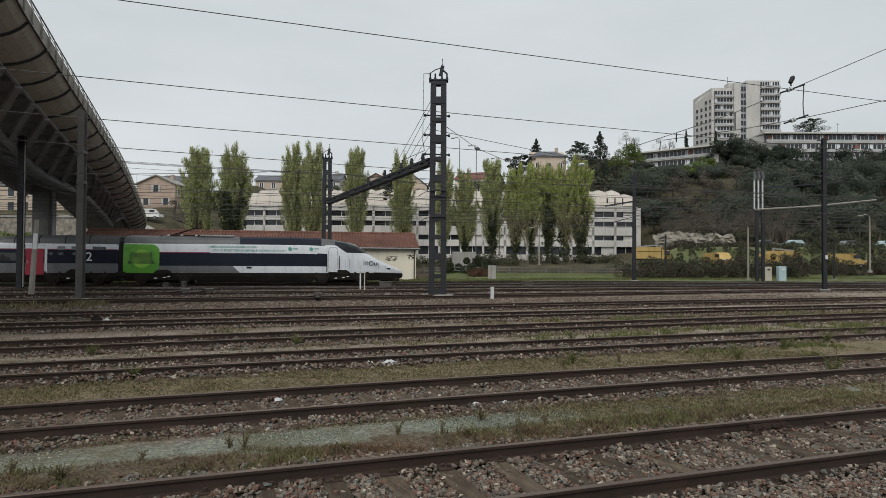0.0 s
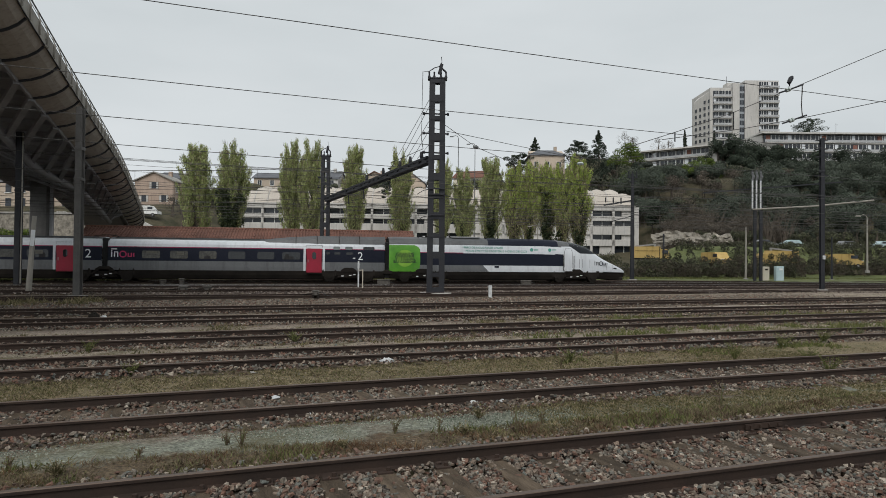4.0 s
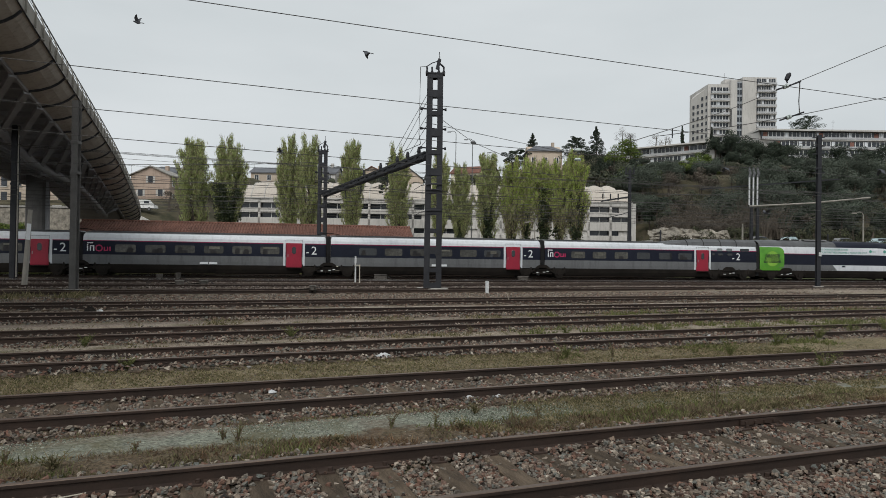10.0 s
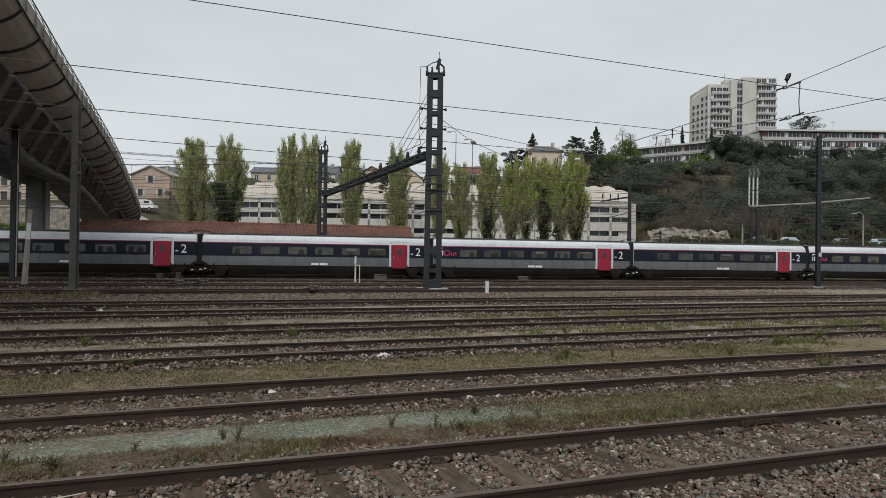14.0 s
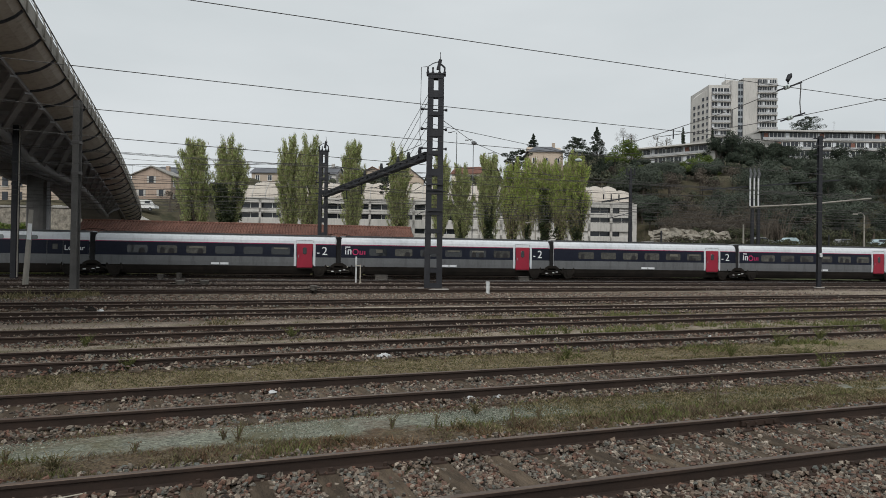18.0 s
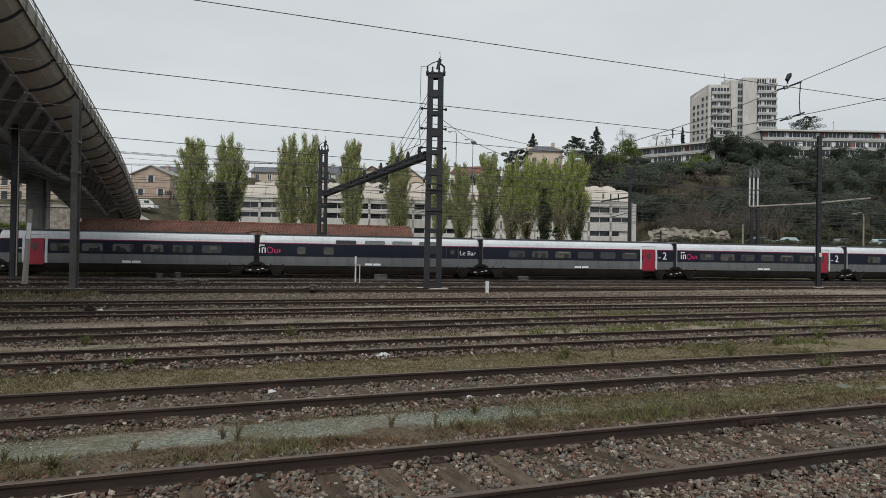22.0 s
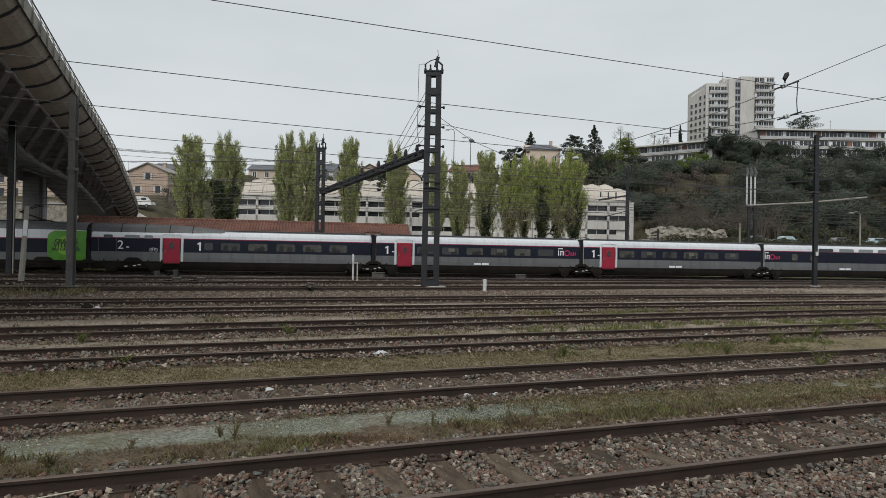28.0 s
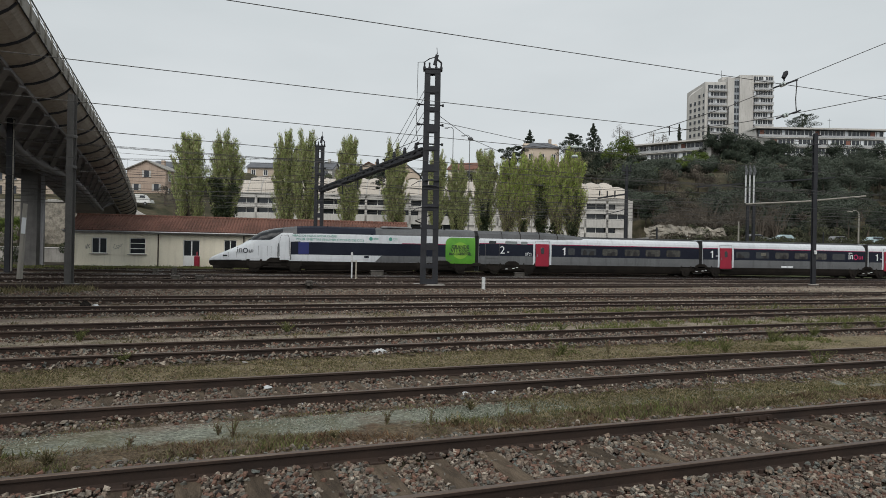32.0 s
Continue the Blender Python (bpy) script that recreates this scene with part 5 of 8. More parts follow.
for i in range(n_t):
    x = R0 + (R1 - R0) * (i + 0.5) / n_t
    ring_pts = []
    for r in range(n_r):
        a, b = r / n_r, (r + 1.06) / n_r
        for t, up in ((a, 0.045), (b, 0.02)):
            y, z = eave[0] + (ridge[0] - eave[0]) * t, eave[1] + (ridge[1] - eave[1]) * t + up + rnd.uniform(-0.006, 0.006)
            ring_pts.append([(x + d, y, z + h) for d, h in ((-0.12, -0.03), (-0.075, 0.045), (0, 0.075), (0.075, 0.045), (0.12, -0.03))])
    tiles.loft(ring_pts, None, False, False)
tagged(part("roof_tiles", tiles, M_TILE, roof), kind="stuff")
for i in range(80):
    x = R0 + (R1 - R0) * (i + 0.5) / 80
    part("ridge_tile", Geo().tube([(x - 0.22, ridge[0], ridge[1] + 0.04), (x + 0.22, ridge[0], ridge[1] + 0.05)], (0.13, 0.15), 8) if i == 0 else bpy.data.meshes["ridge_tile"], M_TILE, roof, m=None if i == 0 else pose(x - (R0 + (R1 - R0) * 0.5 / 80), 0, 0))
part("gutter", Geo().tube([(R0, eave[0] - 0.06, eave[1] - 0.06), (R1, eave[0] - 0.06, eave[1] - 0.06)], 0.08, 8), M_STEEL, build, "grey gutter")
part("fascia_board", Geo().box(((R0 + R1) / 2, eave[0] + 0.2, eave[1] - 0.17), (R1 - R0, 0.25, 0.16)), M_CONC, build)
for x in (-14.1, -6.1, BX1 - 0.2):
    part("downpipe", Geo().tube([(x, BY - 0.25, eave[1] - 0.1), (x, BY - 0.25, BZ)], 0.055, 8), M_RUST, build, "brown downpipe")
# plain scribbles sprayed on the wall
for x, z, w in ((7.9, 2.35, 1.5), (10.0, 2.45, 0.9), (-17.7, 1.9, 0.9), (-20.4, 1.9, 0.5)):
    sg = Geo()
    for i in range(9):
        sg.beam((x + w * rnd.uniform(-0.5, 0.5), BY - 0.155, z + rnd.uniform(-0.3, 0.3)), (x + w * rnd.uniform(-0.5, 0.5), BY - 0.155, z + rnd.uniform(-0.3, 0.3)), 0.012, 0.05 if w > 0.85 and x > 0 else 0.02)
    part("sprayed_scribble", sg, M_BLACK if x > 0 else M_ROOFGREY, build)
solid("red_hydrant", Geo().bevel_box((-10.35, BY - 1.2, BZ + 0.55), (0.5, 0.4, 1.1), 0.08).tube([(-10.35, BY - 1.2, BZ + 1.05), (-10.35, BY - 1.2, BZ + 1.5)], 0.06, 8), M_RED, "red fire hydrant post before the building", "hydrant")

# ---- catenary masts ----
def lattice_mast(x, y, z0, top, w, d, label, lean=0.0):
    """Two stout channels joined by batten plates, with a cap of insulators."""
    m = thing("catenary_mast", label, "mast", pose(x, y, z0, 0, 0, -11.9))
    c = w * 0.34
    for s in (-1, 1):
        part("column", Geo().loft([[(s * (w / 2 - c / 2) * k + a * c / 2, b * d / 2, z) for a, b in ((-1, -1), (1, -1), (1, 1), (-1, 1))] for z, k in ((0, 1.1), (top, 0.92))]), M_MAST, m)
    n = int(top / 1.2)
    for i in range(n + 1):
        z = top * i / n
        hgt = 0.26 if i % 2 else 0.44
        part("batten_plate", Geo().box((0, -d / 2 - 0.012, min(max(z, hgt / 2), top - hgt / 2)), (w * 0.8, 0.02, hgt)).box((0, d / 2 + 0.012, min(max(z, hgt / 2), top - hgt / 2)), (w * 0.8, 0.02, hgt)), M_MAST, m)
    part("cap_plate", Geo().box((0, 0, top + 0.04), (w * 1.15, d * 1.2, 0.08)), M_MAST, m)
    for i, s in enumerate((-0.5, -0.2, 0.2, 0.5)):
        part("insulator", Geo().tube([(s * w, 0, top + 0.06), (s * w, 0, top + 0.16), (s * w, 0, top + 0.3), (s * w, 0, top + 0.5)], (0.07, 0.1, 0.05, 0.06), 8), M_MAST, m)
    part("horn", Geo().tube([(-0.55 * w, 0, top + 0.5), (-0.2 * w, 0, top + 0.75), (0.1 * w, 0, top + 0.85), (0.25 * w, 0, top + 1.1), (0.22 * w, 0, top + 1.45)], 0.03, 6).tube([(0.5 * w, 0, top + 0.5), (0.1 * w, 0, top + 0.85)], 0.06, 6).beam((0.1 * w, 0, top + 0.35), (0.25 * w, 0, top + 1.0), 0.16, 0.2), M_MAST, m)
    for z in (top * 0.75, top * 0.66, top * 0.93 - 1.2):
        part("bracket", Geo().tube([(-w * 0.8, 0, z), (w * 0.66, 0, z - 0.05)], 0.05, 6).tube([(-w * 0.88, 0, z), (-w * 0.72, 0, z)], 0.09, 8).tube([(w * 0.58, 0, z - 0.05), (w * 0.7, 0, z - 0.05)], 0.09, 8), M_MAST, m)
    part("foot", Geo().bevel_box((0, 0, 0.0), (w * 1.9, d * 2.4, 0.22), 0.04), M_CONC, m, "concrete foot")
    return m


MA, MB = town(-0.64, 40.0), town(-11.7, 61.0)
lattice_mast(MA.x, MA.y, -0.1, 13.6, 1.06, 0.5, "tall dark riveted steel portal mast")
lattice_mast(MB.x, MB.y, 0.0, 11.9, 0.85, 0.45, "dark steel portal mast beyond the train")
beam = thing("portal_beam", "dark lattice beam spanning the running tracks between two masts", "portal")
ba, bb = Vector((MA.x - 0.35, MA.y + 0.3, 8.45)), Vector((MB.x + 0.2, MB.y - 0.3, 7.72))
bd = bb - ba
for i, (o, h) in enumerate(((-0.2, 0.15), (0.2, 0.15), (-0.2, -0.15), (0.2, -0.15))):
    off = Vector((o, 0, h))
    part("chord", Geo().beam(ba + off, bb + off, 0.14, 0.14), M_MAST, beam)
for i in range(24):
    p, q = ba + bd * (i / 24), ba + bd * ((i + 1) / 24)
    for o in (-0.2, 0.2):
        part("lacing_bar", Geo().beam(p + Vector((o, 0, 0.15 if i % 2 else -0.15)), q + Vector((o, 0, -0.15 if i % 2 else 0.15)), 0.1, 0.17), M_MAST, beam)
for k in (0.06, 0.14, 0.22, 0.36, 0.52):
    p = ba + bd * k
    part("post_insulator", Geo().tube([p + UP * 0.2, p + UP * 0.45, p + UP * 0.75], (0.08, 0.13, 0.08), 8), M_MAST, beam)
for k in (0.3, 0.55, 0.72):
    p = ba + bd * k
    part("drop_arm", Geo().tube([p - UP * 0.2, p - UP * 1.1], 0.04, 6).tube([p - UP * 1.0, p + Vector((-1.0, -0.2, -1.3))], 0.025, 6).tube([p - UP * 0.4, p + Vector((-0.9, -0.2, -1.0))], 0.018, 6), M_MAST, beam)
stays = thing("stay_wires", "thin stay wires from mast head to portal beam", "wire")
for k, z in ((0.30, 12.6), (0.24, 12.2), (0.2, 11.2), (0.14, 10.6), (0.09, 9.6)):
    part("stay", Geo().tube([(MA.x - 0.3, MA.y + 0.1, z), ba + bd * k + UP * 0.4], 0.018, 4), M_WIRE, stays)
part("jumper", Geo().tube([(MA.x - 0.6, MA.y, 14.0), (MA.x - 0.95, MA.y, 13.95), (MA.x - 1.0, MA.y, 9.7), ba + bd * 0.05 + UP * 0.9, ba + bd * 0.3 + UP * 0.9], 0.022, 5), M_WIRE, stays)


def h_post(x, y, z0, hgt, w, d, mat, label, lean=(0, 0), name="catenary_post", arm=None):
    """A rolled H section: web and two flanges, with a base plate and collars."""
    m = thing(name, label, "post", pose(x, y, z0, lean[0], lean[1], -11.9))
    part("web", Geo().box((0, 0, hgt / 2), (w * 0.3, d * 0.86, hgt)), mat, m)
    for s in (-1, 1):
        part("flange", Geo().box((0, s * d * 0.46, hgt / 2), (w, d * 0.09, hgt)), mat, m)
    for z in (hgt * 0.78, hgt * 0.62):
        part("collar", Geo().bevel_box((0, 0, z), (w * 1.2, d * 1.2, 0.16), 0.02), mat, m)
    part("base_plate", Geo().bevel_box((0, 0, 0.03), (w * 2.2, d * 2.2, 0.12), 0.02), M_CONC, m)
    return m


h_post(-12.45, 37.6, -0.12, 10.3, 0.33, 0.36, M_POSTGREY, "grey steel catenary post beside the viaduct")
kp = h_post(-20.0, 48.9, -0.05, 10.7, 0.36, 0.36, M_MAST, "dark steel catenary post under the viaduct")
part("conduit", Geo().tube([(0.33, -0.2, 0.2), (0.33, -0.2, 10.6)], 0.04, 8), M_FASCIA, kp, "pale conduit")
kr = h_post(39.2, 42.7, -0.05, 12.0, 0.3, 0.26, M_MAST, "dark steel catenary mast among the tracks")
for z in (11.8, 11.1, 10.5, 9.0):
    part("bracket", Geo().beam((-0.5, 0, z), (0.45, 0, z + 0.05), 0.1, 0.08), M_MAST, kr)
part("signal_box", Geo().bevel_box((0.05, -0.2, 2.6), (0.2, 0.1, 0.3), 0.02), M_LITTER, kr)
wl_post = thing("leaning_post", "leaning pale concrete post with a small plate", "post", pose(-16.5, 41.8, -0.15, 0, 3.4, -11.9))
part("shaft", Geo().loft([[(a * 0.10 * k, b * 0.10 * k, z) for a, b in ((-1, -1), (1, -1), (1, 1), (-1, 1))] for z, k in ((0, 1.15), (4.6, 0.85))]), M_FASCIA, wl_post)
part("plate", Geo().box((0.1, -0.16, 3.3), (0.24, 0.03, 0.95)), M_LIGHTLETTER, wl_post)
solid("marker_peg", Geo().bevel_box((10.45, 36.6, 0.2), (0.2, 0.14, 0.75), 0.02), M_LITTER, "white painted marker peg beside the rails", "marker")
sg = thing("signal_stand", "white lever stand beside the track", "signal", pose(3.4, 46.6, -0.1))
part("tall_bar", Geo().box((-0.1, 0, 1.05), (0.1, 0.08, 1.9), 0).box((-0.1, 0, 1.7), (0.14, 0.1, 0.4)), M_LITTER, sg)
part("short_bar", Geo().box((0.2, -0.1, 0.65), (0.07, 0.08, 1.5)).box((0.05, -0.1, 1.35), (0.4, 0.06, 0.06)), M_BEIGECAB, sg)
def track_box(x, y, w, h, label):
    """A cast point-machine case on two feet: case, lid with a lip, bolts, rod and a bent cable."""
    b = thing("track_box", label, "track equipment", pose(x, y, -0.08, 0, 0, rnd.uniform(-6, 6)))
    part("case", Geo().bevel_box((0, 0, 0.12 + h / 2), (w, 0.42, h), 0.06), M_CASTGREY, b)
    part("lid", Geo().bevel_box((0, 0, 0.14 + h), (w * 1.05, 0.47, 0.06), 0.03), M_CASTGREY, b)
    for e in (-0.36, 0.36):
        part("foot", Geo().box((e * w, 0, 0.06), (0.1, 0.5, 0.2)), M_BLACK, b)
        part("bolt", Geo().tube([(e * w, -0.2, 0.1 + h * 0.6), (e * w, -0.25, 0.1 + h * 0.6)], 0.035, 6), M_RUST, b)
    part("rod", Geo().tube([(-w * 0.5, 0, 0.2), (-w * 0.5 - 0.6, 0.25, 0.12)], 0.035, 6), M_BLACK, b)
    part("cable", Geo().tube([(w * 0.5, -0.1, 0.25), (w * 0.5 + 0.18, -0.14, 0.3), (w * 0.5 + 0.4, -0.16, 0.12), (w * 0.5 + 0.75, -0.1, 0.05)], 0.025, 6), M_RUBBER, b)


for x, y, w, h in ((5.6, 50.6, 1.0, 0.36), (17.7, 51.0, 0.85, 0.3), (-7.9, 42.0, 0.5, 0.2), (-6.5, 42.15, 0.5, 0.2), (0.2, 36.2, 0.36, 0.22), (-10.8, 50.0, 0.4, 0.3), (-9.5, 50.0, 0.3, 0.4)):
    track_box(x, y, w, h, "weathered grey point machine case beside the rail" if w > 0.5 else "small grey junction box beside the rail")

# ---- overhead wires along the sidings ----
def wire(name, pts, r, sag, label, n=16):
    out = []
    for (a, b) in zip(pts, pts[1:]):
        a, b = Vector(a), Vector(b)
        for i in range(n):
            t = i / n
            out.append(a.lerp(b, t) - UP * sag * 4 * t * (1 - t))
    out.append(Vector(pts[-1]))
    return solid(name, Geo().tube(out, r, 5), M_WIRE, label, "wire", group="overhead wires")


for y, k, r in ((11.87, 0.157, 0.0085), (17.35, 0.172, 0.0105), (22.67, 0.2, 0.012), (28.65, 0.25, 0.014)):
    wire("overhead_wire", ((-60, y - k * 60, 6.7), (-18, y - k * 18, 6.56), (26, y + k * 26, 6.56), (70, y + k * 70, 6.7)), r, 0.1, "single overhead wire above a siding")
for y, k in ((36.0, 0.11), (44.5, 0.05), (48.6, 0.055), (54.45, 0), (58.75, 0), (62.5, 0.0)):
    span = thing("overhead_line", "contact and carrier wires with droppers above a running track", "wire", group="overhead wires")
    for a in range(-72, 90, 36):
        lo = [Vector((a + 36 * i / 12, y + k * (a + 36 * i / 12), 5.75)) for i in range(13)]
        hi = [q + UP * (1.4 - 0.85 * 4 * (i / 12) * (1 - i / 12)) for i, q in enumerate(lo)]
        part("contact_wire", Geo().tube(lo, 0.014, 4), M_WIRE, span)
        part("carrier_wire", Geo().tube(hi, 0.016, 4), M_WIRE, span)
        for q, h in list(zip(lo, hi))[1::2]:
            part("dropper", Geo().tube([q, h], 0.007, 3), M_WIRE, span)

# feeder wires strung high beside the running tracks
for y, z, k in ((47.0, 8.6, 0.05), (50.0, 8.9, 0.04), (52.5, 9.3, 0.03), (60.5, 9.9, 0.02), (61.0, 9.4, 0.02), (61.5, 8.4, 0.02), (64.6, 7.9, 0.0), (64.8, 9.0, 0.0), (65.0, 6.4, 0.0)):
    wire("feeder_wire", ((-85, y - k * 85, z + 1.1), (-24, y - k * 24, z + 0.5), (26, y + k * 26, z - 0.3), (95, y + k * 95, z)), 0.015, 0.25, "thin feeder wire beside the running tracks", 10)
# ---- car park with vaulted roofs ----
cp = thing("car_park", "long white multi-storey car park with vaulted cream roofs", "building", town_pose(0, 140.0, 0))
CU0, CU1, CD = -45.6, 41.8, 24.0
base_z = 1.4
ROWS = ((3.5, 5.3), (6.7, 7.8), (9.75, 10.85), (11.85, 13.05))       # window rows: sill and head
bands = [base_z] + [z for r in ROWS for z in r] + [14.0]
for lo, hi in zip(bands[0::2], bands[1::2]):
    part("parapet_band", Geo().bevel_box(((CU0 + CU1) / 2, 0, (lo + hi) / 2), (CU1 - CU0, 0.4, hi - lo), 0.05), M_PALECONC, cp)
n_b = 18
for i in range(n_b + 1):
    u = CU0 + (CU1 - CU0) * i / n_b
    part("pillar", Geo().box((u, 0.05, 7.6), (0.5, 0.5, 12.4)), M_PALECONC, cp)
for lo, hi in ROWS:
    for i in range(n_b):
        u0, u1 = CU0 + (CU1 - CU0) * i / n_b, CU0 + (CU1 - CU0) * (i + 1) / n_b
        if lo > 5 and 3 < (u0 + u1) / 2 < 31:
            part("blank_panel", Geo().box(((u0 + u1) / 2, 0.22, (lo + hi) / 2), (u1 - u0 - 0.06, 0.2, hi - lo)), M_PALECONC, cp)
            continue
        # a dark sheet stands in for the shaded inside of each bay
        w = part("window", Geo().box(((u0 + u1) / 2, 0.75, (lo + hi) / 2), (u1 - u0 - 0.4, 0.08, hi - lo)), M_DARKWIN, cp, "dark sheet for the shade in a car park opening")
        part("mullion", Geo().box((u0 + (u1 - u0) * 0.52, 0.66, (lo + hi) / 2), (0.12, 0.14, hi - lo)), M_FRAME, w)
        if (i * 7 + int(lo)) % 5 == 0:
            part("closed_panel", Geo().box(((u0 + u1) / 2 + 0.8, 0.3, (lo + hi) / 2), ((u1 - u0) * 0.55, 0.2, hi - lo)), M_PALECONC, w)
part("core", Geo().box(((CU0 + CU1) / 2, CD / 2 + 1.0, 7.6), (CU1 - CU0, CD, 12.4)), M_CONC, cp)
part("end_wall", Geo().box((CU1 + 0.5, CD / 2, 7.6), (0.6, CD, 12.6)).box((CU0 - 0.3, CD / 2, 7.6), (0.5, CD, 12.6)), M_PALECONC, cp)
n_v = 30
for i in range(n_v):
    u0, u1 = CU0 + (CU1 - CU0) * i / n_v, CU0 + (CU1 - CU0) * (i + 1) / n_v - 0.1
    fall = 1.0 - 0.35 * max(0.0, 1 - min(i + 0.5, n_v - i - 0.5) / 1.2)
    rings = []
    for y in (0.3, 0.42, 0.8, 1.5, 2.4, 3.6, 5.2, 7.5, 16.0, CD):
        k = math.sin(min(1.0, max(0.0, y - 0.3) / 5.0) * math.pi / 2) ** 0.62 * fall
        rings.append([(u0 + (u1 - u0) * j / 8, y, 14.0 + (3.95 + 0.42 * math.sin(math.pi * j / 8)) * k) for j in range(9)])
    v = part("vault", Geo().loft(rings, None, False, False), M_VAULT, cp, "cream vaulted roof shell", True)
    part("vault_rib", Geo().tube([Vector(r[0]) + Vector((-0.05, -0.05, 0.05)) for r in rings], 0.11, 5), M_PALECONC, v)
part("eave_beam", Geo().box(((CU0 + CU1) / 2, 0.1, 14.05), (CU1 - CU0, 0.9, 0.3)), M_PALECONC, cp)

# ---- tower and slab blocks on the hill ----
def facade(parent, u0, u1, z0, floors, fh, y, bays, balcony=True, band=M_PALECONC, red=None):
    """Floors of dark windows behind slab edges; with balconies where wanted."""
    for k in range(floors):
        z = z0 + fh * k
        part("slab_edge", Geo().box(((u0 + u1) / 2, y - (0.3 if balcony else 0.0), z), (u1 - u0, 0.9 if balcony else 0.25, 0.2)), band, parent)
        for b in range(bays):
            a, c = u0 + (u1 - u0) * b / bays, u0 + (u1 - u0) * (b + 1) / bays
            w = part("window", Geo().box(((a + c) / 2, y + 0.25, z + fh * 0.52), (c - a - 0.25, 0.1, fh * 0.8)), M_DARKWIN, parent)
            part("frame", Geo().box(((a + c) / 2, y + 0.17, z + fh * 0.5), (0.1, 0.08, fh * 0.8)).box((c - 0.12, y + 0.15, z + fh * 0.5), (0.2, 0.1, fh * 0.85)), M_FRAME, w)
            if (b * 3 + k * 7) % 4 == 1:
                part("blind", Geo().box(((a + c) / 2 - (c - a) * 0.22, y + 0.18, z + fh * 0.6), ((c - a) * 0.36, 0.05, fh * 0.6)), M_LIGHTLETTER, w)
            if red and (b * 5 + k * 3) % red == 0:
                part("infill_panel", Geo().box(((a + c) / 2 + 0.2, y + 0.16, z + fh * 0.5), ((c - a) * 0.5, 0.08, fh * 0.72)), M_BRICKRED, w)
        if balcony:
            part("balustrade", Geo().box(((u0 + u1) / 2, y - 0.72, z + 0.55), (u1 - u0, 0.05, 0.7)), M_BALCONY, parent)


tower = thing("apartment_tower", "tall pale concrete apartment tower with balconies on the hill", "building", town_pose(0, 241, 0))
part("left_block", Geo().box((106.2, 9.3, 54), (11.6, 18, 29.0)), M_PALECONC, tower)
part("right_block", Geo().box((119.2, 6.6, 55.3), (12.8, 16, 31.2)), M_PALECONC, tower)
part("lift_core", Geo().box((109.6, 1.6, 56), (2.5, 5.5, 27.8)).box((110.2, 6.0, 70.3), (3.4, 4, 2.4)), M_PALECONC, tower)
part("stair_recess", Geo().box((111.8, 1.0, 55), (1.9, 4.0, 28.5)), M_GREYFRAME, tower)
part("left_flank", Geo().add([(101.0, 0.3, 40), (97.4, 9, 40), (97.4, 9, 64.6), (101.0, 0.3, 67.8), (101.0, 14, 40), (101.0, 14, 67.8)], [(0, 3, 2, 1), (1, 2, 5, 4), (3, 5, 2), (0, 4, 5, 3), (0, 1, 4)]), M_PALECONC, tower, "pale blank flank")
facade(tower, 101.3, 108.3, 43.0, 9, 2.72, -0.1, 3)
facade(tower, 118.0, 125.4, 43.0, 10, 2.76, -1.7, 4)
for k in range(10):
    for u in (111.35, 112.3):
        part("stair_window", Geo().box((u, -1.05, 44.4 + 2.6 * k), (0.7, 0.2, 1.7)), M_DARKWIN, tower)
    for j in range(4):
        t = (j + 0.6) / 4.2
        u, y = 101.0 - 3.6 * t, 0.3 + 8.7 * t
        if 44 + 2.45 * k < 66.5 - 5 * t:
            part("flank_window", Geo().box((u - 0.12, y - 0.08, 44 + 2.45 * k), (0.8, 0.25, 1.25), -67), M_DARKWIN, tower)
part("mast", Geo().tube([(109, 6, 71.5), (109, 6, 74.5)], 0.08, 5), M_GALV, tower)

slab = thing("apartment_slab", "long low pale apartment block with red infill panels on the hill", "building", town_pose(0, 203, 0))
part("body", Geo().box((122, 7.2, 37), (41.5, 13, 11.4)), M_PALECONC, slab)
part("end_wall", Geo().add([(101.2, 0.2, 29), (99.6, 9, 29), (99.6, 9, 43), (101.2, 0.2, 43), (101.2, 12, 29), (101.2, 12, 43)], [(0, 3, 2, 1), (1, 2, 5, 4), (3, 5, 2), (0, 4, 5, 3)]), M_PALECONC, slab)
part("roof_edge", Geo().box((122, 6.5, 43.4), (43, 15.5, 0.5)), M_PALECONC, slab)
facade(slab, 101.6, 142.4, 40.4, 1, 2.8, 0.0, 16, True, red=7)
facade(slab, 105.5, 142.4, 37.4, 1, 2.8, -0.4, 14, True, red=9)
facade(slab, 109.5, 142.4, 34.4, 1, 2.8, -0.8, 12, True)
facade(slab, 113.5, 142.4, 31.4, 1, 2.8, -1.2, 10, True)
for u in (128, 134):
    part("chimney", Geo().box((u, 6, 44.2), (0.9, 0.9, 1.4)), M_PALECONC, slab)
part("aerial", Geo().tube([(128.4, 6, 44.8), (128.4, 6, 48.2)], 0.05, 4).tube([(127.8, 6, 47.6), (129, 6, 47.6)], 0.04, 4), M_GALV, slab)
annex = thing("apartment_slab", "low pale apartment block stepping down the wooded hill", "building", town_pose(73.1, 207, 0, -38))
part("body", Geo().box((0, 6, 34.5), (29, 10, 8.2)), M_PALECONC, annex)
part("roof_edge", Geo().box((0, 5, 38.6), (30, 12.5, 0.45)), M_PALECONC, annex)
facade(annex, -14, 12, 35.6, 1, 2.8, 0.7, 10, True, red=7)
facade(annex, -14, 12, 32.6, 1, 2.8, 0.7, 10, True)
part("end_wall", Geo().box((13.6, 4, 34.4), (2.6, 9, 9.0)), M_PALECONC, annex)


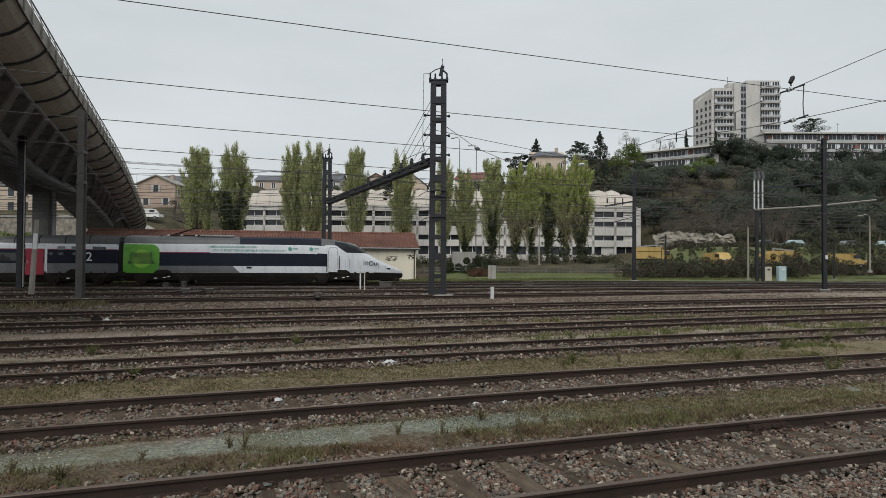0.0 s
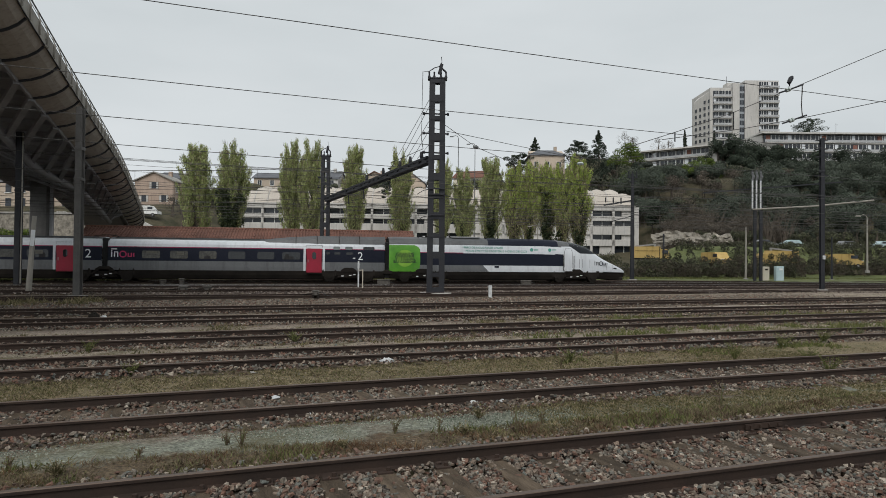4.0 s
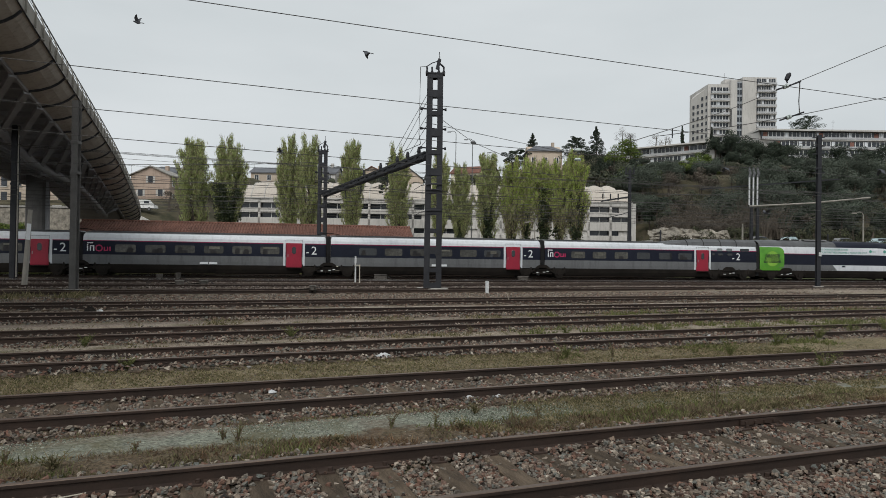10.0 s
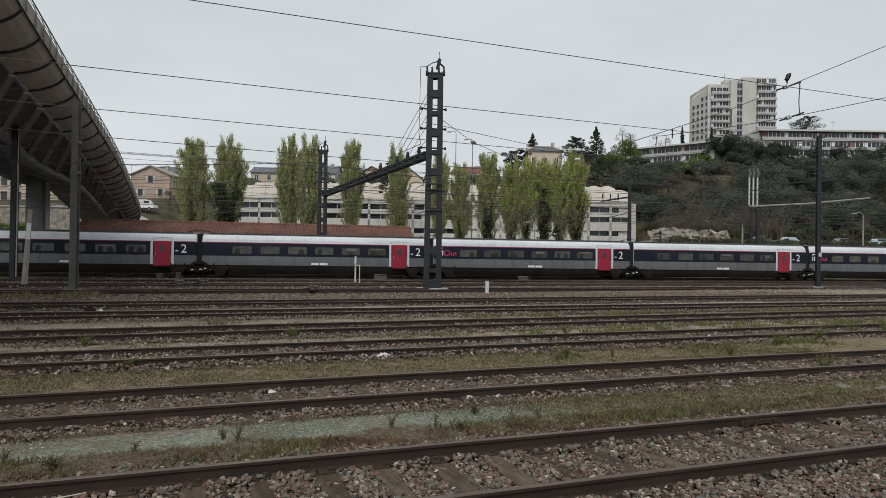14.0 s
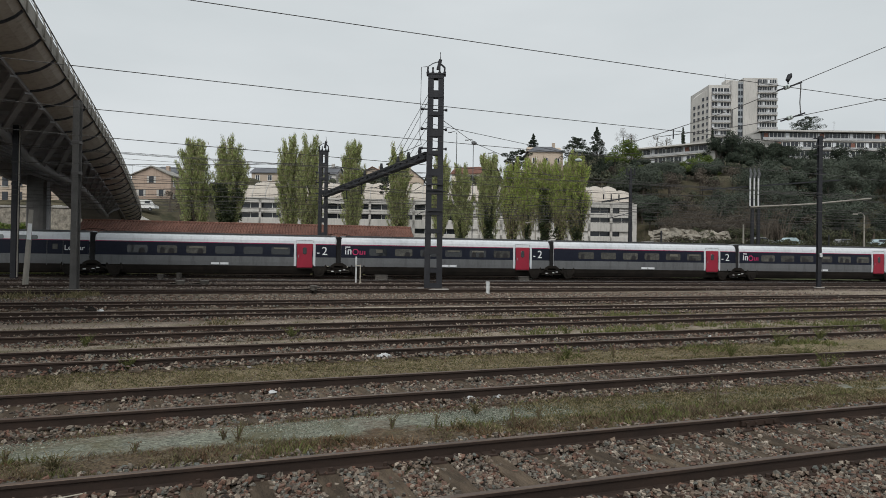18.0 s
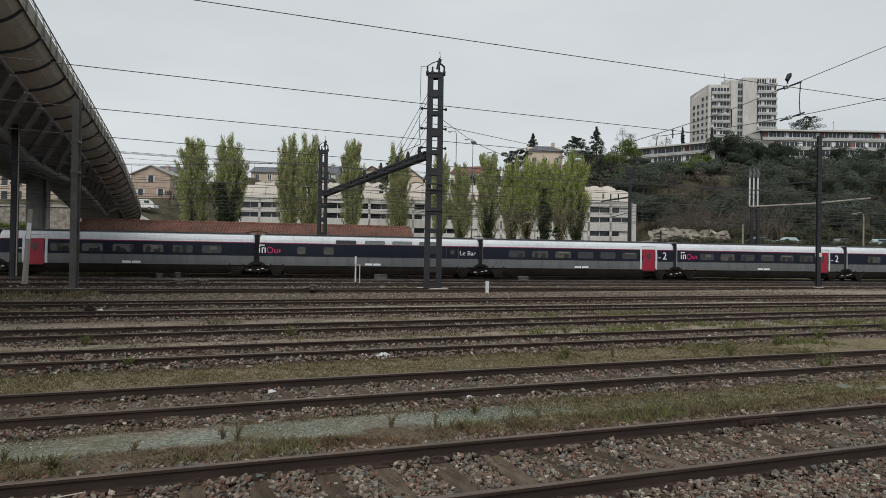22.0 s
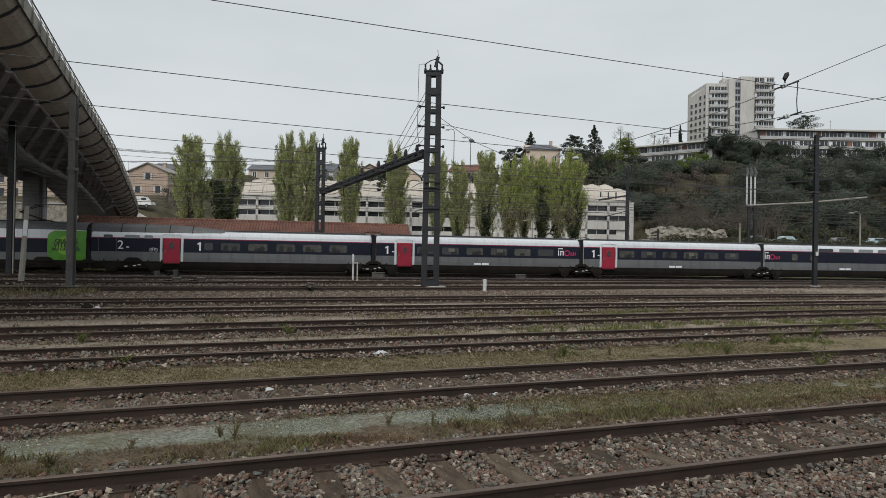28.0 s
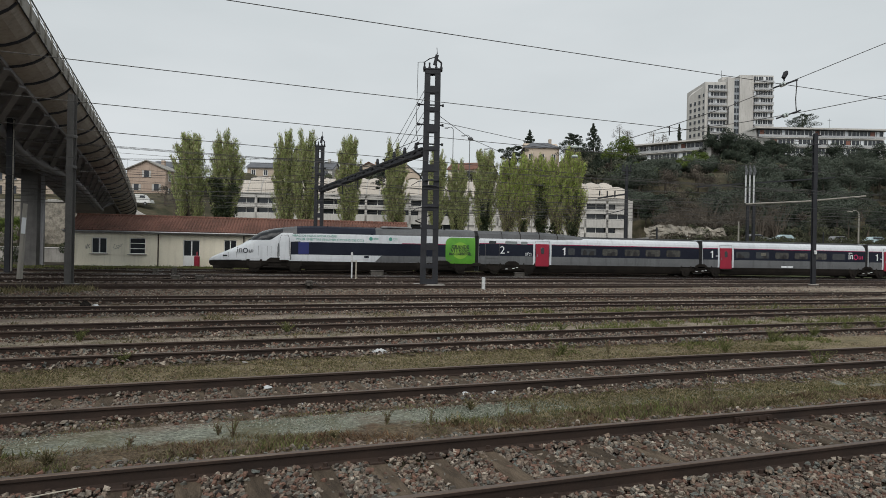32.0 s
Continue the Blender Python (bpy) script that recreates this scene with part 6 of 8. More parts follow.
# ---- houses behind the car park ----
def house(u, w, z, wide, deep, tall, rise, wall, roofm, label, rz=0, hip=False, cols=3, rows=2, chim=1):
    h = thing("house", label, "house", town_pose(u, w, z, rz))
    part("wall", Geo().box((0, deep / 2, tall / 2 - 2), (wide, deep, tall + 4)).add([(s * wide / 2, y, zz) for s in (-1, 1) for y, zz in ((0, tall), (deep, tall), (deep / 2, tall + rise))], [(0, 2, 1), (3, 4, 5), (0, 3, 5, 2), (1, 2, 5, 4)]), wall, h)
    e, k = 0.4, (wide * 0.3 if hip else 0.0)
    r = part("roof", Geo().add([(-wide / 2 - e, -e, tall - 0.1), (wide / 2 + e, -e, tall - 0.1), (wide / 2 + e, deep + e, tall - 0.1), (-wide / 2 - e, deep + e, tall - 0.1), (-wide / 2 - e + k, deep / 2, tall + rise), (wide / 2 + e - k, deep / 2, tall + rise),
                                (-wide / 2 - e, -e, tall + 0.12), (wide / 2 + e, -e, tall + 0.12), (wide / 2 + e, deep + e, tall + 0.12), (-wide / 2 - e, deep + e, tall + 0.12), (-wide / 2 - e + k, deep / 2, tall + rise + 0.22), (wide / 2 + e - k, deep / 2, tall + rise + 0.22)],
                               [(6, 7, 11, 10), (8, 9, 10, 11), (0, 1, 7, 6), (2, 3, 9, 8)] + ([(9, 6, 10), (7, 8, 11), (1, 2, 8, 7), (3, 0, 6, 9)] if hip else [(1, 0, 4, 5), (3, 2, 5, 4), (0, 6, 10, 4), (4, 10, 9, 3), (1, 5, 11, 7), (5, 2, 8, 11)])), roofm, h)
    for c in range(chim):
        part("chimney", Geo().box((wide * (0.3 - 0.6 * c), deep / 2, tall + rise + 0.4), (0.8, 0.7, 1.6)), wall, r)
    for c in range(cols):
        for q in range(rows):
            x, zz = wide * ((c + 0.5) / cols - 0.5), tall * (q + 0.55) / rows
            o = part("window", Geo().box((x, -0.02, zz), (1.0, 0.1, 1.4)), M_DARKWIN, h)
            part("frame", Geo().box((x - 0.55, -0.05, zz), (0.12, 0.1, 1.6)).box((x + 0.55, -0.05, zz), (0.12, 0.1, 1.6)).box((x, -0.05, zz - 0.78), (1.2, 0.1, 0.12)).box((x, -0.06, zz), (0.08, 0.1, 1.4)), M_FRAME, o)
    return h


house(-70.5, 154, 9.0, 7, 9, 9.0, 2.6, M_PALECONC, M_SLATE, "tall pale house with a grey hip roof above the viaduct's end", 8, True, 3, 3)
gabled = house(-57.6, 138, 8.6, 10.0, 8.2, 9.2, 1.9, M_PINKSTONE, M_CONC, "large gabled pinkish-cream house above the street", 90, cols=3, rows=3)
for y, z in ((2.0, 2.6), (4.4, 2.6), (6.4, 2.6), (2.0, 5.6), (6.2, 5.6), (4.1, 8.4)):
    o = part("window", Geo().box((-5.02, y, z), (0.1, 0.95, 1.35)), M_DARKWIN, gabled)
    part("shutter", Geo().box((-5.07, y - 0.72, z), (0.08, 0.42, 1.4)).box((-5.07, y + 0.72, z), (0.08, 0.42, 1.4)), M_PALECONC, o)
house(-64.5, 146, 9.0, 6.5, 8.0, 11.0, 1.7, M_PALECONC, M_SLATE, "narrow pale house with a grey roof above the street", 12, True, 2, 3)
house(-56.0, 160, 12.0, 7, 8, 4.2, 1.6, M_TOWNSTONE, M_SLATE, "low cream house beside the street", 15, cols=3, rows=1)
house(-45, 175, 18.0, 17, 9, 6.0, 1.8, M_TOWNSTONE, M_SLATE, "long low house with a grey roof", 0, cols=5)
house(-34.5, 172, 18.5, 10, 9, 5.0, 2.2, M_PALECONC, M_SLATE, "pale house with a slate roof", -5)
house(-23, 176, 18.0, 13, 9, 5.6, 1.6, M_TOWNSTONE, M_SLATE, "pale stone house behind the poplars", 5, cols=4)
house(-14, 172, 17.5, 9, 9, 5.0, 2.6, M_TOWNSTONE, M_TILE, "stone house with a red roof", 80)
house(-5.5, 168, 15.5, 8, 8, 5.8, 3.2, M_TOWNSTONE, M_SLATE, "gabled stone house with arched windows", 90, cols=2)
house(7, 170, 19.0, 11, 9, 5.0, 2.2, M_CREAM, M_TILE, "house with a brown tiled roof", -20)
house(27.1, 170, 24.8, 9.2, 9, 5.4, 1.9, M_TOWNSTONE, M_SLATE, "pale villa with a slate hip roof on the hill", 0, True, 3, 1)

# ---- street edge: retaining wall, low walls, lamps ----
rw = thing("retaining_wall", "old rubble stone retaining wall under the viaduct", "wall", kind="structure")
part("wall", Geo().loft([[town(u, w + e, z) for w, e, z in ((92, 0, 0), (92, 0.0, 8.1 - 2.6 * ss(u, -52, -42)), (92, 0.8, 8.1 - 2.6 * ss(u, -52, -42)), (92, 0.8, 0))] for u in [-98 + 2 * i for i in range(31)]]), M_STONEWALL, rw)
part("coping", Geo().loft([[town(u, 92 + e, z - 2.6 * ss(u, -52, -42)) for e, z in ((-0.15, 8.1), (-0.15, 8.35), (0.95, 8.35), (0.95, 8.1))] for u in [-98 + 2 * i for i in range(31)]]), M_CONC, rw)
sw = thing("low_wall", "pale street wall beside the viaduct's end", "wall", kind="structure")
part("wall", Geo().loft([[town(u, 108 + e, height(u, 108) + z) for e, z in ((0, -1), (0, 1.0), (0.35, 1.0), (0.35, -1))] for u in [-64 + 2 * i for i in range(13)]]), M_PALECONC, sw)
lw = thing("low_wall", "pale low wall beside the running tracks", "wall", kind="structure")
part("wall", Geo().beam(town(-60, 74, 0.75), town(-26.8, 71.5, 0.75), 0.3, 1.6), M_CONC, lw)
part("coping", Geo().beam(town(-60, 74, 1.6), town(-26.8, 71.5, 1.6), 0.45, 0.12), M_PALECONC, lw)

cab = thing("relay_cabinet", "weathered beige relay cabinet beside the track", "cabinet", town_pose(35.5, 70.6, -0.05))
part("body", Geo().bevel_box((0, 0, 0.85), (0.75, 0.6, 1.65), 0.04), M_BEIGECAB, cab)
part("door", Geo().bevel_box((0.02, -0.31, 0.85), (0.6, 0.05, 1.4), 0.02), M_BEIGECAB, cab)
part("plate", Geo().box((0.0, -0.345, 1.35), (0.3, 0.02, 0.16)), M_BLACK, cab)
part("plinth", Geo().box((0, 0, 0.05), (0.9, 0.7, 0.14)), M_CONC, cab)
cab = thing("relay_cabinet", "pale blue relay cabinet beside the track", "cabinet", town_pose(36.85, 70.2, -0.05))
part("body", Geo().bevel_box((0, 0, 0.85), (0.85, 0.6, 1.75), 0.04), M_BLUECAB, cab)
part("door", Geo().bevel_box((0.02, -0.31, 0.85), (0.68, 0.05, 1.5), 0.02), M_BLUECAB, cab)
part("plate", Geo().box((0.05, -0.345, 1.4), (0.34, 0.02, 0.2)), M_FRAME, cab)
part("plinth", Geo().box((0, 0, 0.05), (1.0, 0.7, 0.14)), M_CONC, cab)
solid("concrete_box", Geo().bevel_box((*town(4.9, 70)[:2], 0.75), (0.85, 0.7, 1.7), 0.03, -12), M_CONC, "pale concrete box beside the service building", "cabinet")

# ---- plants ----
def leaf_cloud(rs, centres, radii, n, size, squash=1.0, face=0.0):
    """Small three-cornered leaves scattered through blobs; returns their corners."""
    c = rs.randint(0, len(centres), n)
    d = rs.normal(size=(n, 3))
    d /= np.linalg.norm(d, axis=1)[:, None]
    r = rs.uniform(0.45, 1.0, n) ** 0.5
    pos = np.asarray(centres)[c] + d * (np.asarray(radii)[c] * r)[:, None] * np.array([1, 1, squash])
    a, b = rs.normal(size=(n, 3)), rs.normal(size=(n, 3))
    a /= np.linalg.norm(a, axis=1)[:, None]
    if face:
        nrm = d * face + rs.normal(0, 0.5, (n, 3))
        a = np.cross(nrm, a)
        a /= np.linalg.norm(a, axis=1)[:, None]
        b = np.cross(nrm, a)
    b -= a * (a * b).sum(1)[:, None]
    b /= np.linalg.norm(b, axis=1)[:, None]
    s = rs.uniform(size[0], size[1], n)[:, None]
    a, b = a * s, b * s * 0.8
    v = np.stack([pos - a, pos + a * 0.5 - b, pos + a * 0.5 + b], 1)
    return v.reshape(-1, 3)


def cloud_mesh(name, v, mat):
    me = bpy.data.meshes.new(name)
    me.from_pydata(v.tolist(), [], np.arange(len(v)).reshape(-1, 3).tolist())
    me.materials.append(mat)
    me.update()
    return me


def strands(rs, centres, radii, n, length, width):
    """Slim upright slivers scattered through blobs, leaning a little outwards."""
    c = rs.randint(0, len(centres), n)
    d = rs.normal(size=(n, 3))
    d /= np.linalg.norm(d, axis=1)[:, None]
    pos = np.asarray(centres)[c] + d * (np.asarray(radii)[c] * rs.uniform(0.2, 1.0, n))[:, None] * np.array([1, 1, 2.0])
    up = rs.normal(0, 0.2, (n, 3)) + pos * np.array([0.16, 0.16, 0]) + np.array([0, 0, 1.0])
    up /= np.linalg.norm(up, axis=1)[:, None]
    b = np.cross(up, rs.normal(size=(n, 3)))
    b /= np.linalg.norm(b, axis=1)[:, None]
    up *= rs.uniform(length[0], length[1], n)[:, None] / 2
    b *= rs.uniform(width[0], width[1], n)[:, None]
    return np.stack([pos - up + b, pos - up - b, pos + up], 1).reshape(-1, 3)


def poplar(seed, tall, wide, density, mat=None, low=0.35):
    """Meshes of one Lombardy poplar: upswept limbs, twigs, young leaves in upright tufts."""
    rs = np.random.RandomState(seed)
    limbs = Geo()
    limbs.tube([(0, 0, 0), (0.03, 0, tall * 0.3), (-0.05, 0.04, tall * 0.65), (0, 0, tall * 0.96)], [0.28, 0.2, 0.11, 0.02], 8)
    centres, radii = [], []
    for i in range(120):
        z0 = tall * rs.uniform(0.08, 0.85)
        a = rs.uniform(0, 6.283)
        t0 = z0 / tall
        reach = wide * 0.5 * (0.25 + 0.72 * math.sin(min(1, t0 * 0.86 + 0.15) * math.pi)) * rs.uniform(0.5, 1.0)
        ln = tall * rs.uniform(0.16, 0.3) * (1.1 - 0.5 * t0)
        pts = [(0, 0, z0)] + [(math.cos(a) * reach * k ** 0.6, math.sin(a) * reach * k ** 0.6, z0 + ln * k) for k in (0.35, 0.7, 1.0)]
        limbs.tube(pts, [0.055, 0.04, 0.025, 0.008], 4, 0, False)
        for k in np.linspace(0.3, 1.12, 7):
            centres.append((math.cos(a) * reach * k ** 0.6, math.sin(a) * reach * k ** 0.6, z0 + ln * k))
            radii.append(rs.uniform(0.16, 0.34))
    v = strands(rs, centres, radii, density, (0.14, 0.34), (0.018, 0.036))
    tw = leaf_cloud(rs, centres, [r * 1.1 for r in radii], density // (4 if low < 0.2 else 6), (0.03, 0.05), 1.6)
    tw[2::3] += (0, 0, 0.42)
    zz = v.reshape(-1, 3, 3)[:, 0, 2]
    grow = np.clip((zz / tall - 0.4) * 4.5, low, 1.0) if low < 0.2 else np.clip(low + 1.5 * (zz / tall - 0.15 - 0.3 * (0.35 - low)), low, 1.0)
    keep = np.repeat((zz > 1.0) & (rs.uniform(0, 1, len(zz)) < grow), 3)
    return limbs.mesh("poplar_limbs", M_BARK), cloud_mesh("poplar_crown", v[keep], mat), cloud_mesh("poplar_twigs", tw, M_TWIG)


POPS = [poplar(11 + i, 15.0, 3.4, 36000, M_POPLAR) for i in range(4)]
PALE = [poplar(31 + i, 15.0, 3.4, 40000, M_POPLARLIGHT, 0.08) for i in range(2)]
POP_Z = 1.7
for i, (u, top, wide) in enumerate(((-37.6, 18.6, 4.2), (-32.4, 18.3, 4.2), (-23.5, 19.0, 3.4), (-20.3, 18.8, 3.2), (-13.9, 18.7, 3.1), (-6.9, 17.8, 3.5), (-0.6, 17.0, 2.6), (2.6, 15.2, 3.0),
                                    (6.7, 17.2, 3.6), (10.2, 16.3, 2.8), (12.6, 16.6, 2.8), (15.2, 16.6, 2.8), (17.4, 16.2, 2.7), (20.0, 17.6, 3.3))):
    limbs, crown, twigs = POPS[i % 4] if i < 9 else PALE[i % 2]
    w = 95 + (i % 3) * 0.6
    p = thing("poplar", "tall slender poplar in pale spring leaf", "tree", town_pose(u, w, height(u, w) - 0.1, 57 * i), "row of poplars")
    k = (top - POP_Z) / 15.2
    s = Matrix.Diagonal((wide / 2.6, wide / 2.6, k, 1))
    part("trunk", limbs, None, p, "grey-brown trunk and limbs", m=s)
    part("crown", crown, None, p, "pale green spring leaves", m=s)
    tagged(part("twig_mass", twigs, None, p, m=s), kind="stuff")
# ivy round the trunks
def ivy(u, w, top, r, n, seed):
    rs = np.random.RandomState(seed)
    q = town(u, w)
    cen = [(q.x + rs.uniform(-r, r), q.y + rs.uniform(-r, r) * 0.6, height(u, w) + top * rs.uniform(0.0, 1.0) ** 0.8) for _ in range(90)]
    o = thing("ivy", "dark ivy clothing a poplar trunk", "ivy", group="ivy on the poplars")
    part("leaves", cloud_mesh("leaves", leaf_cloud(rs, cen, [r * 0.55] * 90, n, (0.1, 0.2)), M_IVY), None, o)


ivy(-32.3, 94.2, 10.0, 1.5, 7000, 3)
for k, (u, top, r) in enumerate(((6.7, 8.0, 0.55), (10.2, 10.0, 0.5), (12.6, 6.5, 0.35), (15.2, 10.5, 0.75), (17.4, 10.5, 0.75), (20.0, 9.5, 0.8), (2.6, 6.0, 0.45))):
    ivy(u, 94.9, top, r, 1900, 51 + k)


def wood(name, spots, mat, n_leaf, label, size=(0.22, 0.5), category="woodland", face=2.2):
    """Many crowns as one mass of leaf clumps with their trunks."""
    rs = np.random.RandomState(len(spots))
    cen, rad, tr = [], [], Geo()
    for x, y, z, h, r in spots:
        tr.tube([(x, y, z - 1), (x + rs.uniform(-0.3, 0.3), y, z + h * 0.45), (x + rs.uniform(-0.6, 0.6), y, z + h * 0.8)], [0.3, 0.2, 0.06], 5, 0, False)
        for k in range(10):
            a, q = rs.uniform(0, 6.28), rs.uniform(0.0, 0.75)
            cen.append((x + math.cos(a) * r * q, y + math.sin(a) * r * q, z + h * (0.85 - 0.5 * q * q - rs.uniform(0, 0.22))))
            rad.append(r * rs.uniform(0.3, 0.5))
    v = leaf_cloud(rs, cen, rad, n_leaf * len(spots), size, 0.8, face)
    o = thing(name, label, category, kind="stuff")
    tagged(part("crowns", cloud_mesh("crowns", v, mat), None, o), kind="stuff")
    tagged(part("trunks", tr, M_BARK, o), kind="stuff")
    return o


rs = np.random.RandomState(21)
kinds = [[], [], [], []]
tries = 0
while sum(len(q) for q in kinds) < 520 and tries < 9000:
    tries += 1
    u, w = rs.uniform(26, 168), rs.uniform(124, 200)
    if (u < 46 and w < 168) or (44 < u < 66 and w < 139) or (48 < u < 90 and w > 191) or (u > 90 and w > 184):
        continue
    q = town(u, w, height(u, w))
    mix = noise.noise((u * 0.06, w * 0.06, 9)) + rs.normal(0, 0.25)
    k = 0 if mix > 0.02 else 1 if mix < -0.3 else 2 if mix < -0.15 else 3
    hh = rs.uniform(5, 10.5) if w < 168 else rs.uniform(3.4, 5.4)
    top = 3.6 + 0.152 * w + (4.5 if u > 112 else 2.5 if u > 96 else 0.0) + rs.normal(0, 1.2)
    hh = min(hh, (top - q.z) / 1.15)
    if hh < 1.8:
        continue
    kinds[k].append((*q, hh * (1.0 if k else 1.1), hh * (rs.uniform(0.45, 0.7) if k == 0 else rs.uniform(0.3, 0.42))))
wood("hill_wood", kinds[0], M_EVERGREEN, 2300, "dark rounded evergreens on a steep hillside", (0.10, 0.22))
wood("hill_wood", kinds[3], M_PINE, 2300, "very dark pines and oaks on a steep hillside", (0.10, 0.22))
wood("bare_wood", kinds[1], M_BARE, 800, "bare brown trees on a steep hillside", (0.09, 0.2))
wood("hill_wood", kinds[2], M_WOOD, 1300, "mixed green trees on a steep hillside", (0.12, 0.25))
twig = Geo()
for _ in range(90):
    u, w = rs.uniform(44, 150), rs.uniform(120, 150)
    q = town(u, w, height(u, w))
    for j in range(6):
        a, l = rs.uniform(-0.5, 0.5), rs.uniform(2.5, 6.0)
        twig.tube([q + UP * (0.3 * j), q + Vector((a * l * 0.4, 0, l * 0.55)), q + Vector((a * l, rs.uniform(-0.4, 0.4), l))], [0.06, 0.04, 0.01], 4, 0, False)
wood("bare_wood", [(*town(u, w, height(u, w)), rs.uniform(5, 9), rs.uniform(2.2, 3.6)) for u, w in [(rs.uniform(45, 67), rs.uniform(124, 140)) for _ in range(52)]], M_BARE, 800, "bare brown trees in the middle of the hillside", (0.06, 0.14))
for _ in range(26):
    u, w = rs.uniform(46, 68), rs.uniform(122, 138)
    q = town(u, w, height(u, w))
    for j in range(9):
        a, l = rs.uniform(-0.7, 0.7), rs.uniform(6.0, 10.5)
        twig.tube([q, q + Vector((a * l * 0.25, 0, l * 0.5)), q + Vector((a * l * 0.75, rs.uniform(-0.6, 0.6), l))], [0.13, 0.07, 0.015], 4, 0, False)
solid("bare_saplings", twig, M_BARK, "brown bare saplings at the foot of the hill", "trees", kind="stuff")
spots = []
for _ in range(80):
    u = rs.uniform(-60, 46)
    w = rs.uniform(160, 168) if u > -40 else rs.uniform(150, 160)
    spots.append((*town(u, w, height(u, w)), *(rs.uniform(3, 5.5), rs.uniform(1.8, 2.8))))
spots += [(*town(u, 166, height(u, 166)), h, 3.0) for u, h in ((20, 6.5), (22.5, 7), (25, 6.5), (27.5, 7), (30, 6.5), (32.5, 7.5), (35, 8), (38, 9), (41, 8), (17, 6), (14, 5.5))]
wood("garden_trees", spots, M_WOOD, 420, "dark garden trees between hillside houses")


wood("understory", [(*town(u, w, height(u, w)), rs.uniform(2.4, 4.6), rs.uniform(1.6, 2.6)) for u, w in [(rs.uniform(44, 150), rs.uniform(115, 128)) for _ in range(130)] + [(rs.uniform(41, 50), rs.uniform(119, 135)) for _ in range(24)] if not (38 < u < 54 and w < 119.5)], M_SHRUB, 800, "olive scrub at the foot of the hill", (0.07, 0.16))
wood("spring_trees", [(*town(u, w, height(u, w)), h, r) for u, w, h, r in ((47, 165, 7, 3.2), (51, 166, 6.5, 3.0), (55, 164, 5.5, 2.6), (68, 172, 6, 2.8), (64, 170, 5.5, 2.4), (72, 171, 5, 2.4), (43, 168, 6, 2.6), (128, 165, 6, 2.4))], M_BUSH, 1200, "trees in fresh yellow-green leaf on the hillside", (0.1, 0.22))
wood("street_trees", [(*town(u, w, height(u, w)), h, r) for u, w, h, r in ((-49.5, 118, 4.5, 2.0), (-47, 117, 4.0, 1.8), (-52.5, 121, 4.2, 1.8), (-44.5, 116, 3.6, 1.6))], M_BARE, 700, "bare brown street trees above the viaduct's end", (0.06, 0.14))
wood("wall_shrubs", [(*town(u, 89, 0.5), 6.2, 1.9) for u in (-63, -61, -59, -57.6)], M_BUSH, 900, "green shrubs before the rubble wall", (0.08, 0.18))


def conifer(u, w, z, h, r, seed, label, tiers=9, flat=False):
    rs = np.random.RandomState(seed)
    t = thing("conifer", label, "tree", town_pose(u, w, z))
    part("trunk", Geo().tube([(0, 0, -1), (0.1, 0, h * 0.5), (0, 0, h * 0.97)], [0.35, 0.22, 0.04], 6), M_BARK, t)
    cen, rad = [], []
    for i in range(tiers if flat else tiers * 2):
        k = i / (tiers * (1 if flat else 2) - 1)
        rr = r * ((1 - k) ** 0.75 * rs.uniform(0.65, 1.1) + 0.04) if not flat else r * (0.35 + 0.75 * math.sin(k * 2.6 + 0.35)) * rs.uniform(0.7, 1.15)
        for j in range(12 if flat else 9):
            a, q = rs.uniform(0, 6.28), rs.uniform(0.2, 1.0)
            z = h * (0.4 + 0.56 * k + rs.uniform(-0.05, 0.05) - 0.06 * q) if flat else h * (0.2 + 0.79 * k + rs.uniform(-0.02, 0.02)) - 0.22 * rr * q
            cen.append((math.cos(a) * rr * q * 0.95, math.sin(a) * rr * q * 0.95, z))
            rad.append(0.14 + rr * (0.2 if flat else 0.17) * rs.uniform(0.7, 1.3))
    part("foliage", cloud_mesh("foliage", leaf_cloud(rs, cen, rad, 15000, (0.06, 0.15), 0.5 if flat else 0.95, 0.8), M_PINE), None, t)


conifer(24.5, 176, 25, 11.0, 3.2, 1, "dark pointed conifer on the hilltop")
conifer(19.5, 172, 22, 9.0, 4.5, 2, "broad dark cedar on the hilltop", 6, True)
conifer(35.0, 168, 22.5, 11.5, 4.6, 3, "large dark cedar beside a villa", 9, True)
conifer(39.8, 166, 22.0, 14.0, 4.8, 4, "tall dark cedar on the hilltop", 11)
conifer(-10.6, 132, 10.0, 11.5, 3.3, 5, "dark rounded pine before the car park roof", 7, True)
conifer(84.5, 200, 33, 10.5, 1.1, 6, "slim dark cypress beside the apartments")
conifer(79.7, 212, 37, 9.0, 1.0, 7, "slim dark cypress by the tower")
conifer(122.3, 214, 38, 13.0, 6.6, 8, "flat-topped dark cedar above the apartments", 8, True)
conifer(91.0, 203, 31, 9.5, 4.5, 9, "dark umbrella pine before the tower", 6, True)
wood("tall_evergreens", [(*town(u, w, z), h, r) for u, w, z, h, r in ((88.4, 195, 28, 15.5, 5.0), (84.5, 197, 29, 12.5, 4.2), (92.3, 194, 27, 14.0, 4.8), (95.2, 189, 26, 13.5, 4.6), (99.0, 189, 26, 12.0, 4.4), (112, 190, 26, 11, 4.5), (119, 190, 26, 12, 4.8), (126, 190, 26, 12, 5.0), (133, 190, 26, 12.5, 5.0), (87, 191, 27, 8, 4.5), (91, 190, 26, 8, 4.5), (96, 186, 25, 8, 4.5), (101, 186, 25, 8, 4.5), (106, 187, 25, 8, 4.5))], M_PINE, 3000, "tall dark rounded evergreens before the apartment blocks", (0.13, 0.26))
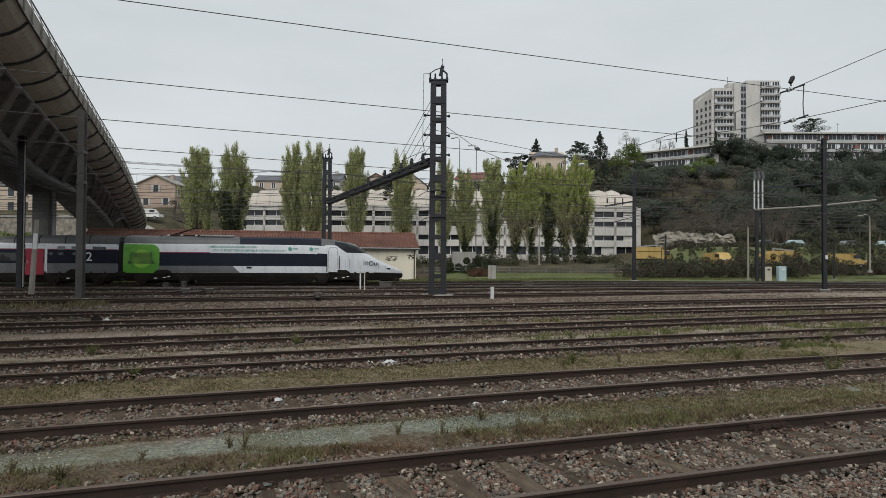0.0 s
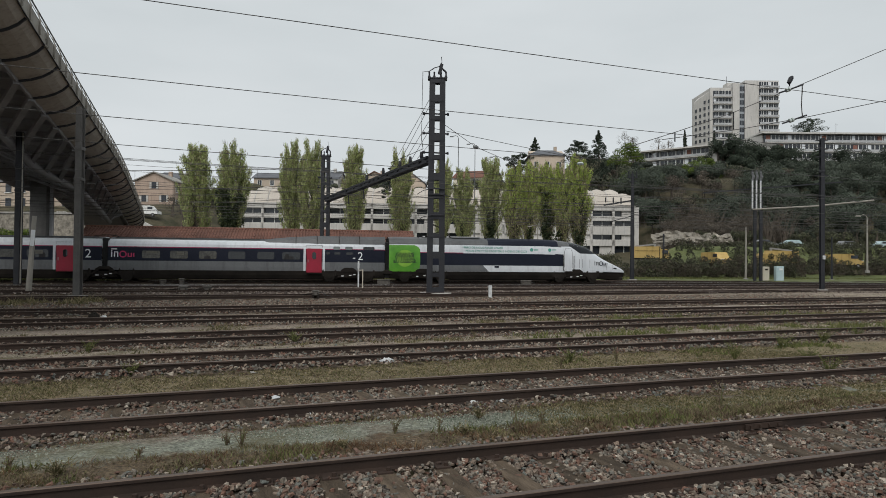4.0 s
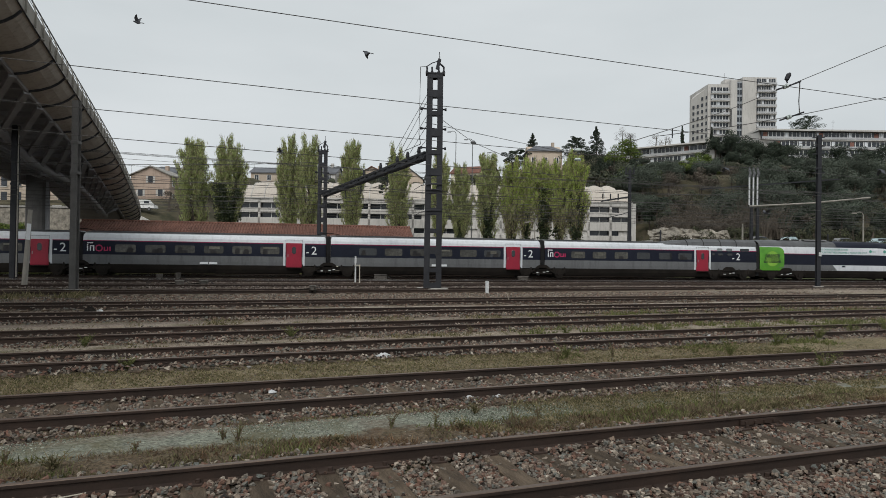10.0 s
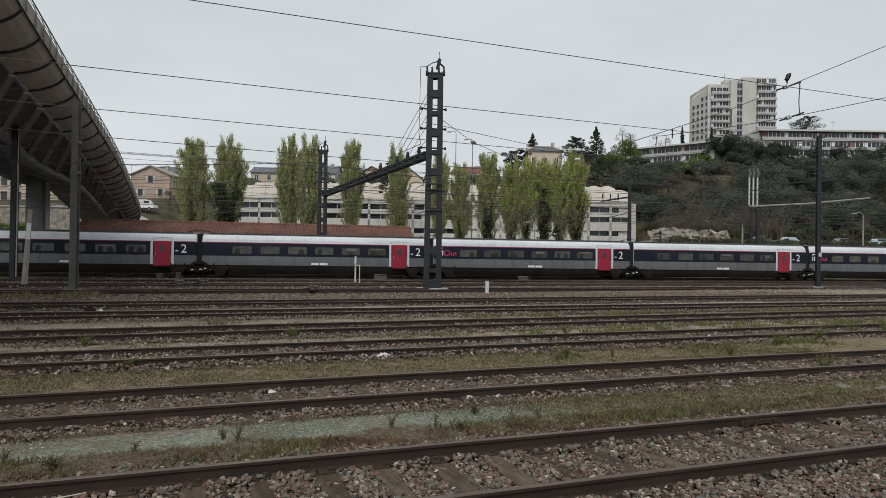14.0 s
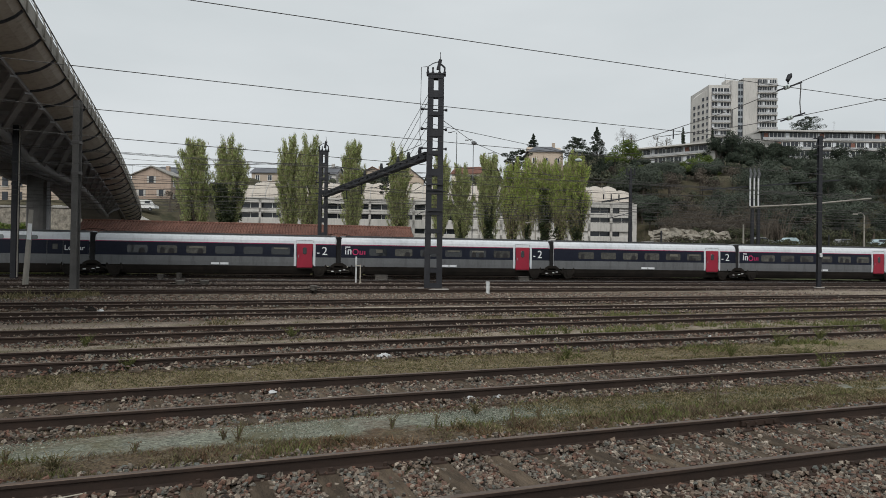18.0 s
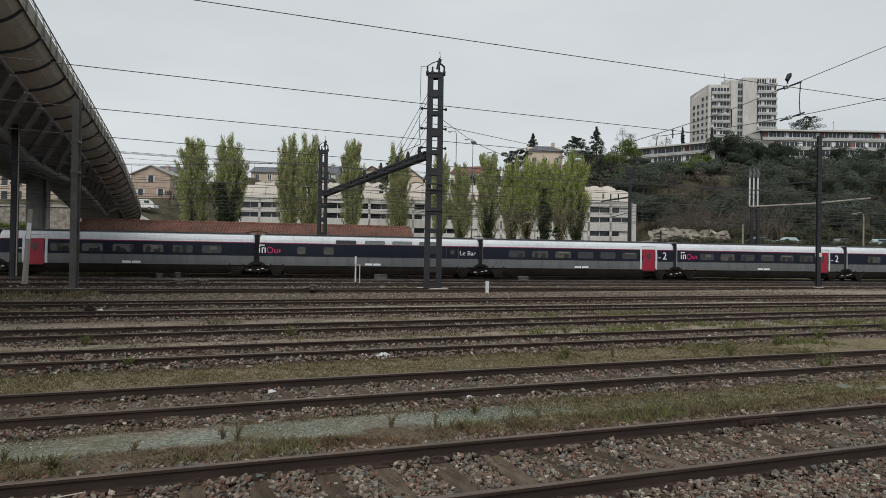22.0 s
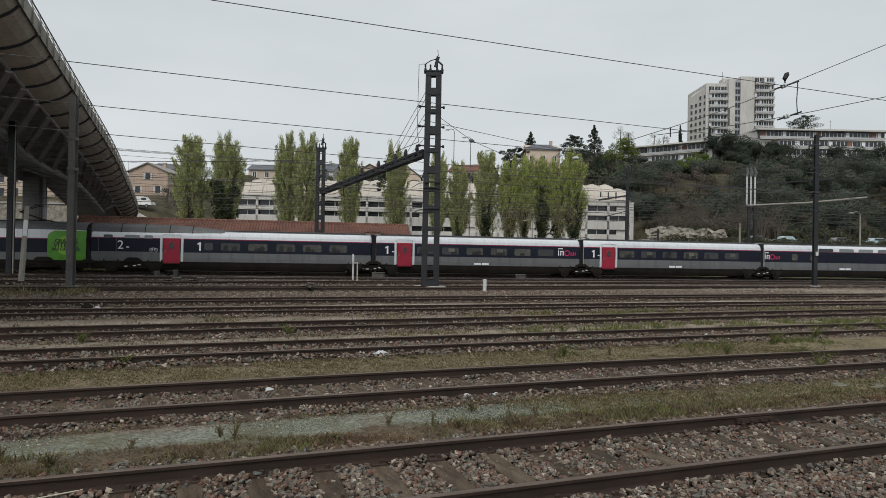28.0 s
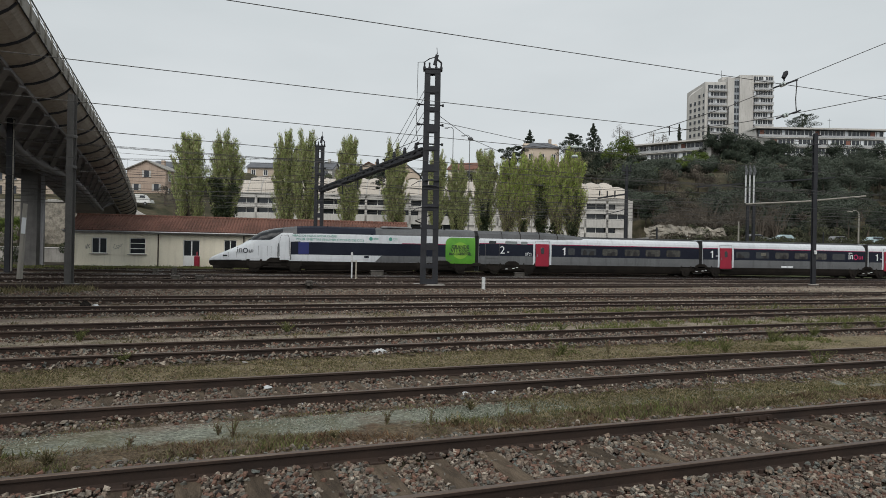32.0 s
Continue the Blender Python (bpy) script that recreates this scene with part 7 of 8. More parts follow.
wood("spring_trees", [(*town(u, w, height(u, w) - 1), h, r) for u, w, h, r in ((50, 176, 13, 4.0), (53.5, 180, 10.5, 4.0), (47, 174, 12.5, 4.0), (74, 186, 9.0, 3.6), (78, 187, 8.5, 3.4))], M_BUSH, 2200, "trees in fresh green leaf below the apartments", (0.1, 0.22))
wood("bare_wood", [(*town(u, w, 35), h, r) for u, w, h, r in ((57.5, 205, 10.5, 3.0), (61, 207, 9.5, 2.6), (71.5, 214, 10.5, 3.0), (75, 214, 10, 2.6))], M_BARE, 900, "pale bare trees above the low apartments", (0.05, 0.12))
wood("hilltop_trees", [(*town(u, w, 31.5), h, r) for u, w, h, r in ((91, 203, 9.0, 4.2), (95.5, 203, 9.5, 4.2), (99.5, 202, 9.0, 3.8), (87.5, 200, 7.5, 3.6), (102, 197, 7.5, 4.0), (106.5, 196, 7.5, 4.2), (97, 198, 6.5, 4.0), (91, 197, 6, 4.0))], M_EVERGREEN, 1700, "dark rounded trees between the apartment blocks", (0.13, 0.26))
conifer(101.0, 190, 26, 10.5, 5.2, 10, "dark umbrella pine before the apartments", 6, True)
conifer(-1.0, 160, 13, 13.0, 2.4, 12, "ragged dark conifer behind the car park")

# hedges and brambles between the tracks and the street
def thicket(name, x0, x1, y0, y1, tall, mat, n, label, seed, size=(0.06, 0.14)):
    rs = np.random.RandomState(seed)
    cen, rad = [], []
    for _ in range(int((x1 - x0) * 4)):
        x, y = rs.uniform(x0, x1), rs.uniform(y0, y1)
        z = height(x * math.cos(TOWN) - y * math.sin(TOWN), x * math.sin(TOWN) + y * math.cos(TOWN))
        cen.append((x, y, z + rs.uniform(0.1, tall * rs.uniform(0.4, 1.0))))
        rad.append(rs.uniform(0.4, 0.9))
    o = thing(name, label, "shrubs", kind="stuff")
    tagged(part("foliage", cloud_mesh("foliage", leaf_cloud(rs, cen, rad, n, size), mat), None, o), kind="stuff")


thicket("bramble_bank", 38, 82, 70, 75, 2.3, M_BRAMBLE, 60000, "bare brown brambles on the railway bank", 31, (0.035, 0.11))
thicket("bush", 40, 85, 70, 77, 2.7, M_SHRUB, 26000, "olive bushes behind the railway bank", 32)
thicket("bush", 40, 50, 74, 80, 1.7, M_SHRUB, 11000, "olive bushes at the foot of the hill", 33)
thicket("bush", -33, -23, 78, 84, 2.2, M_IVY, 7000, "dark bushes below the retaining wall", 34)
thicket("bush", 55, 95, 80, 91, 1.0, M_SHRUB, 34000, "low scrub on the grass bank", 39)
thicket("bush", 17, 22.5, 80, 84, 2.0, M_IVY, 9000, "dark rounded shrubs beside the service building", 35)


thicket("bramble_bank", 60, 80, 98.5, 100.5, 1.2, M_BRAMBLE, 5000, "brambles and saplings hanging over the rock face", 36, (0.1, 0.22))
thicket("bush", -14, 44, 85, 90, 1.1, M_SHRUB, 26000, "dark shrubs under the poplars", 37)
thicket("bush", 19, 22, 76, 78, 1.0, M_REDHEDGE, 4000, "clipped reddish hedge beside the street", 38, (0.04, 0.09))
lawn = Geo().loft([[town(u, w, height(u, w) + 0.16 + 0.06 * noise.noise((u * 0.5, w * 0.5, 17))) for w in [65.5 + 1.3 * j for j in range(15)]] for u in [-2 + 1.5 * i for i in range(54)]], None, False, False)
solid("grass_strip", lawn, M_BANKGRASS, "green grass strip between tracks and street", "grass", True, kind="structure")
fence = thing("street_railing", "grey two-rail steel railing above the grass strip", "railing")
for z in (0.45, 0.85):
    part("rail", Geo().tube([town(u, 83.6, height(u, 83.6) + z) for u in [-3 + 1.6 * i for i in range(18)]], 0.035, 6), M_GALV, fence)
for i in range(18):
    part("railing_post", Geo().box((0, 0, 0.4), (0.08, 0.08, 1.0)), M_GALV, fence, m=town_pose(-3 + 1.6 * i, 83.6, height(-3 + 1.6 * i, 83.6)))
solid("retaining_block", Geo().bevel_box((0, 0, 0), (3.2, 0.6, 2.6), 0.04), M_CONC, "grey concrete wall block beside the service building", "wall").matrix_basis = town_pose(2.2, 86, 2.0)


def blades(name, n, place, tall, mat, label, lean=0.6):
    """Grass as single blades in one mesh."""
    rs = np.random.RandomState(n)
    pos, k = place(rs, n)
    n = len(pos)
    h = rs.uniform(tall[0], tall[1], n) * k
    a = rs.uniform(0, 6.283, n)
    w = rs.uniform(0.004, 0.010, n) * (0.6 + pos[:, 1] / 9.0)
    d = np.stack([np.cos(a), np.sin(a), np.zeros(n)], -1)
    tip = pos + np.stack([rs.normal(0, lean, n) * h, rs.normal(0, lean, n) * h, h], -1)
    v = np.stack([pos - d * w[:, None], pos + d * w[:, None], tip], 1).reshape(-1, 3)
    me = bpy.data.meshes.new(name)
    me.from_pydata(v.tolist(), [], np.arange(len(v)).reshape(-1, 3).tolist())
    me.materials.append(mat)
    me.update()
    return tagged(new(name, me), label, "grass", kind="stuff")


def verge(x0, x1, v0, v1, patch=0.0, seed=0, z=-0.18):
    """Places in a strip between the tracks; patch > 0 thins the growth into clumps."""
    def place(rs, n):
        v = rs.uniform(v0, v1, n)
        x = rs.uniform(x0, x1, n)
        y = v + 0.148 * x - 0.0010 * x * x
        k = np.array([noise.noise((a * 0.55, b * 1.1, seed)) * 0.6 + noise.noise((a * 2.2, b * 2.6, seed + 5)) * 0.4 for a, b in zip(x, y)])
        keep = k > patch
        return np.stack([x, y, np.full(n, z)], -1)[keep], np.clip(0.5 + (k - patch) * 1.6, 0.4, 1.6)[keep]
    return place


blades("verge_grass", 30000, verge(-5, 14, 7.3, 8.2, 0.02, 1), (0.02, 0.07), M_GRASS, "short dry grass between two sidings")
blades("verge_grass", 30000, verge(-5, 14, 7.25, 8.1, -0.1, 21), (0.02, 0.085), M_WEED, "brown dead grass beside the nearest track")
blades("verge_grass", 14000, verge(-5, 14, 7.2, 8.05, 0.12, 41), (0.05, 0.15), M_RUSTWEED, "reddish brown weeds beside the nearest track", 0.9)
blades("verge_grass", 9000, verge(-5, 14, 7.3, 8.2, 0.2, 42), (0.06, 0.17), M_FRESH, "olive grass tufts beside the nearest track", 0.5)
blades("verge_grass", 16000, verge(-6, 16, 8.95, 9.4, -0.1, 22), (0.015, 0.06), M_WEED, "brown dead grass beside a moss path")
blades("verge_grass", 12000, verge(-8, 20, 11.3, 13.8, 0.05, 23), (0.02, 0.08), M_WEED, "brown dead grass between two sidings")
blades("verge_grass", 42000, verge(-8, 20, 11.5, 13.7, 0.03, 2), (0.015, 0.055), M_GRASS, "short dry grass between two sidings")
blades("verge_grass", 52000, verge(3, 16, 7.6, 9.2, -0.18, 3), (0.008, 0.035), M_GRASS, "short dry grass over a moss path")
blades("verge_grass", 40000, verge(-8, 20, 11.4, 13.8, -0.4, 12), (0.008, 0.028), M_GRASS, "matted dry grass between two sidings")
blades("verge_grass", 16000, verge(-10, 26, 15.8, 17.8, 0.1, 4), (0.04, 0.14), M_GRASS, "patchy dry grass between two sidings")
blades("verge_grass", 9000, verge(6, 32, 16.0, 17.7, 0.16, 5), (0.08, 0.3), M_FRESH, "taller fresh grass between two sidings")
blades("verge_grass", 7000, verge(5, 20, 12.6, 13.7, 0.2, 9), (0.08, 0.28), M_FRESH, "taller fresh grass between two sidings")
blades("verge_grass", 12000, verge(8, 28, 15.9, 17.9, 0.1, 31), (0.1, 0.34), M_FRESH, "fresh green tufts between two sidings")
blades("verge_grass", 6000, verge(8, 30, 20.2, 22.4, 0.16, 32), (0.1, 0.34), M_FRESH, "fresh green tufts on grey gravel")
blades("verge_grass", 14000, verge(-12, 34, 20.0, 22.6, 0.1, 6), (0.05, 0.2), M_GRASS, "patchy grass on grey gravel")
blades("verge_grass", 9000, verge(-26, -10, 33.5, 36, 0.0, 7), (0.1, 0.4), M_GRASS, "dry grass round the mast feet")
blades("verge_grass", 30000, verge(-30, 72, 60.3, 66.5, -0.3, 8, 0.04), (0.06, 0.2), M_FRESH, "green grass strip beyond the tracks")

# ---- lines, masts and lamps beyond the train ----
def thin_post(u, w, z0, z1, r, mat, label, name="post", head=None):
    p = thing(name, label, "post", town_pose(u, w, z0))
    part("shaft", Geo().tube([(0, 0, 0), (0, 0, z1 - z0)], [r * 1.2, r * 0.8], 8), mat, p)
    part("base", Geo().bevel_box((0, 0, 0.05), (r * 4, r * 4, 0.3), 0.02), M_CONC, p)
    if head == "lamp":
        part("arm", Geo().tube([(0, 0, z1 - z0), (-0.15, 0, z1 - z0 + 0.3), (-0.5, 0, z1 - z0 + 0.42), (-0.95, 0, z1 - z0 + 0.3)], 0.05, 6), mat, p)
        part("lamp_head", Geo().bevel_box((-1.15, 0, z1 - z0 + 0.25), (0.6, 0.25, 0.14), 0.04), mat, p)
    if head == "mast":
        part("cap", Geo().box((0, 0, z1 - z0 - 0.4), (1.0, 0.3, 0.12)).box((0, 0, z1 - z0 - 0.8), (0.8, 0.3, 0.12)), mat, p)
        for e in (-0.4, 0.0, 0.4):
            part("insulator", Geo().tube([(e, 0, z1 - z0 - 0.35), (e, 0, z1 - z0 + 0.25)], 0.08, 8), mat, p)
    return p


mc = thin_post(19.4, 66, 0.0, 11.2, 0.2, M_MAST, "dark catenary mast beyond the train", "catenary_mast", "mast")
part("cantilever", Geo().beam((-3.0, 0, 7.9), (0, 0, 8.4), 0.12, 0.16).beam((-2.2, 0, 6.2), (0, 0, 6.8), 0.08, 0.08), M_MAST, mc)
for e in (-2.8, -2.0, -1.2):
    part("insulator", Geo().tube([(e, 0, 7.9 + e * -0.1), (e, 0, 8.7)], 0.07, 8), M_MAST, mc)
pw = thing("cable_pothead", "steel posts carrying three white cable ends", "mast", town_pose(33.2, 68, -0.05))
for x in (-0.1, 0.55):
    part("post", Geo().box((x, 0, 4.4), (0.28, 0.25, 8.9)), M_MAST, pw)
for x in (-0.45, -0.02, 0.42):
    part("cable_end", Geo().tube([(x, -0.2, 7.9), (x, -0.2, 10.9)], 0.085, 8), M_LITTER, pw, "white cable sheath")
    part("insulator", Geo().tube([(x, -0.2, 10.9), (x + 0.12, -0.2, 11.3), (x, -0.2, 11.7), (x, -0.2, 12.0)], [0.13, 0.17, 0.12, 0.08], 8), M_GALV, pw)
part("pale_boom", Geo().tube([(-0.4, -0.2, 7.8), (6, -0.2, 8.2), (12.5, -0.2, 8.9)], 0.09, 8), M_FASCIA, pw, "pale horizontal boom")
part("dark_boom", Geo().beam((-5.5, 0.3, 9.6), (9.5, 0.3, 10.9), 0.1, 0.13), M_MAST, pw)
thin_post(35.0, 74, 0.0, 6.2, 0.11, M_FASCIA, "pale thin post beside the bank")
thin_post(30.9, 90, 1.5, 6.0, 0.14, M_MAST, "dark post at the street")
thin_post(53.1, 80, 1.0, 7.8, 0.10, M_FASCIA, "curved pale street lamp", "street_lamp", "lamp")
thin_post(60.5, 84, 1.0, 6.0, 0.12, M_MAST, "dark post at the street")
thin_post(46.2, 76, 0.0, 5.2, 0.10, M_MAST, "dark post on the bank")
thin_post(57.0, 76, 0.3, 7.0, 0.13, M_MAST, "dark post on the bank")
thin_post(1.9, 105, 3.0, 22.2, 0.07, M_GALV, "slim grey lighting pole beside the street", "lighting_pole", "lamp")
thin_post(4.8, 108, 3.0, 21.5, 0.07, M_GALV, "slim grey lighting pole beside the street", "lighting_pole", "lamp")
thin_post(8.6, 106, 3.0, 19.0, 0.07, M_GALV, "slim grey lighting pole beside the street", "lighting_pole", "lamp")
thin_post(13.0, 90, 1.5, 6.6, 0.1, M_FASCIA, "pale street lamp among poplars", "street_lamp", "lamp")

# crossing wires with section insulators
def tw(u, w, z):
    return town(u, w, z)[:]


for name, pts in (("upper", ((20.5, 25, 11.98), (13.54, 25, 9.0), (11.21, 25, 8.01), (8.99, 25, 7.24), (6.99, 25, 6.58))), ("lower", ((20.6, 25, 9.3), (14.12, 25, 7.88), (11.67, 25, 7.41), (8.5, 25, 6.95)))):
    wire("crossing_wire", [tw(*q) for q in pts], 0.014, 0.0, "oblique wire with glass insulators above the sidings", 4)
si = thing("section_insulator", "pair of pale glass insulators joined by a jumper", "insulator", town_pose(0, 24.95, 0))
for u, z in ((13.54, 9.0), (13.67, 7.79)):
    part("rod", Geo().tube([(u - 0.45, 0, z - 0.17), (u + 0.5, 0, z + 0.17)], 0.035, 6), M_MAST, si)
    for e in (-0.15, -0.05):
        part("glass_disc", Geo().tube([(u + e - 0.03, 0, z + e * 0.36 - 0.01), (u + e + 0.03, 0, z + e * 0.36 + 0.01)], 0.085, 12), M_GLASSINS, si, "pale glass disc")
part("jumper", Geo().tube([(14.0, 0, 9.18), (14.0, 0, 8.9), (13.97, 0, 8.4), (14.0, 0, 8.0), (14.02, 0, 7.87)], 0.022, 6), M_WIRE, si)
part("arrester", Geo().tube([(13.5, 0, 9.1), (13.48, 0, 9.25), (13.56, 0, 9.42), (13.62, 0, 9.5)], [0.04, 0.09, 0.10, 0.04], 8), M_MAST, si, "dark bell-shaped weight")
for u, z, l in ((8.99, 7.24, 0.38), (11.3, 8.05, 0.68)):
    part("hanger", Geo().tube([(u, 0, z), (u, 0, z - l)], 0.025, 6), M_MAST, si)
gi = thing("wire_insulators", "white glass insulators hung on a stay wire", "insulator", town_pose(12.66, 60, 0))
for z in (12.2, 11.3):
    part("glass_disc", Geo().tube([(0, 0, z - 0.12), (0, 0, z), (0, 0, z + 0.14)], [0.3, 0.36, 0.2], 12), M_GLASSINS, gi)
part("stay", Geo().tube([(-14, -18, 10.9), (0, 0, 11.75), (8, 3, 12.6)], 0.02, 4), M_WIRE, gi)
sb = thing("stay_wires", "stay wire with an egg insulator beside the portal mast", "wire")
part("stay", Geo().tube([(MA.x + 0.5, MA.y, 10.65), town(1.83, 40, 9.24), town(9, 52, 8.6)], 0.018, 4), M_WIRE, sb)
part("egg_insulator", Geo().tube([town(1.65, 40, 9.27), town(1.83, 40, 9.24), town(2.0, 40, 9.2)], [0.05, 0.14, 0.05], 8), M_GALV, sb)
# arms and clamps on the tall portal mast
for z, k in ((6.55, 1), (4.9, 1), (6.2, -1)):
    q = town(-0.64, 39.6, z)
    arm = thing("mast_arm", "small steel arm clamped to the portal mast", "bracket", pose(q.x, q.y, q.z, 0, 0, -11.9))
    part("clamp", Geo().bevel_box((0, 0.1, 0), (1.0, 0.1, 0.1), 0.03), M_MAST, arm)
    part("rod", Geo().tube([(0, -0.1, 0), (-0.8 * k, -0.2, -0.15), (-1.2 * k, -0.2, -0.4)], 0.022, 6), M_MAST, arm)

# ---- cliff, vehicles, street ----
gb = Geo()
gb.loft([[town(u, w, height(u, w) + 0.12 + 0.25 * noise.noise((u * 0.4, w * 0.4, 11))) for w in [89.5 + 1.2 * j for j in range(12)]] for u in [33 + 1.0 * i for i in range(54)]], None, False, False)
solid("grass_bank", gb, M_BANKGRASS, "green grass bank below the upper street", "grass", True, kind="structure")
cl = Geo()
cu = [38.5 + 0.22 * i for i in range(70)]
cl.loft([[town(u, 117 + 0.8 * noise.noise((u * 0.5, k * 0.9, 2)) + 0.6 * noise.noise((u * 1.7, k * 1.9, 4)) + 0.3 * noise.noise((u * 3.1, k * 2.3, 9)) + 0.3 * k, 4.6 + (0.33 + 0.14 * noise.noise((u * 0.22, 0, 8))) * k + 0.5 * noise.noise((u * 0.9, k * 0.7, 5)) + (0.5 * noise.noise((u * 0.5, 1, 6)) if k > 7 else 0)) for k in range(10)] for u in cu], None, False, False)
solid("rock_face", cl, M_ROCK, "pale limestone rock face at the foot of the hill", "rock", False, kind="structure")


def vehicle(u, w, z, kind, paint, label, rz=0.0):
    """Car, van or truck: body, cab glass, wheels, lamps; its nose points along +x."""
    v = thing("van" if kind != "car" else "car", label, "vehicle", town_pose(u, w, z, rz))
    L, H, W = {"car": (4.2, 1.42, 1.75), "van": (4.6, 2.0, 1.9), "truck": (5.2, 2.3, 2.1)}[kind]
    prof = {"car": ((-0.5, 0.3), (-0.5, 0.62), (-0.34, 0.66), (-0.22, 1.0), (0.12, 1.0), (0.28, 0.68), (0.48, 0.58), (0.5, 0.3)), "van": ((-0.5, 0.22), (-0.5, 0.98), (0.18, 1.0), (0.34, 0.58), (0.48, 0.5), (0.5, 0.22)),
            "truck": ((-0.5, 0.22), (-0.5, 0.98), (0.22, 1.0), (0.24, 0.85), (0.42, 0.82), (0.5, 0.5), (0.5, 0.22))}[kind]
    part("body", Geo().loft([[(x * L, y * W / 2 * (1 if abs(y) < 1 else 0.97), zz * H) for x, zz in prof] for y in (-1, -0.9, 0.9, 1)]), paint, v)
    gx = {"car": (-0.02, 0.82, 0.42), "van": (0.2, 0.78, 0.2), "truck": (0.36, 0.66, 0.16)}[kind]
    part("side_glass", Geo().box((gx[0] * L, -W / 2 - 0.005, gx[1] * H), (gx[2] * L, 0.02, 0.22 * H)), M_DARKWIN, v)
    for x in (-0.31, 0.31):
        wh = part("wheel", Geo().tube([(x * L, -W / 2 - 0.02, 0.32), (x * L, -W / 2 + 0.2, 0.32)], 0.32, 14), M_RUBBER, v)
        part("hub", Geo().tube([(x * L, -W / 2 - 0.035, 0.32), (x * L, -W / 2, 0.32)], 0.17, 10), M_STEEL, wh)
    if kind == "truck":
        part("load_bed", Geo().box((-0.14 * L, 0, 0.24 * H), (0.7 * L, W * 1.02, 0.16)).box((-0.14 * L, -W / 2 - 0.012, 0.72 * H), (0.66 * L, 0.02, 0.05)).box((0.2 * L, -W / 2 - 0.012, 0.6 * H), (0.06, 0.02, 0.7 * H)), M_BLACK, v)
        part("crane_arm", Geo().beam((-0.42 * L, 0, H), (0.14 * L, 0, H + 0.32), 0.22, 0.2).beam((0.14 * L, 0, H - 0.1), (0.14 * L, 0, H + 0.4), 0.25, 0.25), M_STEEL, v)
    if kind != "car":
        part("bumper", Geo().box((0, -W / 2 + 0.01, 0.2 * H), (L * 0.96, 0.06, 0.14)), M_BLACK, v)
    part("headlight", Geo().box((L / 2 - 0.05, -W / 2 + 0.25, 0.5 * H), (0.08, 0.4, 0.16)), M_CHROMEBIT, v)
    return v


for u, w, kind, paint, label, rz in ((29.6, 92, "truck", M_YELLOW, "yellow works truck parked behind the bank", 0), (37.6, 88, "van", M_YELLOW, "yellow van seen from its nose behind the bank", -78), (45.8, 88, "truck", M_YELLOW, "yellow works truck behind bushes", 180),
                                     (55.1, 88, "van", M_YELLOW, "yellow van behind bushes", 0), (43.5, 113, "car", M_FRAME, "white car parked below the rock face", 0), (61.0, 112, "car", M_BLUECAB, "pale car on the upper street", 180),
                                     (57.0, 114, "car", M_STEEL, "silver car on the upper street", 0), (69.5, 110, "car", M_STEEL, "silver car on the upper street", 0), (76.0, 110, "car", M_BLUECAB, "pale blue car on the upper street", 0),
                                     (-66.6, 110, "car", M_FRAME, "white car parked beyond the viaduct", 0), (-62.5, 112, "car", M_STEEL, "silver car parked beyond the viaduct", 0), (-55, 116, "van", M_FRAME, "white van parked on the street", 0), (-76, 104, "car", M_FRAME, "white car beyond the viaduct", 180)):
    vehicle(u, w, height(u, w) + 0.05, kind, paint, label, rz)
bl = thing("town_building", "pale town building seen under the viaduct", "building", town_pose(-86, 126, 8))
part("wall", Geo().box((0, 4, 5), (30, 8, 14)), M_TOWNSTONE, bl)
for k in range(4):
    for i in range(10):
        part("window", Geo().box((-13.0 + 2.85 * i, -0.03, 1.6 + 2.9 * k), (1.15, 0.1, 1.7)), M_DARKWIN, bl)
        part("window_sill", Geo().box((-13.0 + 2.85 * i, -0.1, 0.65 + 2.9 * k), (1.5, 0.25, 0.15)), M_FRAME, bl)

# ---- litter and weeds in the yard ----
def lump(name, x, y, z, size, mat, label, category, seed, flat=0.5):
    rs = np.random.RandomState(seed)
    g = Geo()
    ring = []
    for k, (zz, r) in enumerate(((0, 0.75), (0.35, 1.0), (0.75, 0.8), (1.0, 0.35))):
        ring.append([(math.cos(a) * r * size * rs.uniform(0.4, 1.3), math.sin(a) * r * size * 0.7 * rs.uniform(0.4, 1.3), zz * size * flat * rs.uniform(0.5, 1.3)) for a in [i * 6.283 / 9 for i in range(9)]])
    g.loft(ring)
    o = solid(name, g, mat, label, category)
    o.matrix_basis = pose(x, y, z, 0, 0, rs.uniform(0, 180))


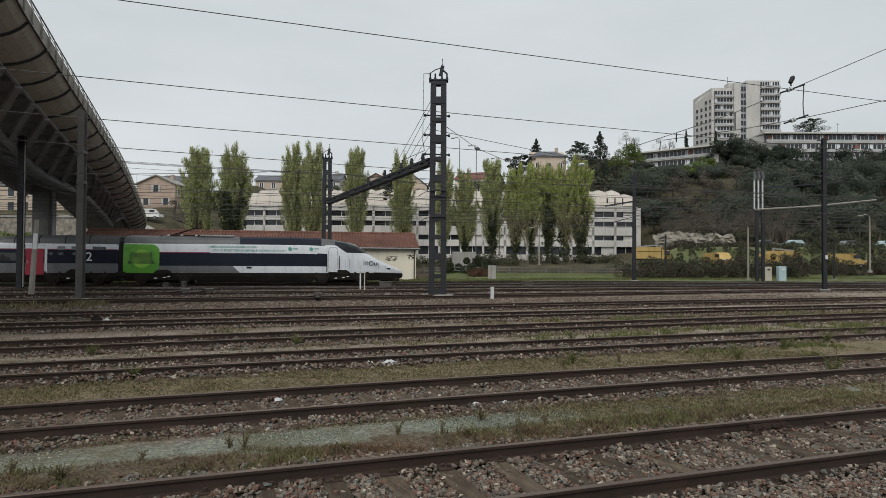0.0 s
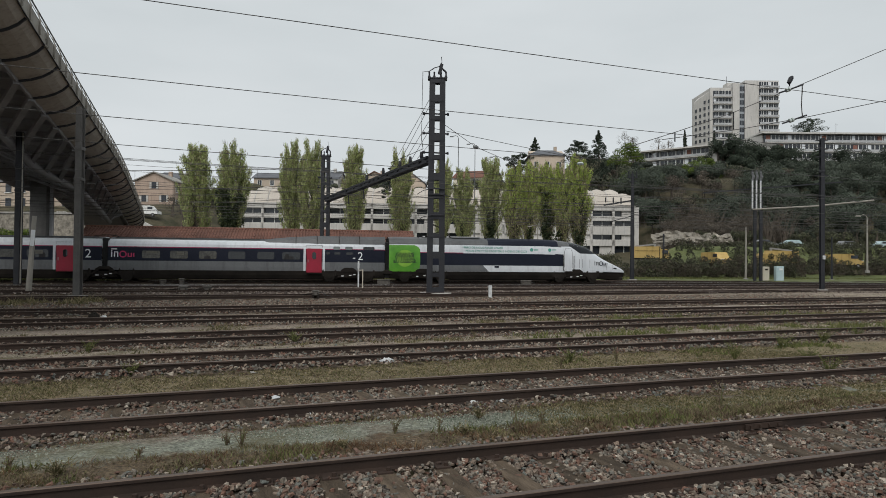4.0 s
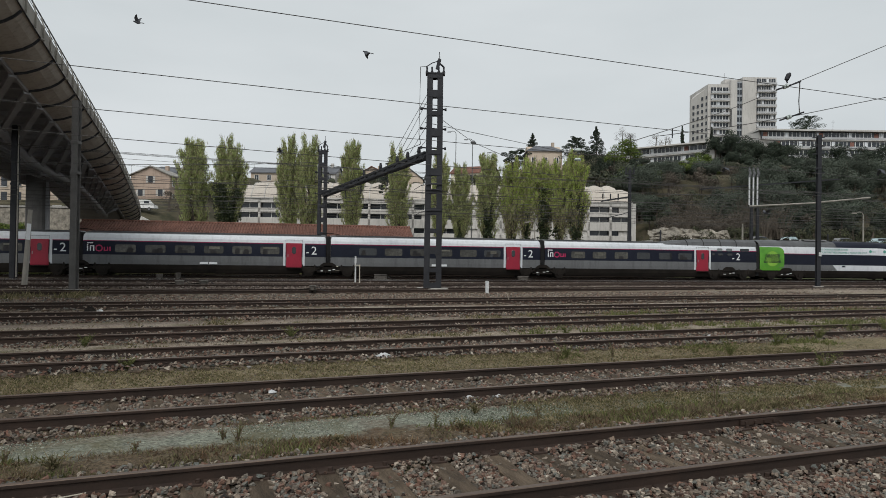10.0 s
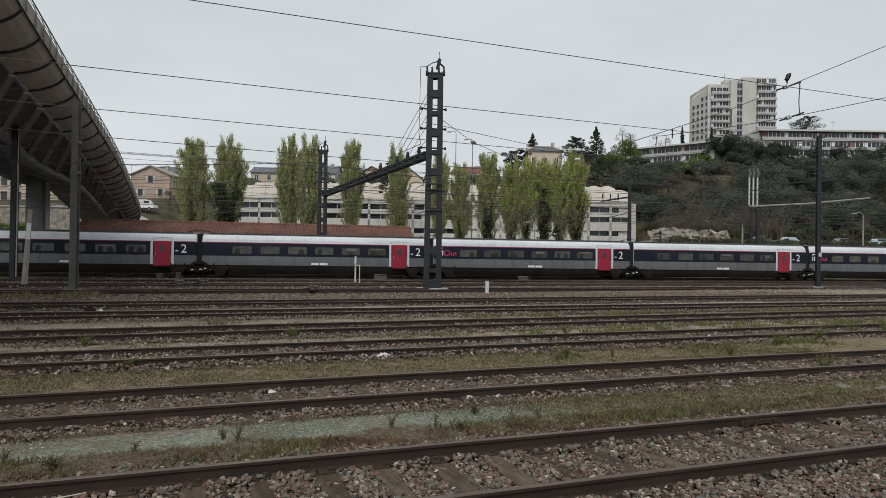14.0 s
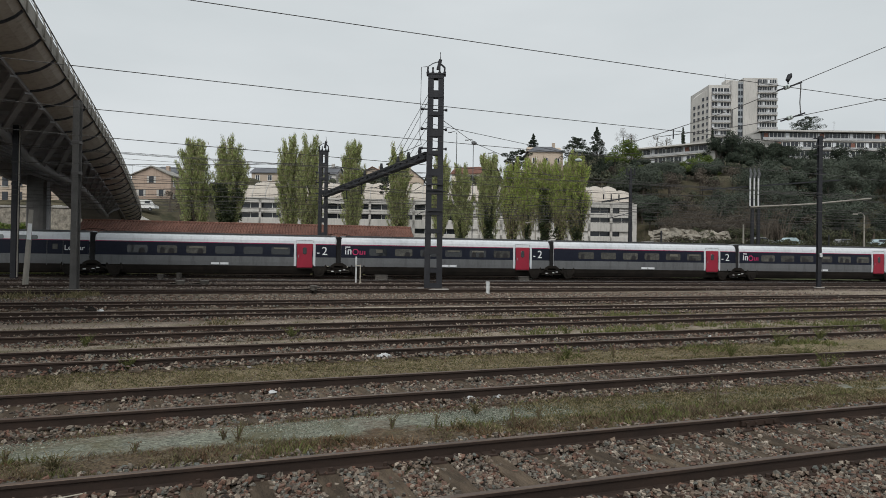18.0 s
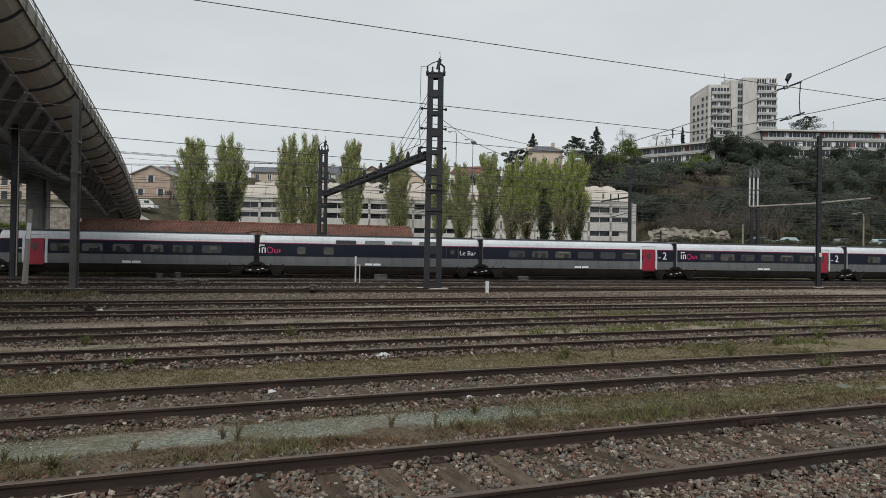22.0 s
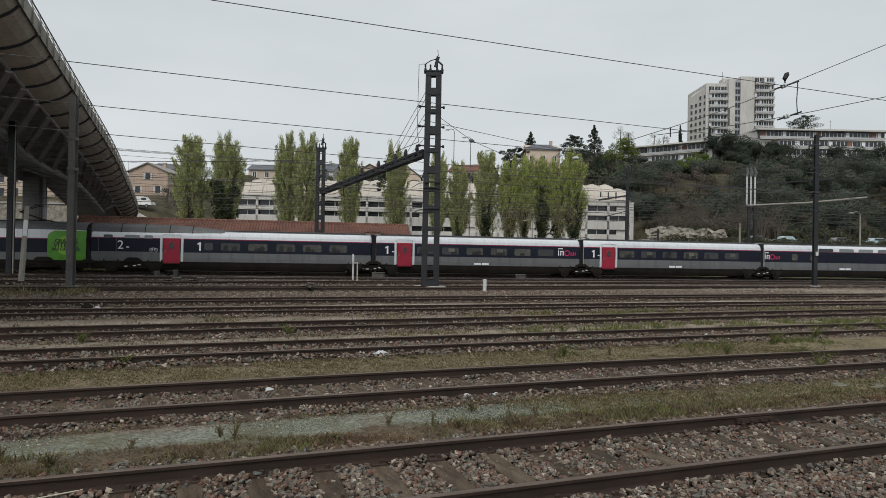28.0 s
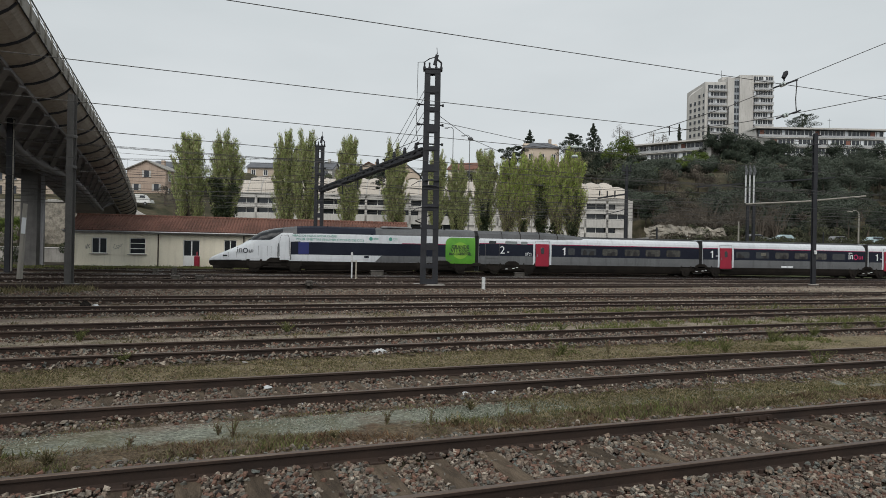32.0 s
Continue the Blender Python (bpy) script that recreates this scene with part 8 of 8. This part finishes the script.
for i, (x, y, s, kind) in enumerate(((1.65, 14.1, 0.17, 0), (-0.56, 10.75, 0.10, 0), (2.54, 9.85, 0.11, 0), (2.01, 9.96, 0.14, 1), (3.04, 9.94, 0.08, 0), (0.0, 9.46, 0.09, 0), (-2.92, 9.04, 0.05, 0), (-3.68, 8.84, 0.07, 2), (-1.15, 13.2, 0.06, 1),
                                     (3.55, 5.75, 0.055, 0), (12.8, 15.4, 0.12, 0), (11.6, 16.7, 0.10, 0), (18.6, 27.7, 0.18, 0), (1.56, 30.3, 0.12, 0), (44, 47.5, 0.22, 0), (47.5, 48.5, 0.38, 0), (-8.3, 51.6, 0.25, 0), (18.7, 51.8, 0.3, 0), (41.4, 50.5, 0.4, 0), (25.5, 31.0, 0.2, 3), (24.9, 31.1, 0.16, 3),
                                     (-7.9, 25.6, 0.22, 3), (-7.6, 25.7, 0.13, 0), (1.9, 12.0, 0.05, 0), (-0.3, 5.6, 0.04, 0), (7.4, 10.2, 0.05, 0))):
    lump("litter" if kind != 2 else "brick_piece", x, y, -0.165 if kind or y > 8 else -0.19, s, (M_LITTER, M_CONC, M_BRICKRED, M_BLACK)[kind], ("crumpled white litter beside the rails", "pale broken stone beside the rails", "broken brick lying on ballast", "dark scrap lying beside the rails")[kind], "litter", 40 + i, 0.5 if kind != 3 else 0.9)


solid("wood_lath", Geo().beam((-2.5, 6.24, -0.118), (-2.0, 6.46, -0.112), 0.013, 0.006), M_BEIGECAB, "pale thin wooden lath lying between the rails", "litter")


def weed(x, y, tall, mat, n, label, seed, spread_by=0.35, leafy=True):
    rs = np.random.RandomState(seed)
    w = thing("weed", label, "weed", pose(x, y, -0.19))
    g, pts = Geo(), []
    for i in range(n):
        a, l, b = rs.uniform(0, 6.28), tall * rs.uniform(0.55, 1.0), rs.uniform(0.2, 1.0) * spread_by
        p = [(0, 0, 0), (math.cos(a) * b * l * 0.4, math.sin(a) * b * l * 0.4, l * 0.55), (math.cos(a) * b * l, math.sin(a) * b * l, l)]
        g.tube(p, [0.006, 0.005, 0.002], 4, 0, False)
        for k in np.linspace(0.3, 1.0, 8):
            pts.append((math.cos(a) * b * l * k ** 1.4, math.sin(a) * b * l * k ** 1.4, l * k))
    tagged(part("stalk_tuft", g, mat, w), kind="stuff")
    if leafy:
        part("foliage", cloud_mesh("foliage", leaf_cloud(rs, pts, [0.02 + tall * 0.05] * len(pts), (22 if mat == M_FRESH else 9) * n, (0.008, 0.02)), mat), None, w)


for i, (x, y, tall, kind) in enumerate(((1.09, 8.35, 0.28, 0), (1.67, 8.25, 0.26, 0), (2.0, 8.2, 0.22, 1), (2.72, 8.15, 0.42, 0), (6.38, 9.0, 0.48, 0), (-0.82, 8.05, 0.34, 0), (-1.01, 8.2, 0.2, 0), (-1.92, 7.8, 0.18, 0), (-2.6, 7.35, 0.3, 1), (10.65, 11.4, 0.4, 1), (0.39, 7.85, 0.15, 1),
                                        (-1.18, 7.3, 0.18, 0), (-5.23, 16.6, 0.3, 1), (-0.45, 17.6, 0.35, 1), (4.67, 18.0, 0.3, 0), (7.29, 17.2, 0.35, 1), (10.42, 17.3, 0.35, 1), (14.47, 15.7, 0.5, 1), (12.39, 14.9, 0.45, 1), (9.94, 13.5, 0.45, 1), (6.93, 13.6, 0.4, 0), (5.79, 13.6, 0.35, 1), (5.35, 13.1, 0.3, 0), (-3.45, 13.4, 0.25, 1),
                                        (2.42, 9.0, 0.2, 1), (3.41, 7.8, 0.2, 0), (11.43, 12.9, 0.4, 1), (3.2, 8.5, 0.25, 0), (7.2, 8.6, 0.2, 1), (-3.2, 7.7, 0.16, 0), (16.5, 16.6, 0.5, 1), (18.2, 17.0, 0.5, 1), (13.2, 17.6, 0.4, 0), (4.9, 8.3, 0.22, 0))):
    weed(x, y, tall * (0.8 if kind and y < 9 else 1.0), (M_FRESH if y > 9 else M_GRASS) if kind else M_WEED, 22 if kind else 9, "fresh green weed clump beside the rails" if kind and y > 9 else "olive-brown grass clump beside the rails" if kind else "dry brown weed stems beside the rails", 70 + i, 1.1 if kind else 0.5)


# ---- pigeons ----
def pigeon():
    b = thing("pigeon", "grey pigeon in flight over the yard", "bird", group="flock of pigeons")
    part("body", Geo().tube([(0.17, 0, 0.01), (0.12, 0, 0.02), (0.04, 0, 0), (-0.06, 0, -0.01), (-0.15, 0, 0.0)], [0.02, 0.045, 0.065, 0.05, 0.02], 10), M_BIRD, b, "", True)
    part("head", Geo().tube([(0.23, 0, 0.03), (0.2, 0, 0.035), (0.16, 0, 0.025)], [0.008, 0.03, 0.035], 8), M_BIRD, b, "", True)
    part("tail", Geo().add([(-0.13, -0.025, 0), (-0.13, 0.025, 0), (-0.30, 0.06, 0.0), (-0.30, -0.06, 0.0), (-0.13, -0.025, 0.012), (-0.13, 0.025, 0.012), (-0.30, 0.06, 0.008), (-0.30, -0.06, 0.008)], [(3, 2, 1, 0), (4, 5, 6, 7), (0, 1, 5, 4), (1, 2, 6, 5), (2, 3, 7, 6), (3, 0, 4, 7)]), M_BIRD, b)
    for s in (-1, 1):
        out = [(0.08, 0), (0.11, 0.14), (0.06, 0.26), (-0.06, 0.36), (-0.05, 0.22), (-0.09, 0.10), (-0.07, 0)]
        g = Geo().add([(x, s * y, e) for e in (0.0, 0.008) for x, y in out], [tuple(range(7)), tuple(range(13, 6, -1))] + [(i, (i + 1) % 7, 7 + (i + 1) % 7, 7 + i) for i in range(7)])
        part("wing", g, M_BIRD, b, m=pose(0.02, s * 0.04, 0.03))
    return b


FLIGHTS = (
    ((6, 13.2, 27.9, 9.7), (7, 2.8, 30.1, 11.1), (7.5, -3.7, 31.5, 12.1)),
    ((7, -2.1, 35.2, 9.8), (7.5, -9.0, 36.6, 11.2)),
    ((7, 11.0, 28.3, 9.2), (8, 0.5, 30.5, 11.9), (8.5, -6.0, 31.9, 12.8)),
    ((8, 14.5, 27.6, 10.7), (9, 4.6, 29.7, 12.4), (9.5, -2.5, 31.2, 12.4)),
    ((8.5, 16.6, 27.2, 8.4), (9.5, 8.5, 28.9, 10.4), (10.5, -3.7, 31.4, 13.0)),
    ((9, -2.7, 35.3, 8.6), (9.5, -9.4, 36.7, 10.4)),
    ((10.5, -7.7, 36.4, 9.3), (11, -13.8, 37.7, 11.1)),
    ((11, 14.5, 27.6, 8.8), (12, 4.6, 29.7, 10.2), (13, -9.5, 32.7, 13.6)),
    ((11, 4.6, 29.7, 9.4), (11.5, -2.6, 31.2, 10.9), (12, -10.1, 32.8, 12.7)),
    ((12, -3.1, 35.4, 7.6), (12.5, -9.9, 36.8, 9.1)),
)
flock = [pigeon()]
flock += [copy_thing(flock[0], Matrix()) for _ in FLIGHTS[1:]]

# ---- tracks, laid last: many small pieces ----
SHIFT = -0.01
SPANS = ((-5, 13), (-8, 20), (-10, 26), None, None, None, None)
for k, t in enumerate(YARD):
    track("siding_track", lambda x, t=t: lateral(t, x), 0.03 * ss(k, 3, 6) if k > 3 else 0.0, -60 if k < 4 else -75, 75 if k < 4 else 95,
          "rusty little-used siding track on old oak sleepers", singly=SPANS[k], shift=SHIFT if k == 0 else 0.0, pitch=0.6215)
track("running_track", lambda x: 43.0 + 0.095 * x, 0.05, -80, 110, "rusty running track among dark ballast")
track("running_track", lambda x: 48.6 + 0.055 * x, 0.08, -80, 110, "running track beside the passing train", True)
track("running_track", lambda x: TRAIN_Y, TRAIN_Z, -320, 330, "running track under the passing train", True)
track("running_track", lambda x: TRAIN_Y + 4.3, TRAIN_Z, -80, 110, "running track behind the passing train")

# joint bars on the nearest rail
fish = Geo()
x = 6.10
fish.box((x, lateral(YARD[0], x) + GAUGE / 2 - 0.035, -0.085), (0.65, 0.03, 0.07), math.degrees(math.atan(0.13)))
for i in range(4):
    fish.box((x - 0.24 + 0.16 * i, lateral(YARD[0], x - 0.24 + 0.16 * i) + GAUGE / 2 - 0.058, -0.085), (0.035, 0.03, 0.035), 8)
solid("joint_bar", fish, M_RUST, "rusty bolted joint bar on the rail", "rail joint")


def stones(name, n, place, size, label, mat=None, plain=False):
    """Crushed stone as one mesh: n uneven lumps at place() within a size range."""
    rs = np.random.RandomState(n)
    base = np.array([(x, y, z) for z in (-1, 1) for y in (-1, 1) for x in (-1, 1)], float) * 0.58
    base = np.concatenate([base, [(0, 0, 0.72), (0, 0, -0.72)]])
    quad = [(0, 1, 5, 4), (1, 3, 7, 5), (3, 2, 6, 7), (2, 0, 4, 6)]
    fan = [(4, 5, 8), (5, 7, 8), (7, 6, 8), (6, 4, 8)]
    if plain:
        base = np.array([(-0.8, -0.7, -0.5), (0.8, -0.6, -0.5), (0.7, 0.7, -0.5), (-0.7, 0.7, -0.5), (-0.25, -0.15, 0.75), (0.35, 0.1, 0.68)])
        quad, fan = [(0, 1, 5, 4)], [(1, 2, 5), (2, 3, 4), (3, 0, 4), (4, 5, 2)]
    pos = place(rs, n)
    n = len(pos)
    v = base[None] + rs.uniform(-0.36, 0.36, (n, len(base), 3))
    v *= (rs.uniform(size[0], size[1], (n, 1, 1)) * np.stack([rs.uniform(0.7, 1.35, n), rs.uniform(0.7, 1.2, n), rs.uniform(0.5, 0.95, n)], -1)[:, None])
    a, b = rs.uniform(0, 6.28, n), rs.uniform(-0.7, 0.7, n)
    ca, sa, cb, sb = np.cos(a)[:, None], np.sin(a)[:, None], np.cos(b)[:, None], np.sin(b)[:, None]
    x, z = v[..., 0] * cb - v[..., 2] * sb, v[..., 0] * sb + v[..., 2] * cb
    x, y = x * ca - v[..., 1] * sa, x * sa + v[..., 1] * ca
    co = (np.stack([x, y, z], -1) + pos[:, None]).reshape(-1, 3)
    off = np.arange(n)[:, None, None] * len(base)
    q = (np.array(quad)[None] + off).reshape(-1, 4)
    t = (np.array(fan)[None] + off).reshape(-1, 3)
    me = bpy.data.meshes.new(name)
    me.from_pydata(co.tolist(), [], q.tolist() + t.tolist())
    me.materials.append(mat or M_STONE)
    me.update()
    return tagged(new(name, me), label, "ballast", kind="stuff")


def lat_np(t, x):
    c = np.clip(x, -16, 24)
    return t[0] + t[1] * c + t[2] * c * c + (t[1] + 2 * t[2] * c) * (x - c)


def bed(t, x0, x1, lo, hi, z, cover=0.1):
    """Places on a track's bed, from lo to hi metres beside its centre, rolled higher towards the rails' middle."""
    def place(rs, n):
        x, o = rs.uniform(x0, x1, n), rs.uniform(lo, hi, n)
        keep = (np.abs(np.abs(o) - GAUGE / 2) > 0.085)
        edge = np.minimum(o - lo, hi - o)
        keep &= rs.uniform(0, 1, n) < np.clip(edge / 0.4 + 0.15, 0, 1)
        laid = np.array(SLEEP_X[round(t[0], 2)])
        off = np.abs(x[:, None] + (o * t[1])[:, None] - laid[None]).min(1)
        keep &= (off > 0.115) | (np.abs(o) > 0.95) | (rs.uniform(0, 1, n) < cover)
        x, o = x[keep], o[keep]
        zz = z + rs.uniform(-0.02, 0.025, len(x)) + 0.018 * ((np.abs(o) > 0.9) & (np.abs(o) < 1.5)) + 0.012 * np.sin(x * 3.1 + o * 5) + 0.032 * (np.abs(np.abs(o) - GAUGE / 2) < 0.2)
        return np.stack([x, lat_np(t, x) + o, zz], -1)
    return place



def yard_floor(x0, x1, y0, y1, z):
    def place(rs, n):
        x, y = rs.uniform(x0, x1, n), rs.uniform(y0, y1, n)
        return np.stack([x, y, z + rs.uniform(-0.015, 0.015, n)], -1)
    return place


def strip_floor(x0, x1, v0, v1, z):
    def place(rs, n):
        x, v = rs.uniform(x0, x1, n), rs.uniform(v0, v1, n)
        return np.stack([x, v + 0.148 * x - 0.0010 * x * x, z + rs.uniform(-0.012, 0.008, n)], -1)
    return place


stones("gravel", 20000, strip_floor(-5, 14, 7.1, 8.25, -0.185), (0.006, 0.026), "small loose stones scattered over bare soil", plain=True)
stones("gravel", 20000, strip_floor(-6, 4.0, 8.0, 8.95, -0.176), (0.005, 0.015), "fine pale green grit on a mossy path", M_GRIT, plain=True)
stones("gravel", 9000, strip_floor(-6, 16, 8.85, 9.5, -0.18), (0.006, 0.024), "small loose stones beside a mossy path", plain=True)
stones("gravel", 6000, strip_floor(-9, 22, 11.5, 13.6, -0.18), (0.007, 0.02), "small loose stones in short grass", plain=True)
stones("gravel", 9000, strip_floor(-12, 30, 16.2, 22.0, -0.175), (0.012, 0.035), "loose gravel between sidings", plain=True)
stones("gravel", 9000, strip_floor(-16, 42, 25.2, 36.0, -0.16), (0.02, 0.05), "loose gravel between sidings", plain=True)
stones("ballast", 16000, yard_floor(-30, 62, 39.5, 53.0, -0.07), (0.05, 0.1), "dark oily ballast beside the running tracks", M_OILSTONE, plain=True)

stones("ballast", 52000, bed(YARD[0], -4.5, 12.5, -2.2, 1.45, -0.183, 0.16), (0.016, 0.042), "crushed red-grey ballast round the nearest track")
stones("ballast", 42000, bed(YARD[1], -7.5, 19, -1.3, 1.3, -0.180, 0.26), (0.018, 0.038), "crushed grey ballast between rusty rails")
stones("ballast", 30000, bed(YARD[2], -10, 25, -1.25, 1.6, -0.146, 0.6), (0.024, 0.048), "crushed grey ballast between rusty rails", plain=True)
stones("ballast", 30000, bed(YARD[3], -12, 30, -1.6, 2.2, -0.157, 0.75), (0.024, 0.046), "crushed grey ballast between rusty rails", plain=True)
stones("ballast", 24000, bed(YARD[4], -14, 36, -1.6, 1.5, -0.145, 0.8), (0.028, 0.05), "crushed grey ballast between rusty rails", plain=True)
stones("ballast", 26000, bed(YARD[5], -16, 42, -1.4, 6.5, -0.12, 0.8), (0.03, 0.055), "crushed grey ballast between rusty rails", plain=True)



def motions():
    journey = ((0, 7.45), (1, 12.49), (2, 17.63), (3, 22.89), (4, 28.30), (5, 33.85), (6, 39.57), (7, 45.47), (8, 51.54), (9, 57.79), (10, 64.21), (11, 70.81), (12, 77.57), (13, 84.49), (14, 91.56), (15, 98.78), (16, 106.11), (17, 113.56), (18, 121.11), (19, 128.75), (20, 136.46), (21, 144.22), (22, 152.03), (23, 159.86), (24, 167.71), (25, 175.57), (26, 183.41), (27, 191.24), (28, 199.05), (29, 206.82), (30, 214.56), (31, 222.27), (32, 229.94))
    walk(train, [(t, pose(x, TRAIN_Y, TRAIN_Z)) for t, x in journey])
    # the wheels roll: the way gone, over their radius
    spans = list(zip(journey, journey[1:]))
    turns = []
    for k in range(0, 32 * FPS + 1, 2):
        t = k / FPS
        (t0, x0), (t1, x1) = spans[min(int(t), len(spans) - 1)]
        turns.append((t, math.degrees((x0 + (x1 - x0) * (t - t0) / (t1 - t0) - journey[0][1]) / 0.46)))
    for wheels in [q for q in train.children_recursive if q.name.startswith("wheelset")]:
        way = -1 if wheels.parent == rear else 1
        place = wheels.matrix_basis.translation.copy()
        walk(wheels, [(t, pose(*place, 0, way * a, 0)) for t, a in turns])
    for i, (bird, legs) in enumerate(zip(flock, FLIGHTS)):
        a, b = legs[0], legs[-1]
        v = (Vector(b[1:]) - Vector(a[1:])) / (b[0] - a[0])
        way = math.degrees(math.atan2(v.y, v.x))
        flat = Vector((v.x, v.y, 0.0))

        def at_time(t):
            """Where the bird is outside its climb: it comes in level from one side and leaves level on the other."""
            if t < a[0]:
                return Vector(a[1:]) - flat * (a[0] - t) - UP * min(3.0, v.z * (a[0] - t))
            return Vector(b[1:]) + flat * (t - b[0]) + UP * min(6.0, v.z * (t - b[0]))
        rows = [(t, pose(*at_time(t), 0, -8, way)) for t in (0.0, a[0] - 2.0, a[0] - 1.0, a[0] - 0.5)]
        rows += [(q[0], pose(*q[1:], 0, -10, way)) for q in legs]
        rows += [(t, pose(*at_time(t), 0, -8, way)) for t in (b[0] + 0.5, b[0] + 1.0, b[0] + 2.0, 32.0)]
        walk(bird, rows)
        for wing in [q for q in bird.children if q.name.startswith("wing")]:
            s = 1 if wing.matrix_basis.translation.y > 0 else -1
            beat = [(0.0, 0)] + [(a[0] - 1.2 + 0.1 * k, 55 * math.sin(1.9 * k + i)) for k in range(int((b[0] - a[0] + 2.4) * 10))] + [(32.0, 0)]
            walk(wing, [(t, pose(0.02, s * 0.04, 0.03, s * (8 + e), 0, 0)) for t, e in beat])


motions()
